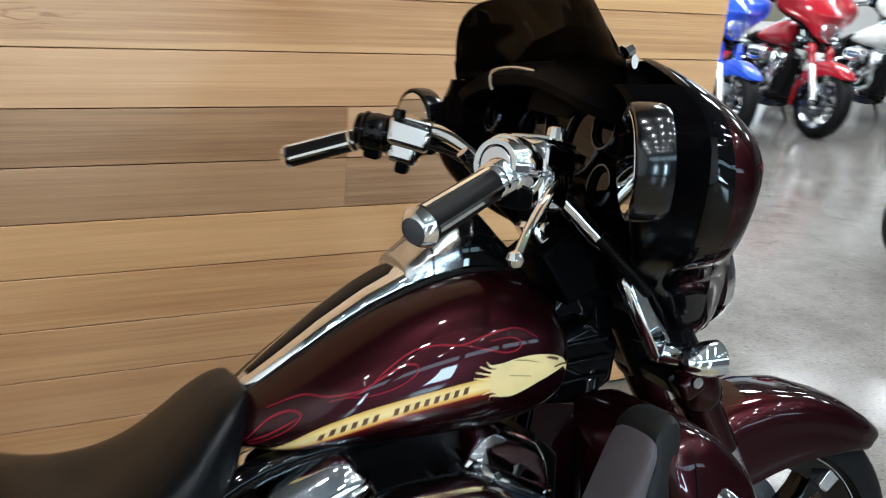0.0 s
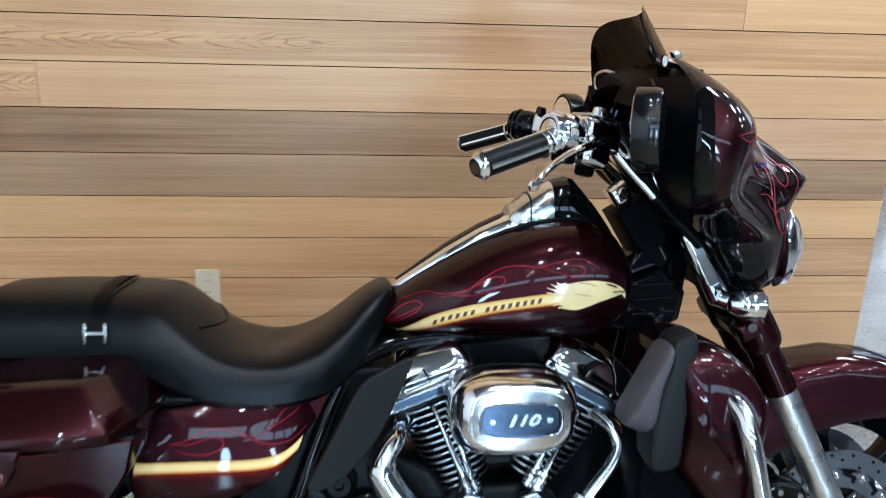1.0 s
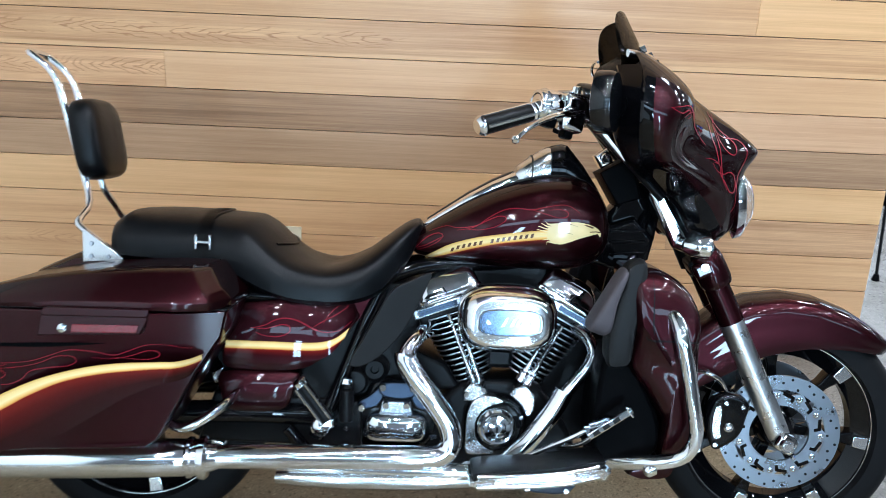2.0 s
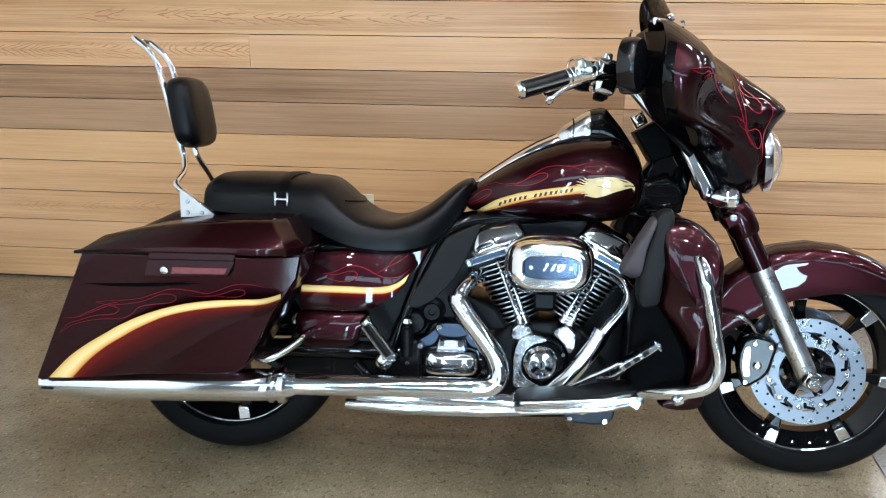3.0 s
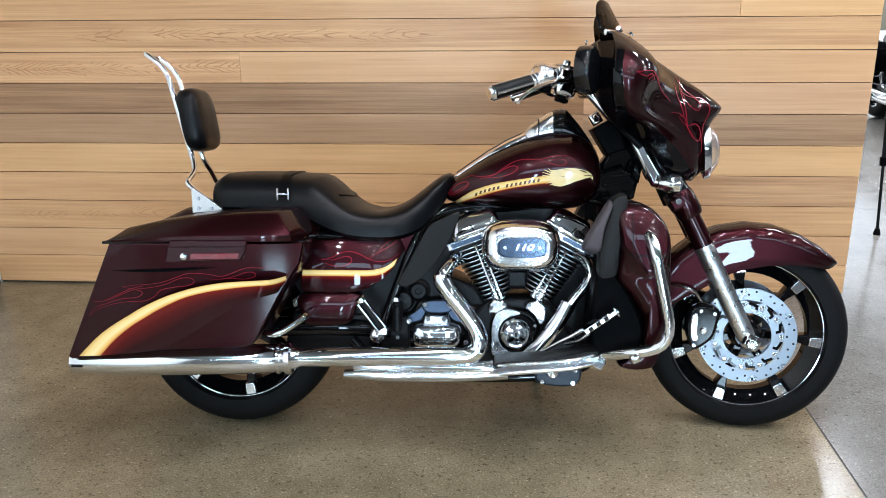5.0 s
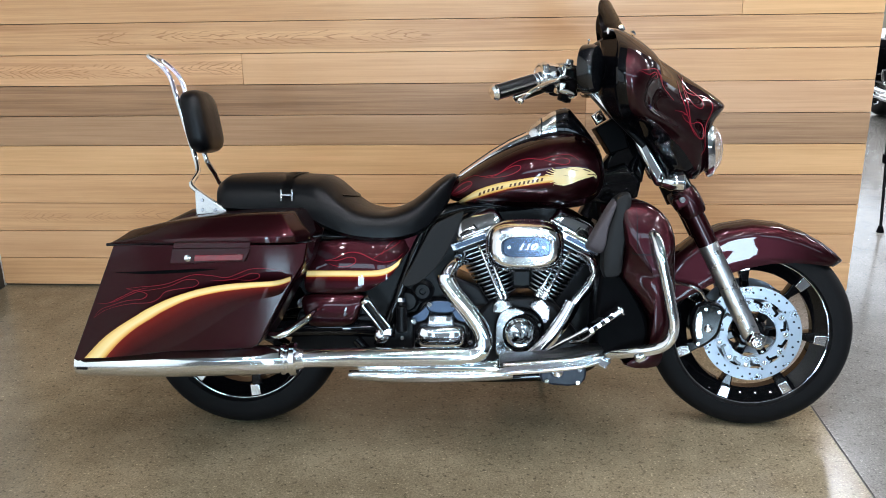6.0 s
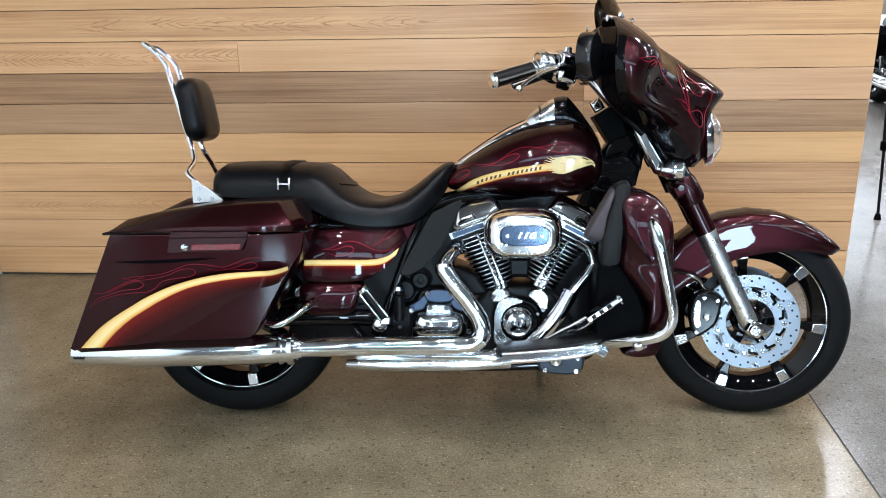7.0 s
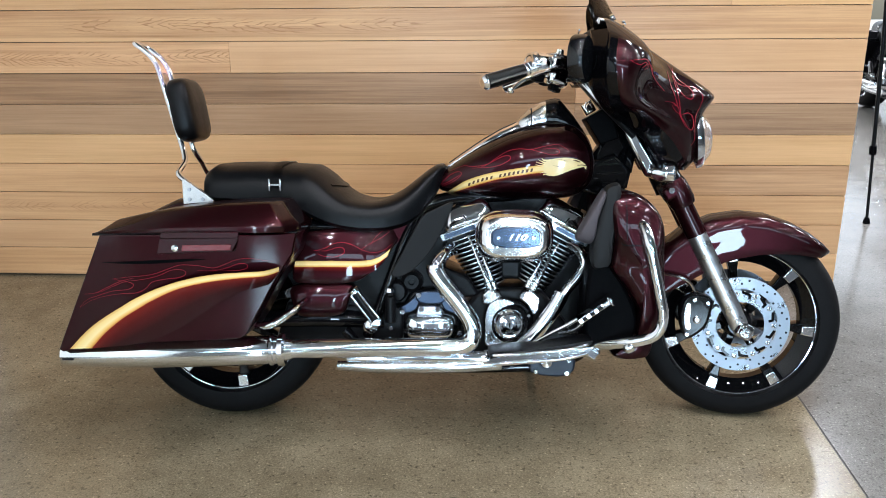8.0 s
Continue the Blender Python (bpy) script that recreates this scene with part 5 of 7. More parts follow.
def seat(parent, backrest=True):
    bm = bmesh.new()
    rings = []
    for i in range(91):
        x = SEAT[0][0] + (SEAT[-1][0] - SEAT[0][0]) * (i / 90)
        b, h = table(SEAT, x, 2), table(SEAT, x, 3)
        ring = []
        for j in range(37):
            ca = math.cos(math.pi * j / 36)
            y = h * math.copysign(abs(ca) ** 0.72, ca)
            ring.append(V(x, y, seat_top(x, y)))
        ring += [V(x, -h * 0.9, b - 0.012), V(x, h * 0.9, b - 0.012)]
        rings.append(ring)
    loft(bm, rings)
    st = part("seat", fix(bm), LEATHER, parent, "black leather two-up seat with deep bucket")
    top = seat_top
    # welts across the pillion and round its front
    bm = bmesh.new()
    tube(bm, [(0.205 - 0.035 * abs(s) ** 2, 0.163 * s, top(0.205 - 0.035 * abs(s) ** 2, 0.163 * s) + 0.001) for s in (-0.97, -0.85, -0.6, -0.3, 0, 0.3, 0.6, 0.85, 0.97)], 0.0035, 8, 4)
    part("seam", bm, LEATHER, st)
    bm = bmesh.new()
    tube(bm, [(0.375 - 0.05 * s * s, 0.15 * s, top(0.375 - 0.05 * s * s, 0.15 * s) + 0.0005) for s in (-0.8, -0.6, -0.4, -0.2, 0, 0.2, 0.4, 0.6, 0.8, 0.95)], 0.0035, 8, 4)
    part("seam", bm, LEATHER, st)
    bm = bmesh.new()
    rr = []
    for s in [-1 + k / 14 for k in range(29)]:
        y = 0.1645 * math.copysign(abs(s) ** 0.6, s)
        z = top(0.18, y * 0.992)
        if abs(s) == 1:
            z = 0.70
        rr.append([V(0.166, y * 1.03, z + 0.003), V(0.193, y * 1.03, z + 0.003)])
    loft(bm, rr, closed=False)
    bmesh.ops.solidify(bm, geom=bm.faces[:], thickness=0.002)
    part("strap", fix(bm), LEATHER, st, "leather passenger strap")
    for sgn in (-1, 1):
        bm = bmesh.new()
        for x in (0.163, 0.196):
            box(bm, (x, sgn * 0.173, 0.749), (0.006, 0.005, 0.036), 0.0015)
        box(bm, (0.18, sgn * 0.173, 0.749), (0.03, 0.005, 0.007), 0.0015)
        box(bm, (0.179, sgn * 0.171, 0.702), (0.036, 0.005, 0.005), 0.0015)
        part("buckle", bm, POLISHED, st, "chrome H-shaped strap buckle")
    if not backrest:
        return st
    bm = bmesh.new()
    for sgn in (-1, 1):
        y = sgn * 0.05
        tube(bm, [(-0.02, sgn * 0.148, 0.703), (-0.08, sgn * 0.148, 0.746), (-0.118, sgn * 0.143, 0.775), (-0.124, sgn * 0.13, 0.79), (-0.122, sgn * 0.085, 0.815), (-0.13, y * 1.2, 0.84), (-0.141, y, 0.873), (-0.168, y, 0.97),
                  (-0.193, y, 1.06), (-0.207, y, 1.11), (-0.226, y, 1.142), (-0.252, y, 1.166), (-0.275, y * 0.95, 1.182), (-0.282, y * 0.5, 1.186), (-0.283, 0, 1.186)], 0.0085, 12, 4)
    sb = part("sissy_bar", bm, CHROME, parent, "chrome sissy bar")
    for sgn in (-1, 1):
        bm = bmesh.new()
        prism(bm, [(-0.105, 0.69), (-0.01, 0.697), (-0.012, 0.704), (-0.1, 0.768), (-0.107, 0.765)], sgn * 0.155 - 0.004, sgn * 0.155 + 0.004, 0.0015)
        pl = part("bracket_plate", bm, POLISHED, sb, "triangular chrome side plate")
        bm = bmesh.new()
        for p in ((-0.085, 0.705), (-0.085, 0.735), (-0.045, 0.705)):
            bolt(bm, (p[0], sgn * 0.159, p[1]), 0.006, 0.004, (0, sgn, 0))
        part("bolts", bm, STEEL, pl)
    bm = bmesh.new()
    mm = pose(-0.128, 0, 0.979, 0, -11, 0)
    rr = []
    for d, k in ((-0.03, 0.82), (-0.028, 0.93), (-0.02, 0.99), (-0.004, 1.0), (0.013, 0.985), (0.025, 0.93), (0.032, 0.82), (0.036, 0.55), (0.037, 0.2)):
        rr.append([mm @ V(d, 0.105 * k * math.copysign(abs(math.cos(a)) ** 0.5, math.cos(a)), 0.1 * (k if k > 0.9 else k) * math.copysign(abs(math.sin(a)) ** 0.5, math.sin(a))) for a in (2 * math.pi * i / 48 for i in range(48))])
    loft(bm, rr)
    part("backrest_pad", fix(bm), LEATHER, sb, "black leather backrest pad")
    return st


def engine(parent, detail=True):
    """Air-cooled V-twin with chrome covers, exhaust and controls."""
    bm = bmesh.new()
    prism(bm, rounded([(0.72, 0.2), (0.9, 0.185), (1.06, 0.2), (1.085, 0.27), (1.04, 0.35), (0.98, 0.42), (0.89, 0.43), (0.8, 0.42), (0.73, 0.34), (0.7, 0.26)], 4), -0.11, 0.13, 0.015)
    case = part("crankcase", bm, BLACK_SATIN, parent, "black crankcase")
    for sgn, tx, tz, tilt in ((-1, 0.757, 0.604, 20), (1, 1.052, 0.597, 28)):
        L = 0.195
        top, d = V(tx, 0, tz), V(sgn * math.sin(radians(tilt)), 0, math.cos(radians(tilt)))
        base = top - d * L
        u = V(0, 1, 0).cross(d)
        M = Matrix(((u.x, 0, d.x, base.x), (u.y, 1, d.y, base.y), (u.z, 0, d.z, base.z), (0, 0, 0, 1)))

        def oval_at(h, hx, hy, n=36):
            """The outline of the barrel at a height: the lower fins are smaller."""
            k = 0.56 + 0.44 * min(1, h / L * 1.1)
            return [(hx * k * (1.38 if math.cos(a) * sgn < 0 else 1.0) * math.copysign(abs(math.cos(a)) ** 0.55, math.cos(a)), hy * (0.7 + 0.3 * k) * math.copysign(abs(math.sin(a)) ** 0.7, math.sin(a))) for a in (2 * math.pi * i / n for i in range(n))]

        bm = bmesh.new()
        loft(bm, [[M @ V(x, y, h) for x, y in oval_at(h, 0.058, 0.086, 28)] for h in (0.0, L * 0.5, L)])
        cy = part("cylinder", bm, BLACK_SATIN, parent, "black finned cylinder")
        fin, edge = bmesh.new(), bmesh.new()
        for k in range(13):
            h = 0.008 + k * (L - 0.012) / 13
            out = oval_at(h, 0.08, 0.11)
            loft(fin, [[M @ V(x * q, y * q, h + dz) for x, y in out] for q, dz in ((0.75, -0.0034), (0.975, -0.0024), (0.99, -0.0018), (0.99, 0.0018), (0.975, 0.0024), (0.75, 0.0034))])
            loft(edge, [[M @ V(x * q, y * q, h + dz) for x, y in out] for q, dz in ((0.989, -0.0019), (0.997, -0.0015), (1.0, -0.0006), (1.0, 0.0006), (0.997, 0.0015), (0.989, 0.0019))])
        part("fins", fix(fin), BLACK_GLOSS, cy, "black cooling fins")
        part("fin_edges", fix(edge), FIN_EDGE, cy, "machined fin edges")
        bm = bmesh.new()
        box(bm, (0, 0, 0), (0.168, 0.225, 0.024), 0.004, M @ Matrix.Translation((0, 0, L + 0.006)))
        hd = part("cylinder_head", bm, STEEL, parent, "polished head joint")
        bm = bmesh.new()
        box(bm, (0, 0, 0), (0.15, 0.2, 0.03), 0.006, M @ Matrix.Translation((0, 0, L - 0.012)))
        part("head_base", bm, BLACK_SATIN, hd)
        def rocker(levels):
            """A box cast in one piece, drawn in towards its top; levels: (height, inner end, outer end, half width)."""
            b = bmesh.new()
            rows = []
            for h, x0, x1, hy in levels:
                mid, hx = (x0 + x1) / 2, (x1 - x0) / 2
                rows.append([V(-sgn * (mid + hx * math.copysign(abs(math.cos(a)) ** 0.22, math.cos(a))), hy * math.copysign(abs(math.sin(a)) ** 0.22, math.sin(a)), h) for a in (2 * math.pi * (i + 0.5) / 48 for i in range(48))])
            loft(b, rows)
            bmesh.ops.transform(b, matrix=M @ Matrix.Translation((0, 0, L + 0.018)), verts=b.verts)
            return fix(b)

        lower = part("rocker_housing", rocker([(0.0, -0.066, 0.1, 0.112), (0.003, -0.068, 0.102, 0.114), (0.013, -0.068, 0.102, 0.114), (0.017, -0.066, 0.1, 0.111)]), CHROME, parent, "chrome lower rocker housing")
        rb = part("rocker_cover", rocker([(0.016, -0.062, 0.098, 0.106), (0.02, -0.061, 0.097, 0.1055), (0.03, -0.057, 0.095, 0.101), (0.045, -0.05, 0.09, 0.094), (0.056, -0.042, 0.084, 0.086), (0.064, -0.032, 0.074, 0.076), (0.069, -0.01, 0.05, 0.05), (0.07, 0.01, 0.03, 0.02)]), CHROME, parent, "chrome rocker cover")
        bm = bmesh.new()
        for x in (-0.07, 0.07):
            bolt(bm, M @ V(x, -0.113, L + 0.006), 0.0045, 0.004)
        for x, z in ((-0.045, 0.025), (0.05, 0.025)):
            bolt(bm, M @ V(x, -0.111, L + z), 0.0065, 0.006)
        part("cover_bolts", bm, CHROME, rb)
        bm = bmesh.new()
        box(bm, (0, 0, 0), (0.1, 0.003, 0.014), 0.001, M @ Matrix.Translation((sgn * 0.022, -0.1135, L + 0.006)))
        part("name_plate", bm, GEAR_CAST, hd, "dark inset plate")
        for k in range(8):
            bm = bmesh.new()
            box(bm, (0, 0, 0), (0.005, 0.002, 0.004), 0.0004, M @ Matrix.Translation((sgn * 0.022 - 0.038 + 0.0109 * k, -0.1155, L + 0.006)))
            part("letter_bar", bm, BLUE_BLACK, hd)
        bm = bmesh.new()
        prism(bm, [(-sgn * 0.012, 0.004), (-sgn * 0.016, 0.004), (-sgn * 0.008, 0.034), (-sgn * 0.004, 0.034)], -0.1135, 0.1135, 0.0005)
        bmesh.ops.transform(bm, matrix=M @ Matrix.Translation((0, 0, L + 0.018)), verts=bm.verts)
        part("cover_seam", bm, BLACK_SATIN, lower)
        rods = ((V(0.824, -0.128, 0.44), V(0.76, -0.122, 0.593)), (V(0.838, -0.122, 0.442), V(0.79, -0.118, 0.575))) if sgn < 0 else ((V(0.966, -0.128, 0.44), V(1.039, -0.122, 0.572)), (V(0.95, -0.122, 0.446), V(1.007, -0.118, 0.56)))
        bm = bmesh.new()
        prism(bm, [(0.804, 0.383), (0.804, 0.412), (0.822, 0.43), (0.856, 0.422), (0.864, 0.404), (0.83, 0.383)] if sgn < 0 else [(0.915, 0.403), (0.925, 0.42), (0.955, 0.43), (0.979, 0.404), (0.978, 0.364), (0.958, 0.35), (0.943, 0.378)], -0.15, -0.1, 0.006)
        lb = part("lifter_block", bm, POLISHED, parent, "polished lifter block")
        for a, b in rods:
            ab = b - a
            bm = bmesh.new()
            tube(bm, [a + ab * t for t in (0, 0.04, 0.05, 0.30, 0.31, 0.6, 0.61, 0.97, 1)], [0.0095, 0.0095, 0.0072, 0.0072, 0.006, 0.006, 0.005, 0.005, 0.008], 14, 1)
            part("pushrod_tube", bm, CHROME, parent, "chrome pushrod tube")
            bm = bmesh.new()
            lathe(bm, [(0.004, -0.016), (0.0135, -0.016), (0.014, -0.008), (0.0115, -0.006), (0.0115, -0.001), (0.014, 0.001), (0.014, 0.007), (0.0105, 0.01), (0.0105, 0.018), (0.004, 0.019)], a, ab, 20)
            part("collar", bm, CHROME, lb, "ribbed chrome pushrod collar")
        bm = bmesh.new()
        for x, z in ((0.812, 0.402), (0.851, 0.414)) if sgn < 0 else ((0.926, 0.412), (0.97, 0.394), (0.962, 0.362)):
            bolt(bm, (x, -0.15, z), 0.0075, 0.007)
        part("cover_bolts", bm, CHROME, lb)
    # filler block, added where the gap between the cylinders reads dark
    bm = bmesh.new()
    prism(bm, rounded([(0.74, 0.66), (0.78, 0.52), (0.82, 0.42), (0.9, 0.45), (0.97, 0.42), (1.02, 0.52), (1.08, 0.68), (0.9, 0.71)], 3), -0.035, 0.05, 0.01)
    part("engine_filler", bm, BLACK_SATIN, parent, "black filler block between the cylinders")
    # cam cover: chrome, its dark reflections painted black and its bright side a crescent
    bm = bmesh.new()
    prism(bm, rounded([(0.82, 0.262), (0.87, 0.255), (0.925, 0.27), (0.958, 0.315), (0.956, 0.355), (0.93, 0.388), (0.89, 0.398), (0.845, 0.396), (0.818, 0.37), (0.81, 0.31)], 4), -0.145, -0.1, 0.012)
    cc = part("cam_cover", bm, BLACK_GLOSS, parent, "cam cover, black where its chrome reflects dark")
    bm = bmesh.new()
    prism(bm, rounded([(0.815, 0.258), (0.845, 0.254), (0.884, 0.258), (0.866, 0.27), (0.846, 0.284), (0.836, 0.305), (0.836, 0.335), (0.85, 0.362), (0.875, 0.377), (0.902, 0.386), (0.88, 0.399), (0.85, 0.399), (0.826, 0.384), (0.814, 0.35), (0.812, 0.3)], 3), -0.156, -0.12, 0.007)
    part("cover_bright_side", bm, POLISHED, cc, "bright side of the chrome cam cover")
    bm = bmesh.new()
    lathe(bm, [(0.0, -0.026), (0.01, -0.026), (0.013, -0.021), (0.02, -0.02), (0.023, -0.023), (0.031, -0.022), (0.034, -0.017), (0.039, -0.018), (0.043, -0.014), (0.047, -0.01), (0.049, 0.0)], (0.887, -0.15, 0.324), seg=48, closed=False)
    tc = part("timer_cover", bm, CHROME, cc, "round chrome points cover")
    bm = bmesh.new()
    box(bm, (0.887, -0.1765, 0.324), (0.005, 0.003, 0.014), 0.001)
    part("cover_mark", bm, BLACK_SATIN, tc)
    bm = bmesh.new()
    lathe(bm, [(0.0, -0.006), (0.057, -0.006), (0.061, 0.0)], (0.887, -0.147, 0.324), seg=40, closed=False)
    part("cover_ring", bm, BLACK_GLOSS, cc)
    bm = bmesh.new()
    for x, z in ((0.822, 0.345), (0.822, 0.29), (0.83, 0.262), (0.875, 0.262), (0.94, 0.29), (0.945, 0.35)):
        bolt(bm, (x, -0.15, z), 0.006, 0.01)
    part("cover_bolts", bm, CHROME, cc)
    # filler block for the dark gap in front of the engine, about the oil cooler
    bm = bmesh.new()
    prism(bm, [(1.0, 0.3), (1.06, 0.26), (1.15, 0.27), (1.17, 0.62), (1.13, 0.66), (1.07, 0.52), (0.99, 0.4)], -0.05, 0.085, 0.01)
    part("cooler_filler", bm, BLACK_SATIN, parent, "black filler block at the front frame tubes, about the oil cooler")
    # air cleaner
    def oval(cx, cz, hx, hz, n=2.6, k=56):
        return [(cx + hx * math.copysign(abs(math.cos(a)) ** (2 / n), math.cos(a)), cz + hz * math.copysign(abs(math.sin(a)) ** (2 / n), math.sin(a))) for a in (2 * math.pi * i / k for i in range(k))]
    bm = bmesh.new()
    loft(bm, [[V(x, y, z) for x, z in oval(0.8985, 0.5965, 0.1165 * q, 0.0795 * (q if q > 0.9 else 0.93 * q), 3.0)] for q, y in ((0.8, -0.13), (0.97, -0.14), (1.0, -0.15), (1.003, -0.188), (0.99, -0.197), (0.955, -0.2), (0.945, -0.204), (0.935, -0.214), (0.9, -0.228), (0.84, -0.238), (0.76, -0.243), (0.7, -0.244))])
    ac = part("air_cleaner", fix(bm), BRIGHT_ALLOY, parent, "oval chrome air cleaner cover")
    bm = bmesh.new()
    loft(bm, [[V(x, y, z) for x, z in oval(0.9005, 0.598, 0.0745 * q, 0.0305 * q, 3.6)] for q, y in ((1.0, -0.24), (1.0, -0.247), (0.97, -0.250), (0.92, -0.250), (0.9, -0.2475), (0.88, -0.2475))])
    ins = part("insert", fix(bm), SMOKE_CHROME, ac, "blued insert with the number 110")
    bm = bmesh.new()
    ring = [[V(x, y, z) for x, z in oval(0.9005, 0.598, 0.0745 * q, 0.0305 * q, 3.6)] for q, y in ((1.005, -0.242), (1.005, -0.2515), (0.985, -0.2525), (0.955, -0.2515), (0.955, -0.242))]
    loft(bm, ring + [ring[0]], cap=False)
    bmesh.ops.remove_doubles(bm, verts=bm.verts, dist=1e-6)
    part("insert_ring", fix(bm), CHROME, ins)
    bm = bmesh.new()
    for x in (0.85, 0.951):
        bolt(bm, (x, -0.2475, 0.598), 0.006, 0.004)
    part("insert_screws", bm, STEEL, ins)
    font = bpy.data.curves.new("number", "FONT")
    font.body, font.size, font.extrude, font.align_x, font.align_y, font.shear = "110", 0.026, 0.0016, "CENTER", "CENTER", 0.32
    font.offset = 0.0009
    tmp = bpy.data.objects.new("number", font)
    me = bpy.data.meshes.new_from_object(tmp)
    bpy.data.objects.remove(tmp)
    me.materials.clear()
    me.materials.append(STEEL)
    num = new("number", me)
    num.parent = ins
    num.matrix_local = pose(0.902, -0.2492, 0.598, 90, 0, 0) @ Matrix.Diagonal((1.45, 1, 1, 1))
    bm = bmesh.new()
    cyl(bm, (0.893, 0, 0.56), (0.893, -0.14, 0.585), 0.045, 0.06)
    box(bm, (0.893, -0.03, 0.5), (0.07, 0.1, 0.1), 0.012)
    part("carburettor", bm, BLACK_SATIN, case)
    # gearbox and starter covers
    bm = bmesh.new()
    prism(bm, rounded([(0.545, 0.25), (0.70, 0.25), (0.74, 0.31), (0.725, 0.37), (0.70, 0.425), (0.6, 0.425), (0.56, 0.375), (0.54, 0.31)], 4), -0.125, 0.12, 0.012)
    gb = part("gearbox", bm, BLACK_GLOSS, parent, "black gearbox with chrome covers")
    bm = bmesh.new()
    pillow(bm, rounded([(0.58, 0.281), (0.64, 0.277), (0.705, 0.281), (0.718, 0.31), (0.708, 0.342), (0.64, 0.347), (0.58, 0.342), (0.569, 0.312)], 4), ((1.0, -0.12), (1.0, -0.142), (0.985, -0.15), (0.94, -0.157), (0.85, -0.162), (0.6, -0.166), (0.3, -0.168)))
    part("clutch_cover", fix(bm), CHROME, gb, "chrome clutch release cover")
    bm = bmesh.new()
    prism(bm, [(0.6, 0.345), (0.685, 0.345), (0.678, 0.378), (0.608, 0.378)], -0.15, -0.12, 0.006)
    part("cover_upper", bm, STEEL, gb)
    bm = bmesh.new()
    prism(bm, rounded([(0.612, 0.385), (0.682, 0.385), (0.69, 0.42), (0.604, 0.42)], 3), -0.146, -0.12, 0.005)
    prism(bm, rounded([(0.555, 0.352), (0.595, 0.36), (0.612, 0.39), (0.605, 0.41), (0.575, 0.385), (0.55, 0.37)], 3), -0.14, -0.115, 0.004)
    prism(bm, rounded([(0.733, 0.352), (0.693, 0.36), (0.676, 0.39), (0.683, 0.41), (0.713, 0.385), (0.738, 0.37)], 3), -0.14, -0.115, 0.004)
    part("side_cover_plate", bm, GEAR_CAST, gb)
    bm = bmesh.new()
    for x, z in ((0.56, 0.36), (0.728, 0.36), (0.61, 0.412), (0.682, 0.412), (0.572, 0.3), (0.735, 0.295), (0.618, 0.368), (0.668, 0.368)):
        bolt(bm, (x, -0.147, z), 0.0095, 0.014)
    part("cover_bolts", bm, CHROME, gb)
    bm = bmesh.new()
    cyl(bm, (0.525, -0.17, 0.33), (0.525, -0.17, 0.41), 0.017, 0.017, 20, 0.003)
    cyl(bm, (0.525, -0.17, 0.41), (0.525, -0.17, 0.425), 0.013, 0.011, 20, 0.003)
    part("oil_filler", bm, BLACK_SATIN, gb)
    bm = bmesh.new()
    cyl(bm, (0.525, -0.17, 0.424), (0.525, -0.17, 0.436), 0.015, 0.012, 6)
    cyl(bm, (0.525, -0.12, 0.31), (0.525, -0.165, 0.31), 0.006, seg=10)
    part("filler_nut", bm, CHROME, gb)
    # exhaust
    bm = bmesh.new()
    tube(bm, [(0.662, -0.195, 0.508), (0.664, -0.198, 0.49), (0.69, -0.205, 0.45), (0.735, -0.21, 0.395), (0.768, -0.215, 0.345), (0.776, -0.22, 0.30), (0.752, -0.225, 0.272), (0.70, -0.23, 0.268), (0.6, -0.24, 0.27)], 0.0265, 24, 10)
    ex = part("exhaust", bm, CHROME, parent, "chrome dual exhaust with long muffler")
    bm = bmesh.new()
    tube(bm, [(0.73, -0.06, 0.55), (0.705, -0.12, 0.547), (0.685, -0.16, 0.536), (0.668, -0.185, 0.515), (0.664, -0.195, 0.495)], 0.0195, 18, 6)
    part("rear_header", bm, CHROME, ex, "bare rear header pipe")
    bm = bmesh.new()
    tube(bm, [(0.71, -0.235, 0.268), (0.45, -0.255, 0.27), (0.22, -0.275, 0.27)], [0.029, 0.029, 0.027], 24, 4)
    part("heat_shield", bm, CHROME, ex)
    bm = bmesh.new()
    tube(bm, [(0.245, -0.278, 0.27), (0.215, -0.28, 0.27), (0.18, -0.285, 0.27), (0.0, -0.297, 0.266), (-0.2, -0.31, 0.263), (-0.34, -0.32, 0.262), (-0.418, -0.325, 0.262)], [0.028, 0.036, 0.042, 0.0435, 0.042, 0.036, 0.031], 28, 5)
    part("muffler", bm, CHROME, ex, "tapered chrome muffler")
    bm = bmesh.new()
    lathe(bm, [(0.03, -0.026), (0.041, -0.025), (0.047, -0.018), (0.047, -0.01), (0.042, -0.006), (0.042, 0.002), (0.048, 0.006), (0.05, 0.02), (0.044, 0.026), (0.03, 0.026)], (0.2, -0.283, 0.27), (1, 0.05, 0), 28)
    part("clamp", bm, CHROME, ex, "muffler clamp")
    # black disc and strip: the shade inside mouth and slot, put into colour
    bm = bmesh.new()
    cyl(bm, (-0.405, -0.3245, 0.262), (-0.4195, -0.3253, 0.262), 0.025, 0.024)
    part("muffler_mouth", bm, BLACK_SATIN, ex)
    bm = bmesh.new()
    box(bm, (0, 0, 0), (0.034, 0.004, 0.007), 0.0015, pose(-0.392, -0.3555, 0.256, 0, 0, -3))
    part("muffler_slot", bm, BLACK_SATIN, ex, "slot near the muffler's tip")
    bm = bmesh.new()
    tube(bm, [(1.06, -0.08, 0.57), (1.1, -0.125, 0.545), (1.113, -0.145, 0.51), (1.095, -0.155, 0.472), (1.06, -0.16, 0.43), (1.03, -0.162, 0.385)], 0.0155, 16, 6)
    part("front_header", bm, CHROME, ex, "chrome front header")
    bm = bmesh.new()
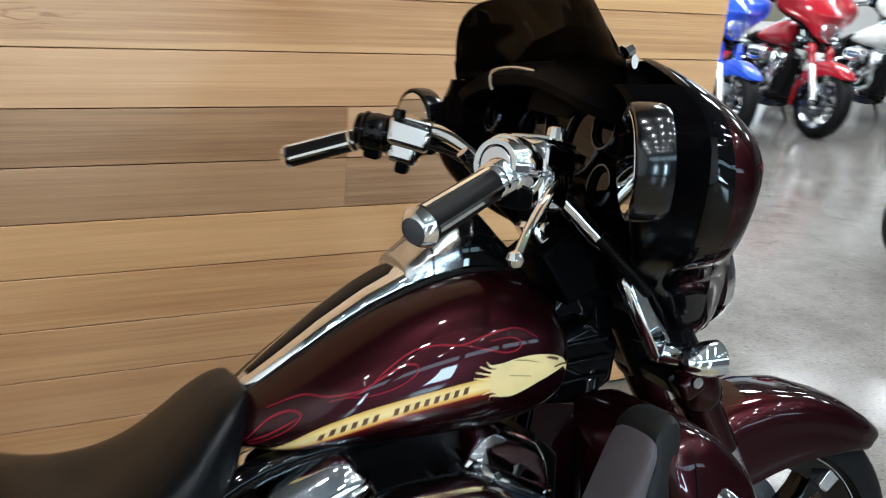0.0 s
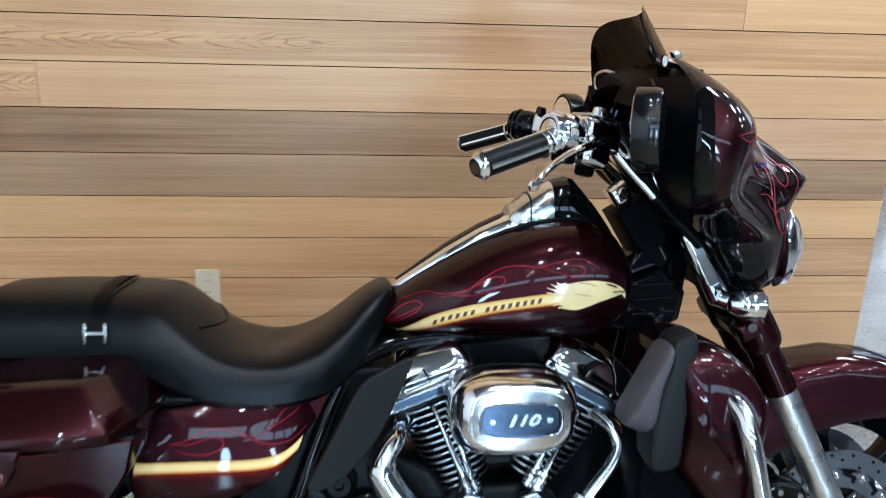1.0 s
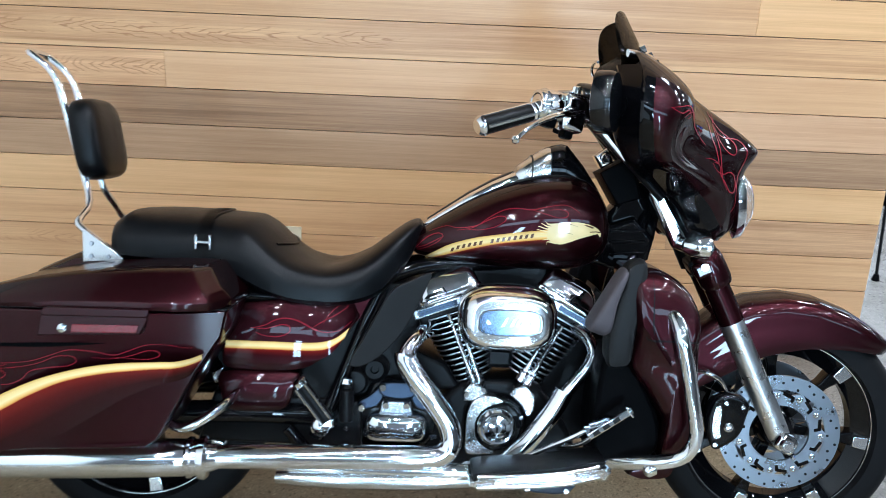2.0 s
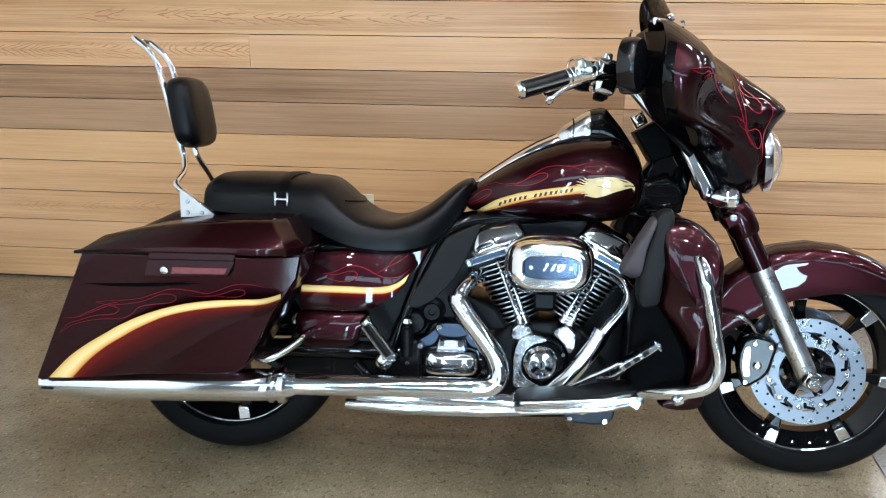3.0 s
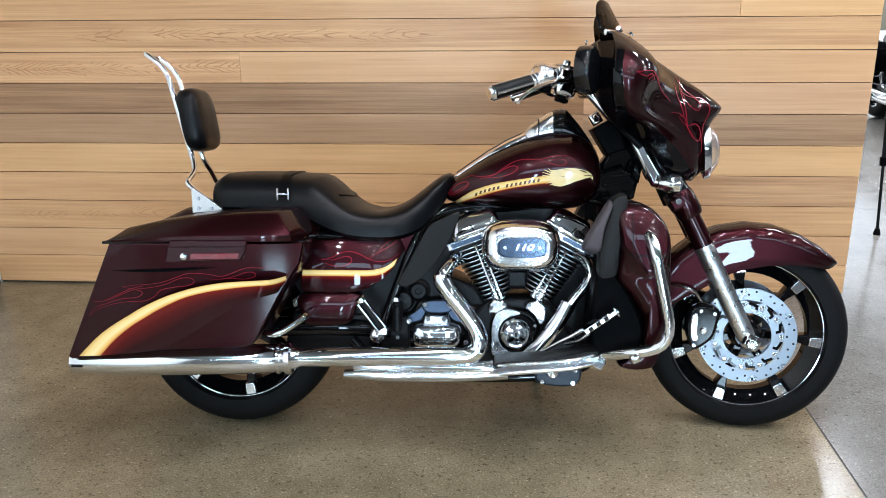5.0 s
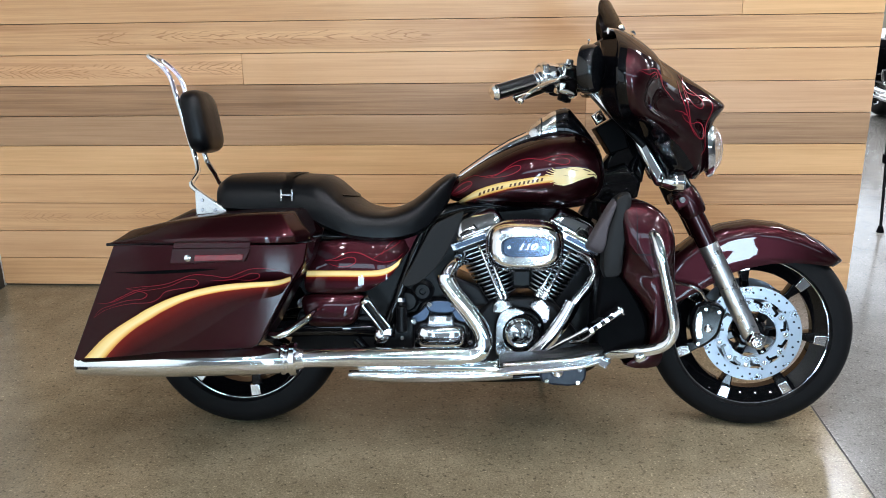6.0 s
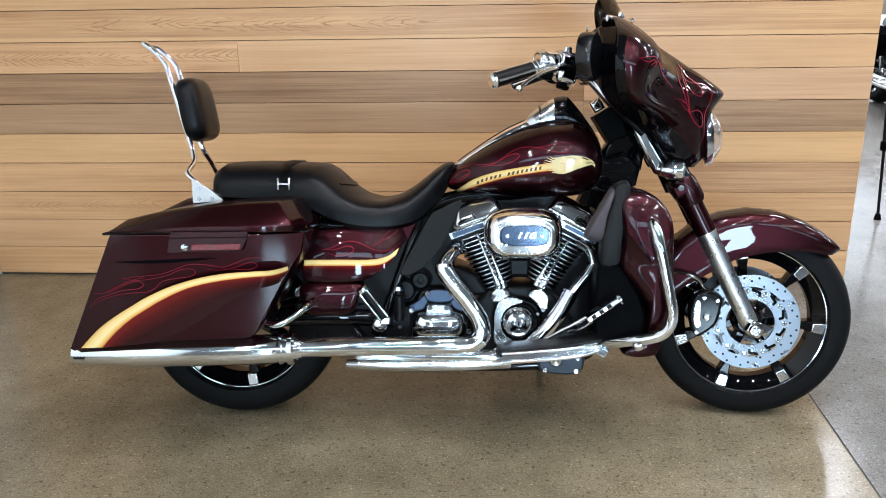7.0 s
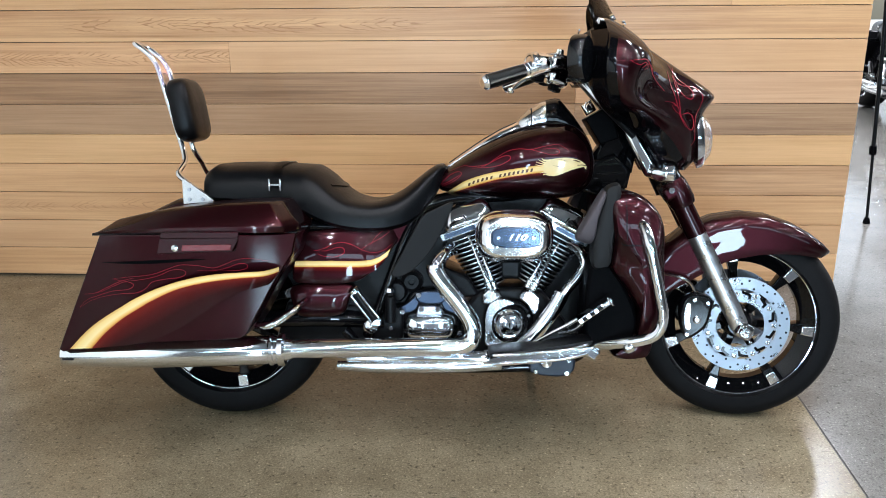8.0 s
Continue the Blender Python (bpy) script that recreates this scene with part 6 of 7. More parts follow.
    tube(bm, [(1.045, -0.162, 0.42), (1.028, -0.166, 0.388), (0.995, -0.172, 0.338), (0.945, -0.18, 0.278), (0.88, -0.2, 0.235), (0.78, -0.21, 0.23), (0.6, -0.215, 0.232), (0.4, -0.215, 0.234)], 0.024, 16, 6)
    part("front_pipe", bm, CHROME, ex, "chrome front header pipe")
    bm = bmesh.new()
    tube(bm, [(0.86, -0.21, 0.212), (0.7, -0.225, 0.208), (0.5, -0.23, 0.208), (0.37, -0.23, 0.21)], [0.018, 0.02, 0.02, 0.014], 14, 4)
    part("crossover_pipe", bm, POLISHED, ex)
    # oil cooler and regulator
    bm = bmesh.new()
    prism(bm, rounded([(0.955, 0.172), (1.07, 0.164), (1.08, 0.225), (0.97, 0.232)], 3), -0.16, 0.02, 0.006)
    rg = part("regulator", bm, BLUE_BLACK, parent, "blue-black regulator block")
    bm = bmesh.new()
    for x, z in ((0.968, 0.178), (1.062, 0.174), (1.068, 0.214), (1.03, 0.222)):
        bolt(bm, (x, -0.16, z), 0.008, 0.01)
    lathe(bm, [(0.0, -0.02), (0.016, -0.018), (0.021, -0.01), (0.022, 0.0)], (1.0, -0.16, 0.209), seg=24, closed=False)
    part("regulator_bolts", bm, CHROME, rg)


def frame_and_trim(parent, paint, graphics):
    bm = bmesh.new()
    for s in (-1, 1):
        tube(bm, [(1.25, s * 0.03, 0.86), (1.2, s * 0.08, 0.7), (1.17, s * 0.1, 0.5), (1.14, s * 0.11, 0.28), (1.06, s * 0.12, 0.2), (0.8, s * 0.13, 0.18), (0.5, s * 0.14, 0.2), (0.38, s * 0.14, 0.3)], 0.016, 12)
        tube(bm, [(1.22, s * 0.03, 0.83), (0.95, s * 0.04, 0.72), (0.7, s * 0.07, 0.7), (0.5, s * 0.12, 0.63), (0.3, s * 0.13, 0.62), (0.0, s * 0.13, 0.66), (-0.2, s * 0.12, 0.65)], 0.018, 12)
        tube(bm, [(0.62, s * 0.1, 0.7), (0.56, s * 0.13, 0.56), (0.5, s * 0.14, 0.4), (0.45, s * 0.14, 0.28)], 0.017, 12)
        tube(bm, [(0.5, s * 0.12, 0.33), (0.3, s * 0.13, 0.335), (0.0, s * 0.13, 0.325)], [0.03, 0.028, 0.026], 14)
        tube(bm, [(0.05, s * 0.135, 0.36), (0.14, s * 0.14, 0.5), (0.18, s * 0.13, 0.62)], 0.024, 12)
    prism(bm, [(1.16, 0.76), (1.27, 0.78), (1.29, 0.9), (1.21, 0.93), (1.15, 0.84)], -0.045, 0.045, 0.012)
    part("frame", bm, BLACK_GLOSS, parent, "black tubular frame and swingarm")
    bm = bmesh.new()
    prism(bm, [(1.1, 0.722), (1.19, 0.705), (1.25, 0.735), (1.262, 0.79), (1.21, 0.84), (1.12, 0.81)], -0.08, 0.08, 0.014)
    for k in range(3):
        prism(bm, [(1.15, 0.745 + 0.028 * k), (1.235, 0.75 + 0.028 * k), (1.235, 0.757 + 0.028 * k), (1.15, 0.752 + 0.028 * k)], -0.088, 0.088, 0.002)
    part("neck_cover", bm, BLACK_GLOSS, parent, "black steering neck cover")
    bm = bmesh.new()
    prism(bm, [(1.116, 0.945), (1.178, 0.98), (1.2, 0.955), (1.222, 0.886), (1.164, 0.867)], -0.085, 0.02, 0.006)
    pod = part("ignition_pod", bm, BLACK_PLASTIC, parent)
    bm = bmesh.new()
    prism(bm, [(1.104, 0.985), (1.133, 1.006), (1.152, 0.972), (1.122, 0.955)], -0.075, -0.02, 0.008)
    cyl(bm, (1.13, -0.082, 0.982), (1.13, -0.07, 0.982), 0.011, 0.012, 18, 0.002)
    part("ignition_switch", bm, CHROME, pod, "chrome ignition switch")
    # battery and oil tank side, side covers
    bm = bmesh.new()
    prism(bm, [(0.28, 0.34), (0.5, 0.36), (0.56, 0.6), (0.3, 0.62)], -0.125, 0.125, 0.01)
    part("battery_box", bm, BLACK_SATIN, parent)
    # two plain blocks added to fill dark gaps; the turned discs are covers
    bm = bmesh.new()
    prism(bm, [(0.5, 0.36), (0.6, 0.38), (0.8, 0.4), (0.76, 0.46), (0.69, 0.49), (0.69, 0.52), (0.7, 0.66), (0.55, 0.66)], -0.1, 0.12, 0.01)
    prism(bm, [(0.16, 0.258), (0.56, 0.252), (0.56, 0.37), (0.2, 0.385)], -0.135, 0.13, 0.01)
    lathe(bm, [(0.0, -0.012), (0.008, -0.012), (0.01, -0.02), (0.022, -0.02), (0.026, -0.012), (0.034, -0.008), (0.036, 0.02), (0.0, 0.02)], (0.587, -0.115, 0.449), seg=24, closed=False)
    lathe(bm, [(0.0, -0.02), (0.026, -0.018), (0.032, -0.01), (0.034, 0.02), (0.0, 0.02)], (0.54, -0.125, 0.419), seg=24, closed=False)
    part("rear_block", bm, BLACK_SATIN, parent, "black filler blocks and round covers behind the engine")

    def side_y(x, z):
        return -(0.142 + 0.036 * math.sin(min(max((z - 0.33) / 0.31, 0), 1) * math.pi) ** 0.8) + 0.06 * max(0, (x - 0.47) / 0.12) ** 2 + 0.3 * (x - 0.37) ** 2

    for s in (-1, 1):
        bm = bmesh.new()
        out = rounded([(0.235, 0.452), (0.31, 0.448), (0.37, 0.449), (0.42, 0.456), (0.455, 0.474), (0.505, 0.515), (0.535, 0.56), (0.578, 0.622), (0.5, 0.632), (0.4, 0.625), (0.3, 0.61), (0.245, 0.6), (0.225, 0.54), (0.225, 0.49)], 3)
        mid = (0.39, 0.54)
        rows = []
        for k in (1.0, 0.985, 0.94, 0.75, 0.5, 0.25, 0.04):
            rows.append([V(mid[0] + (x - mid[0]) * k, side_y(mid[0] + (x - mid[0]) * k, mid[1] + (z - mid[1]) * k) + (0.012 if k == 1 else 0.002 if k > 0.98 else 0), mid[1] + (z - mid[1]) * k) for x, z in out])
        rows.insert(0, [V(x, -0.13, z) for x, z in out])
        loft(bm, rows)
        if s > 0:
            bmesh.ops.scale(bm, vec=(1, -1, 1), verts=bm.verts)
        sc = part("side_cover", fix(bm), paint, parent, "glossy side cover")
        low = bmesh.new()
        lo_out = rounded([(0.222, 0.44), (0.226, 0.385), (0.238, 0.35), (0.285, 0.343), (0.352, 0.347), (0.384, 0.362), (0.398, 0.4), (0.408, 0.444), (0.32, 0.449)], 3)
        loft(low, [[V(0.315 + (x - 0.315) * k, y - 0.016 * math.sin(min(max((0.395 + (z - 0.395) * k - 0.335) / 0.125, 0), 1) * math.pi) + 0.25 * ((x - 0.315) * k) ** 2, 0.395 + (z - 0.395) * k) for x, z in lo_out]
                   for k, y in ((1.0, -0.12), (1.0, -0.156), (0.985, -0.162), (0.95, -0.165), (0.8, -0.167), (0.6, -0.168), (0.4, -0.168), (0.2, -0.168), (0.05, -0.168))])
        if s > 0:
            bmesh.ops.scale(low, vec=(1, -1, 1), verts=low.verts)
        part("lower_panel", fix(low), paint, sc, "lower side panel")
        if s < 0 and graphics:
            st = bmesh.new()
            decal(st, [(0.236, 0.519), (0.35, 0.52), (0.44, 0.52), (0.49, 0.53), (0.525, 0.555)], [(0.234, 0.5), (0.35, 0.501), (0.44, 0.501), (0.48, 0.508), (0.515, 0.53)], side_y, 2, lift=0.002)
            part("yellow_stripe", st, YELLOW, sc, "yellow stripe")
            st = bmesh.new()
            decal(st, [(0.234, 0.5), (0.35, 0.501), (0.44, 0.501), (0.48, 0.508), (0.51, 0.527)], [(0.232, 0.482), (0.35, 0.478), (0.43, 0.478), (0.47, 0.485), (0.5, 0.51)], side_y, 4, lift=0.002)
            part("red_shade", st, RED_FADE, sc, "airbrushed red shade")
            fl = bmesh.new()
            for pts in ([(0.293, 0.55), (0.325, 0.557), (0.353, 0.571), (0.381, 0.575), (0.41, 0.568), (0.445, 0.551), (0.473, 0.545), (0.506, 0.551), (0.53, 0.57)],
                        [(0.293, 0.551), (0.33, 0.55), (0.365, 0.56), (0.384, 0.557), (0.385, 0.543), (0.359, 0.532), (0.325, 0.534), (0.305, 0.541)],
                        [(0.44, 0.556), (0.47, 0.574), (0.5, 0.59), (0.52, 0.606), (0.505, 0.61), (0.48, 0.59), (0.465, 0.566)]):
                pinstripe(fl, pts, side_y, 0.0028, lift=0.002)
            part("flame_pinstripe", fl, FLAME, sc)
    # knee-side air deflectors
    for s in (-1, 1):
        bm = bmesh.new()
        prism(bm, rounded([(0.625, 0.658), (0.665, 0.68), (0.708, 0.698), (0.716, 0.69), (0.69, 0.63), (0.655, 0.563), (0.61, 0.512), (0.575, 0.487), (0.545, 0.478), (0.53, 0.49), (0.555, 0.535), (0.59, 0.6)], 3), s * 0.205 - 0.006, s * 0.205 + 0.006, 0.004)
        bmesh.ops.rotate(bm, cent=(0.64, s * 0.2, 0.6), matrix=Matrix.Rotation(radians(s * -12), 3, "Z"), verts=bm.verts)
        part("air_deflector", bm, GREY_PLASTIC, parent, "dark grey heat deflector panel")
    # lower fairings
    for s in (-1, 1) if graphics else ():
        bm = bmesh.new()
        out = rounded([(1.16, 0.722), (1.195, 0.735), (1.243, 0.73), (1.291, 0.697), (1.317, 0.648), (1.323, 0.55), (1.328, 0.443), (1.327, 0.355), (1.3, 0.305), (1.255, 0.297), (1.25, 0.335), (1.251, 0.388), (1.234, 0.421), (1.206, 0.464), (1.167, 0.519), (1.172, 0.6)], 3)
        mx, mz = 1.271, 0.5
        rows = []
        for k, y in ((1.0, -0.1), (1.0, -0.2), (0.995, -0.25), (0.97, -0.278), (0.92, -0.296), (0.82, -0.308), (0.55, -0.317), (0.2, -0.32)):
            rows.append([V(mx + (x - mx) * k, y - 0.015 * (z - 0.5) - 0.012 * math.exp(-((z - 0.64) / 0.05) ** 2) * (k < 0.96), mz + (z - mz) * k) for x, z in out])
        loft(bm, rows)
        fix(bm)
        tree = BVHTree.FromBMesh(bm)

        def outside(x, z):
            hit = tree.ray_cast(V(x, -1, z), V(0, 1, 0))[0]
            return hit.y if hit else -0.2

        gap = bmesh.new()
        pinstripe(gap, [(1.194, 0.593), (1.201, 0.586), (1.244, 0.584), (1.284, 0.584), (1.314, 0.585)], outside, 0.0045, 6)
        pinstripe(gap, [(1.206, 0.722), (1.208, 0.68), (1.208, 0.63), (1.209, 0.598)], outside, 0.003, 6)
        toe = bmesh.new()
        pillow(toe, rounded([(1.19, 0.25), (1.217, 0.233), (1.272, 0.235), (1.3, 0.25), (1.308, 0.3), (1.262, 0.305), (1.245, 0.287)], 3), ((1.0, -0.1), (1.0, -0.2), (0.96, -0.225), (0.85, -0.238), (0.5, -0.243), (0.2, -0.245)))
        if s > 0:
            for b in (bm, gap, toe):
                bmesh.ops.scale(b, vec=(1, -1, 1), verts=b.verts)
        lw = part("lower_fairing", fix(bm), paint, parent, "painted lower fairing")
        part("panel_gap", gap, BLACK_SATIN, lw)
        part("lower_toe", fix(toe), paint, lw)
        bm = bmesh.new()
        pillow(bm, rounded([(1.157, 0.748), (1.194, 0.752), (1.19, 0.659), (1.178, 0.605), (1.169, 0.527), (1.146, 0.512), (1.119, 0.519), (1.117, 0.589), (1.128, 0.643), (1.144, 0.702)], 4), ((0.9, -0.215), (0.955, -0.222), (0.985, -0.235), (1.0, -0.255), (1.0, -0.275), (0.985, -0.289), (0.94, -0.298), (0.75, -0.303), (0.3, -0.304)))
        if s > 0:
            bmesh.ops.scale(bm, vec=(1, -1, 1), verts=bm.verts)
        part("leg_panel", fix(bm), GREY_PLASTIC, lw, "black textured leg panel")
        bm = bmesh.new()
        pillow(bm, rounded([(1.154, 0.733), (1.141, 0.73), (1.1, 0.659), (1.072, 0.606), (1.08, 0.591), (1.117, 0.588), (1.132, 0.659), (1.152, 0.718)], 4), ((0.9, -0.225), (0.96, -0.232), (0.99, -0.246), (1.0, -0.262), (0.995, -0.278), (0.97, -0.291), (0.92, -0.301), (0.78, -0.308), (0.6, -0.31), (0.3, -0.311)))
        if s > 0:
            bmesh.ops.scale(bm, vec=(1, -1, 1), verts=bm.verts)
        part("glove_box", fix(bm), GLOVE, lw, "grey rubbery compartment door")
        bm = bmesh.new()
        prism(bm, rounded([(1.118, 0.53), (1.172, 0.525), (1.222, 0.45), (1.252, 0.38), (1.25, 0.318), (1.21, 0.288), (1.15, 0.274), (1.105, 0.276), (1.1, 0.38)], 4), -0.265, -0.1, 0.012)
        if s > 0:
            bmesh.ops.scale(bm, vec=(1, -1, 1), verts=bm.verts)
        part("inner_shield", fix(bm), BLACK_PLASTIC, lw, "black inner shield")
    bm = bmesh.new()
    for s in (-1, 1):
        tube(bm, [(1.232, s * 0.24, 0.655), (1.25, s * 0.3, 0.643), (1.26, s * 0.332, 0.625), (1.265, s * 0.348, 0.597), (1.275, s * 0.353, 0.555), (1.296, s * 0.355, 0.453), (1.308, s * 0.352, 0.388), (1.299, s * 0.345, 0.346),
                  (1.278, s * 0.337, 0.324), (1.242, s * 0.325, 0.311), (1.2, s * 0.305, 0.301), (1.13, s * 0.245, 0.278), (1.06, s * 0.14, 0.25)], 0.0165, 16, 6)
    gd = part("engine_guard", bm, CHROME, parent, "chrome engine guard bar")
    bm = bmesh.new()
    for s in (-1, 1):
        cyl(bm, (1.23, s * 0.322, 0.297), (1.208, s * 0.328, 0.286), 0.016, 0.014, 16, 0.004)
    part("guard_clamp", bm, CHROME, gd)
    # footboards, pedals and pegs
    for s in (-1, 1):
        bm = bmesh.new()
        prism(bm, rounded([(0.835, 0.268), (0.98, 0.28), (1.09, 0.298), (1.112, 0.312), (1.1, 0.316), (0.98, 0.295), (0.84, 0.282)], 3), s * 0.3 - 0.055, s * 0.3 + 0.055, 0.004)
        fb = part("footboard", bm, BLACK_SATIN, parent, "black rubber footboard")
        bm = bmesh.new()
        prism(bm, rounded([(0.83, 0.25), (0.98, 0.262), (1.09, 0.28), (1.115, 0.302), (1.1, 0.3), (0.98, 0.28), (0.835, 0.267)], 3), s * 0.3 - 0.058, s * 0.3 + 0.058, 0.004)
        part("board_rim", bm, CHROME, fb, "chrome footboard rim")
        for z, r in ((0.286, 0.0045), (0.262, 0.0065)):
            bm = bmesh.new()
            tube(bm, [(0.832, s * 0.359, z - 0.012), (0.9, s * 0.36, z - 0.007), (0.98, s * 0.36, z), (1.05, s * 0.36, z + 0.009), (1.1, s * 0.356, z + 0.021)], r, 12, 3)
            part("edge_bead", bm, CHROME, fb, "rounded chrome edge bead")
        bm = bmesh.new()
        box(bm, (0, 0, 0), (0.05, 0.03, 0.034), 0.008, pose(1.12, s * 0.26, 0.262, 0, 30, 0), 3)
        box(bm, (0, 0, 0), (0.03, 0.1, 0.02), 0.005, pose(0.9, s * 0.2, 0.245))
        part("board_bracket", bm, CHROME, fb)
        bm = bmesh.new()
        tube(bm, [(0.95, s * 0.24, 0.282), (1.0, s * 0.27, 0.318), (1.05, s * 0.29, 0.35), (1.12, s * 0.305, 0.397)], 0.006, 10)
        tube(bm, [(1.03, s * 0.25, 0.315), (1.06, s * 0.28, 0.328), (1.085, s * 0.3, 0.35), (1.098, s * 0.305, 0.378)], 0.0055, 10)
        box(bm, (0, 0, 0), (0.115, 0.055, 0.017), 0.004, pose(1.122, s * 0.315, 0.399, 0, -35, 0))
        box(bm, (0, 0, 0), (0.007, 0.06, 0.03), 0.003, pose(1.163, s * 0.315, 0.427, 0, -35, 0))
        pd = part("pedal", bm, CHROME, parent, "chrome slotted foot pedal")
        bm = bmesh.new()
        for k in range(3):
            box(bm, (0, 0, 0), (0.016, 0.056, 0.0105), 0.001, pose(1.122, s * 0.3155, 0.399, 0, -35, 0) @ Matrix.Translation((-0.037 + 0.026 * k, 0, 0)))
        part("pedal_rubber", bm, GREY_PLASTIC, pd)
        bm = bmesh.new()
        tube(bm, [(0.425, s * 0.235, 0.435), (0.485, s * 0.225, 0.35)], 0.0155, 16, 1)
        pg = part("passenger_peg", bm, BLACK_SATIN, parent, "folded black and chrome passenger peg")
        bm = bmesh.new()
        cyl(bm, (0.418, s * 0.236, 0.445), (0.428, s * 0.234, 0.431), 0.017, 0.017, 16, 0.003)
        for k in (-1, 1):
            tube(bm, [(0.425 + k * 0.01, s * 0.247, 0.432 + k * 0.007), (0.485 + k * 0.01, s * 0.237, 0.35 + k * 0.007)], 0.004, 8, 1)
        lathe(bm, [(0.0, 0.02), (0.012, 0.018), (0.022, 0.01), (0.024, -0.012), (0.0, -0.012)], (0.468, s * 0.2, 0.325), (0, s, 0), 20, False)
        box(bm, (0.487, s * 0.21, 0.342), (0.03, 0.04, 0.026), 0.006)
        part("peg_mount", bm, CHROME, pg)
    # rear fender, guard rails, stand
    bm = bmesh.new()
    for s in (-1, 1):
        tube(bm, [(0.27, s * 0.2, 0.4), (0.25, s * 0.28, 0.385), (0.19, s * 0.31, 0.35), (0.14, s * 0.28, 0.345), (0.1, s * 0.2, 0.35)], 0.011, 12)
    part("bag_guard", bm, CHROME, parent, "chrome saddlebag guard")
    bm = bmesh.new()
    tube(bm, [(1.0, 0.14, 0.22), (0.985, 0.24, 0.12), (0.97, 0.315, 0.038)], [0.016, 0.014, 0.012], 12)
    box(bm, (0, 0, 0), (0.05, 0.04, 0.008), 0.003, pose(0.968, 0.325, 0.069 - 0.036, -12, 0, 0))
    part("side_stand", bm, BLACK_SATIN, parent, "black side stand")


def motorcycle(name, m, paint, label, graphics, turn, group="", backrest=True):
    root = thing(name, m, label, "motorcycle", group)
    F = steer(turn)
    fender(root, AXLE_F, [(40, 0.352, 0.335, 0.25), (42, 0.351, 0.318, 0.62), (46, 0.35, 0.302, 0.84), (54, 0.349, 0.277, 0.95), (64, 0.348, 0.252, 1), (78, 0.348, 0.228, 1), (92, 0.348, 0.212, 1),
                              (106, 0.347, 0.205, 1), (120, 0.346, 0.2, 1), (134, 0.344, 0.204, 1), (146, 0.342, 0.22, 1), (158, 0.342, 0.25, 1), (172, 0.342, 0.27, 1), (186, 0.342, 0.285, 0.98), (196, 0.342, 0.3, 0.95)], 0.083, paint, F)
    wheel(root, "front_wheel", AXLE_F, 0.312, 0.13, 0.237, 45, F, (-1, 1))
    front_end(root, paint, F)
    fairing(root, paint, F, graphics)
    handlebar(root, F)
    wheel(root, "rear_wheel", AXLE_R, 0.32, 0.18, 0.235, 22.5, Matrix.Identity(4), ())
    fender(root, AXLE_R, [(20, 0.36, 0.3, 0.9), (40, 0.365, 0.28, 1), (60, 0.37, 0.26, 1), (80, 0.382, 0.25, 1), (100, 0.398, 0.25, 1), (112, 0.41, 0.25, 1), (126, 0.418, 0.25, 1), (140, 0.42, 0.26, 1), (160, 0.415, 0.28, 1), (178, 0.405, 0.3, 0.95)], 0.118, paint, None, "rear_fender")
    fuel_tank(root, paint, graphics)
    seat(root, backrest)
    engine(root)
    frame_and_trim(root, paint, graphics)
    for s in (-1, 1):
        saddlebag(root, s, paint, graphics)
    return root


BIKE = pose(0.292, -1.228, 0, 0, 0, 1.3) @ Matrix.Rotation(radians(-12), 4, "X")
motorcycle("motorcycle", BIKE, MAROON, "dark maroon touring motorcycle with yellow stripes and red flame pinstripes", True, 7)


def far_bike(label, paint, x, y, yaw, lean):
    NEAR[0] = False
    m = pose(x, y, 0, 0, 0, yaw) @ Matrix.Rotation(radians(-lean), 4, "X")
    return motorcycle("motorcycle", m, paint, label, False, 6, "parked showroom motorcycles", False)


far_bike("bright blue touring motorcycle parked in the showroom row", BLUE_PAINT, 5.84, 4.87, -93, 9)
far_bike("bright red touring motorcycle parked in the showroom row", RED_PAINT, 6.9, 4.9, -93, 9)
far_bike("white touring motorcycle parked beside the red one", WHITE_PAINT, 8.2, 4.95, -93, 9)
far_bike("black touring motorcycle parked behind the partition", BLACK_GLOSS, 4.74, 4.88, -93, 9)

far_bike("black touring motorcycle parked facing the end of the partition", BLACK_GLOSS, 6.33, 0.6, 180, 9)
NEAR[0] = True

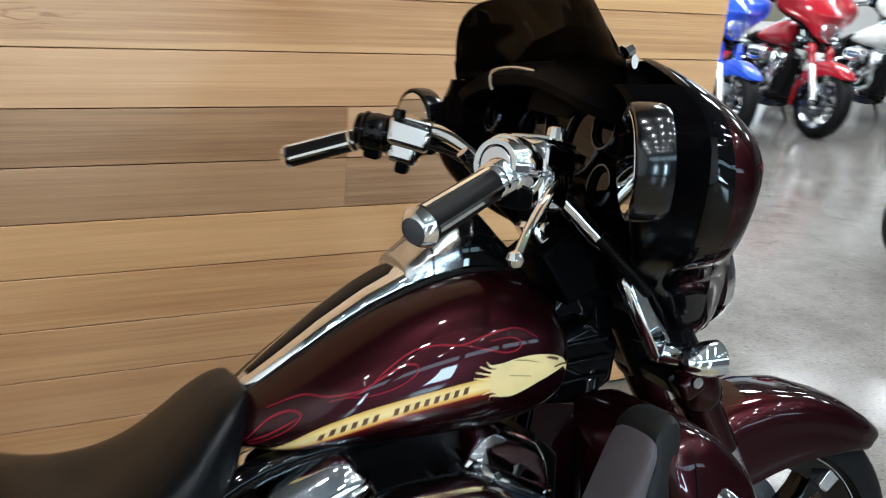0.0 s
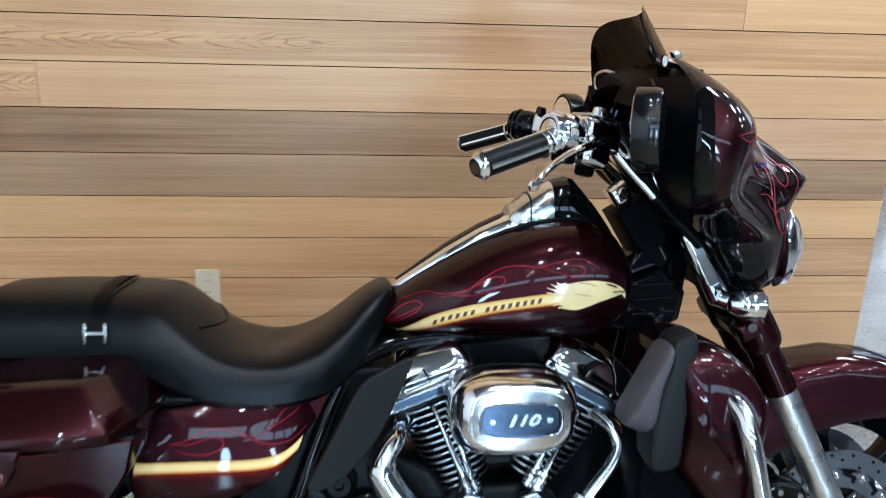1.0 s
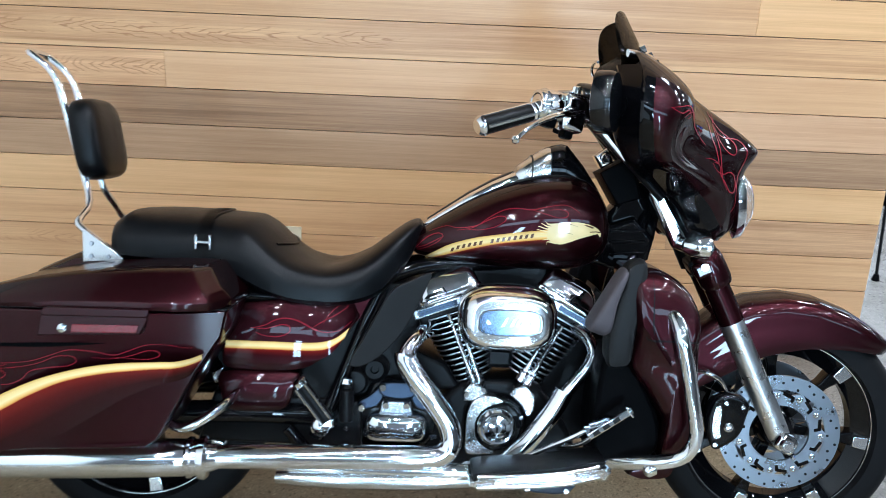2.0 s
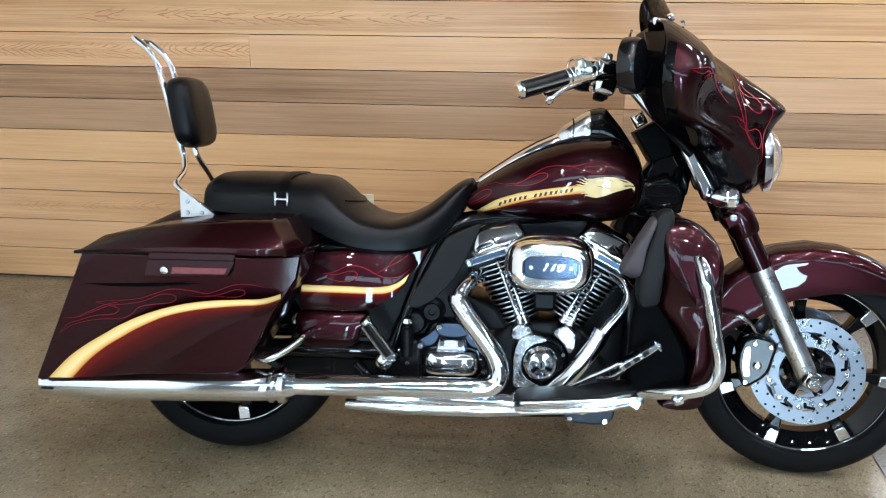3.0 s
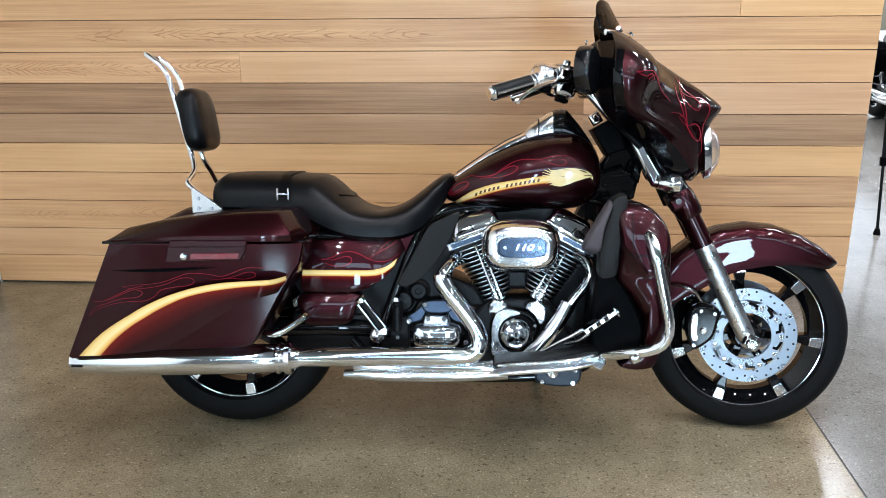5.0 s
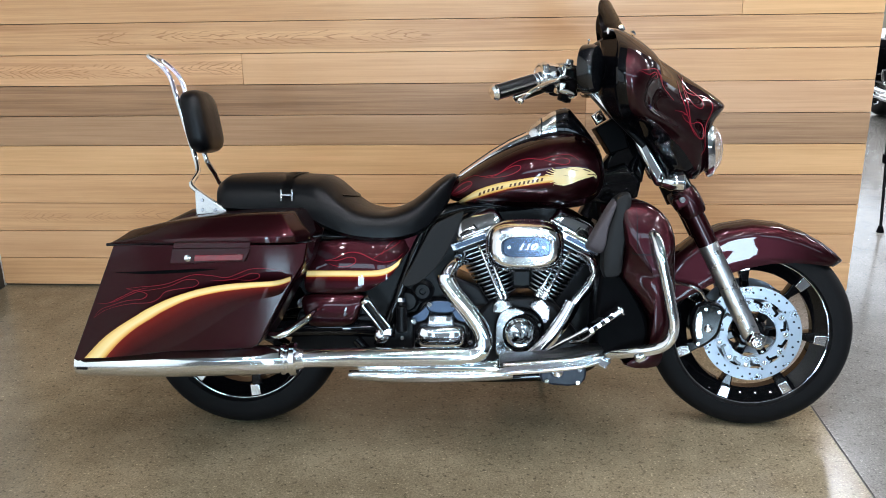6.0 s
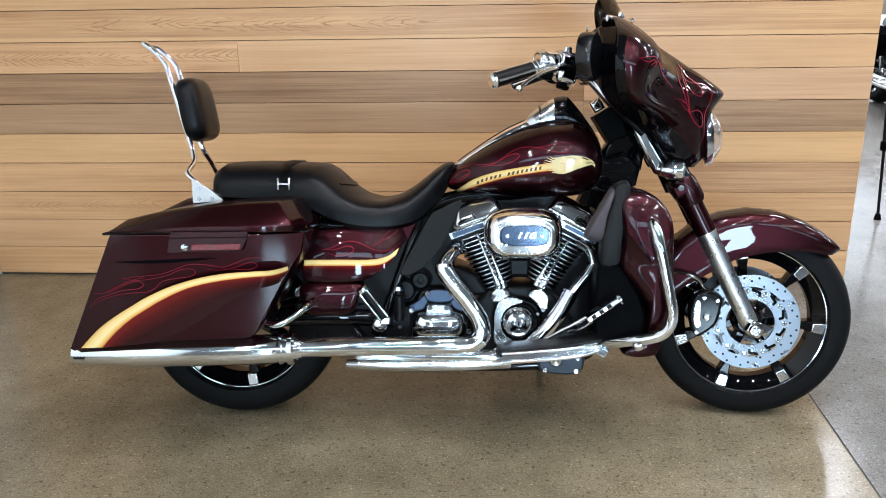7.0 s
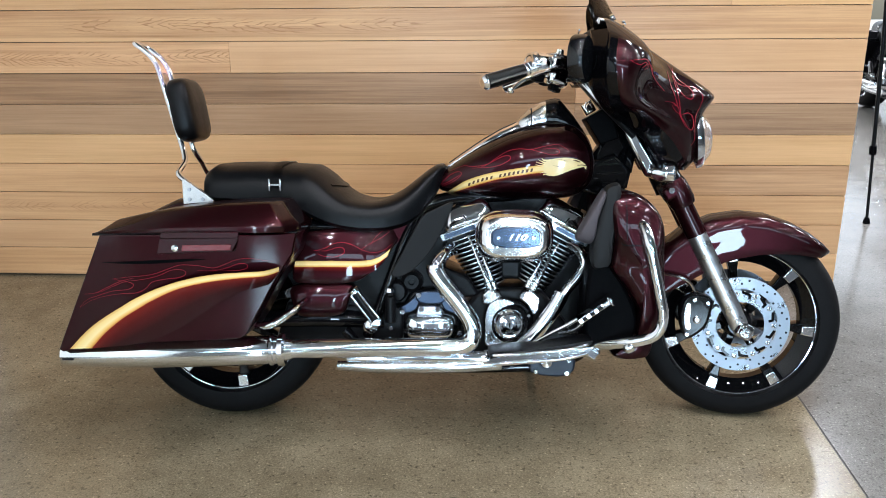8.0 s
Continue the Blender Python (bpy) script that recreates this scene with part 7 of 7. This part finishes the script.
# ---- camera stand behind the partition ----
st = thing("light_stand", pose(3.185, 0.951, 0), "thin black telescopic stand with a rubber foot", "stand")
bm = bmesh.new()
tube(bm, [(0.0, 0, 0.02), (-0.01, 0.02, 0.35), (-0.02, 0.04, 0.68)], 0.008, 10, 2)
leg = part("lower_leg", bm, BLACK_SATIN, st)
bm = bmesh.new()
tube(bm, [(-0.012, 0.024, 0.4), (-0.03, 0.06, 1.0), (-0.05, 0.1, 1.5)], 0.011, 10, 2)
part("upper_leg", bm, BLACK_SATIN, st)
bm = bmesh.new()
cyl(bm, (-0.012, 0.022, 0.38), (-0.013, 0.026, 0.43), 0.019, 0.019, 14, 0.003)
cyl(bm, (0, 0, 0), (0, 0, 0.035), 0.02, 0.013, 14, 0.003)
part("leg_clamp", bm, BLACK_PLASTIC, st)

# ---- small fittings on the panelling ----
out = thing("outlet_plate", pose(0.4415, 0.0, 0.383), "almond plastic wall plate on the cedar boards", "outlet")
bm = bmesh.new()
box(bm, (0, -0.003, 0), (0.076, 0.006, 0.114), 0.0025)
pl = part("plate", bm, ALMOND, out)
bm = bmesh.new()
for z in (0.02, -0.02):
    cyl(bm, (0, -0.005, z), (0, -0.0072, z), 0.0165, 0.016, 20)
part("socket", bm, ALMOND, pl)
bm = bmesh.new()
for z in (0.02, -0.02):
    for x in (-0.006, 0.006):
        box(bm, (x, -0.0072, z + 0.002), (0.002, 0.001, 0.008), 0)
part("slots", bm, BLACK_PLASTIC, pl)

# ---- cedar boards, each a piece of its own ----
ROWS = {0: ["tan"], 1: ["plain"], 2: ["faint"], 3: ["tan", "stripe"], 4: ["yellow"], 5: ["grey", "band"], 6: ["brown", "pink"], 7: ["arrow", "plain"], 8: ["oval"], 9: ["tan", "yellow"], 10: ["plain"]}
CUTS = {5: [1.475], 6: [1.475], 7: [-0.01], 9: [2.095], 3: [1.87], 12: [0.4], 14: [1.2]}
KINDS = ["tan", "pink", "yellow", "tan", "grey", "pink"]
nrow = int((ROOM_H - BASE) / PLANK) + 1
for k in range(nrow):
    z0, z1 = BASE + k * PLANK, min(BASE + (k + 1) * PLANK, ROOM_H - 0.002)
    xs = [ROOM_W + 0.002] + CUTS.get(k, []) + [WALL_X1]
    kinds = ROWS.get(k, [KINDS[(k * 5) % 6]])
    for i, (a, b) in enumerate(zip(xs, xs[1:])):
        bm = bmesh.new()
        w, h = b - a - 0.0005, z1 - z0 - 0.0024
        box(bm, (0, 0, 0), (w, 0.016, h), 0.0012, None, 1)
        o = part("board", bm, CEDAR[kinds[i % len(kinds)]], backing)
        o.matrix_world = Matrix.Translation(((a + b) / 2, 0.008, (z0 + z1) / 2))
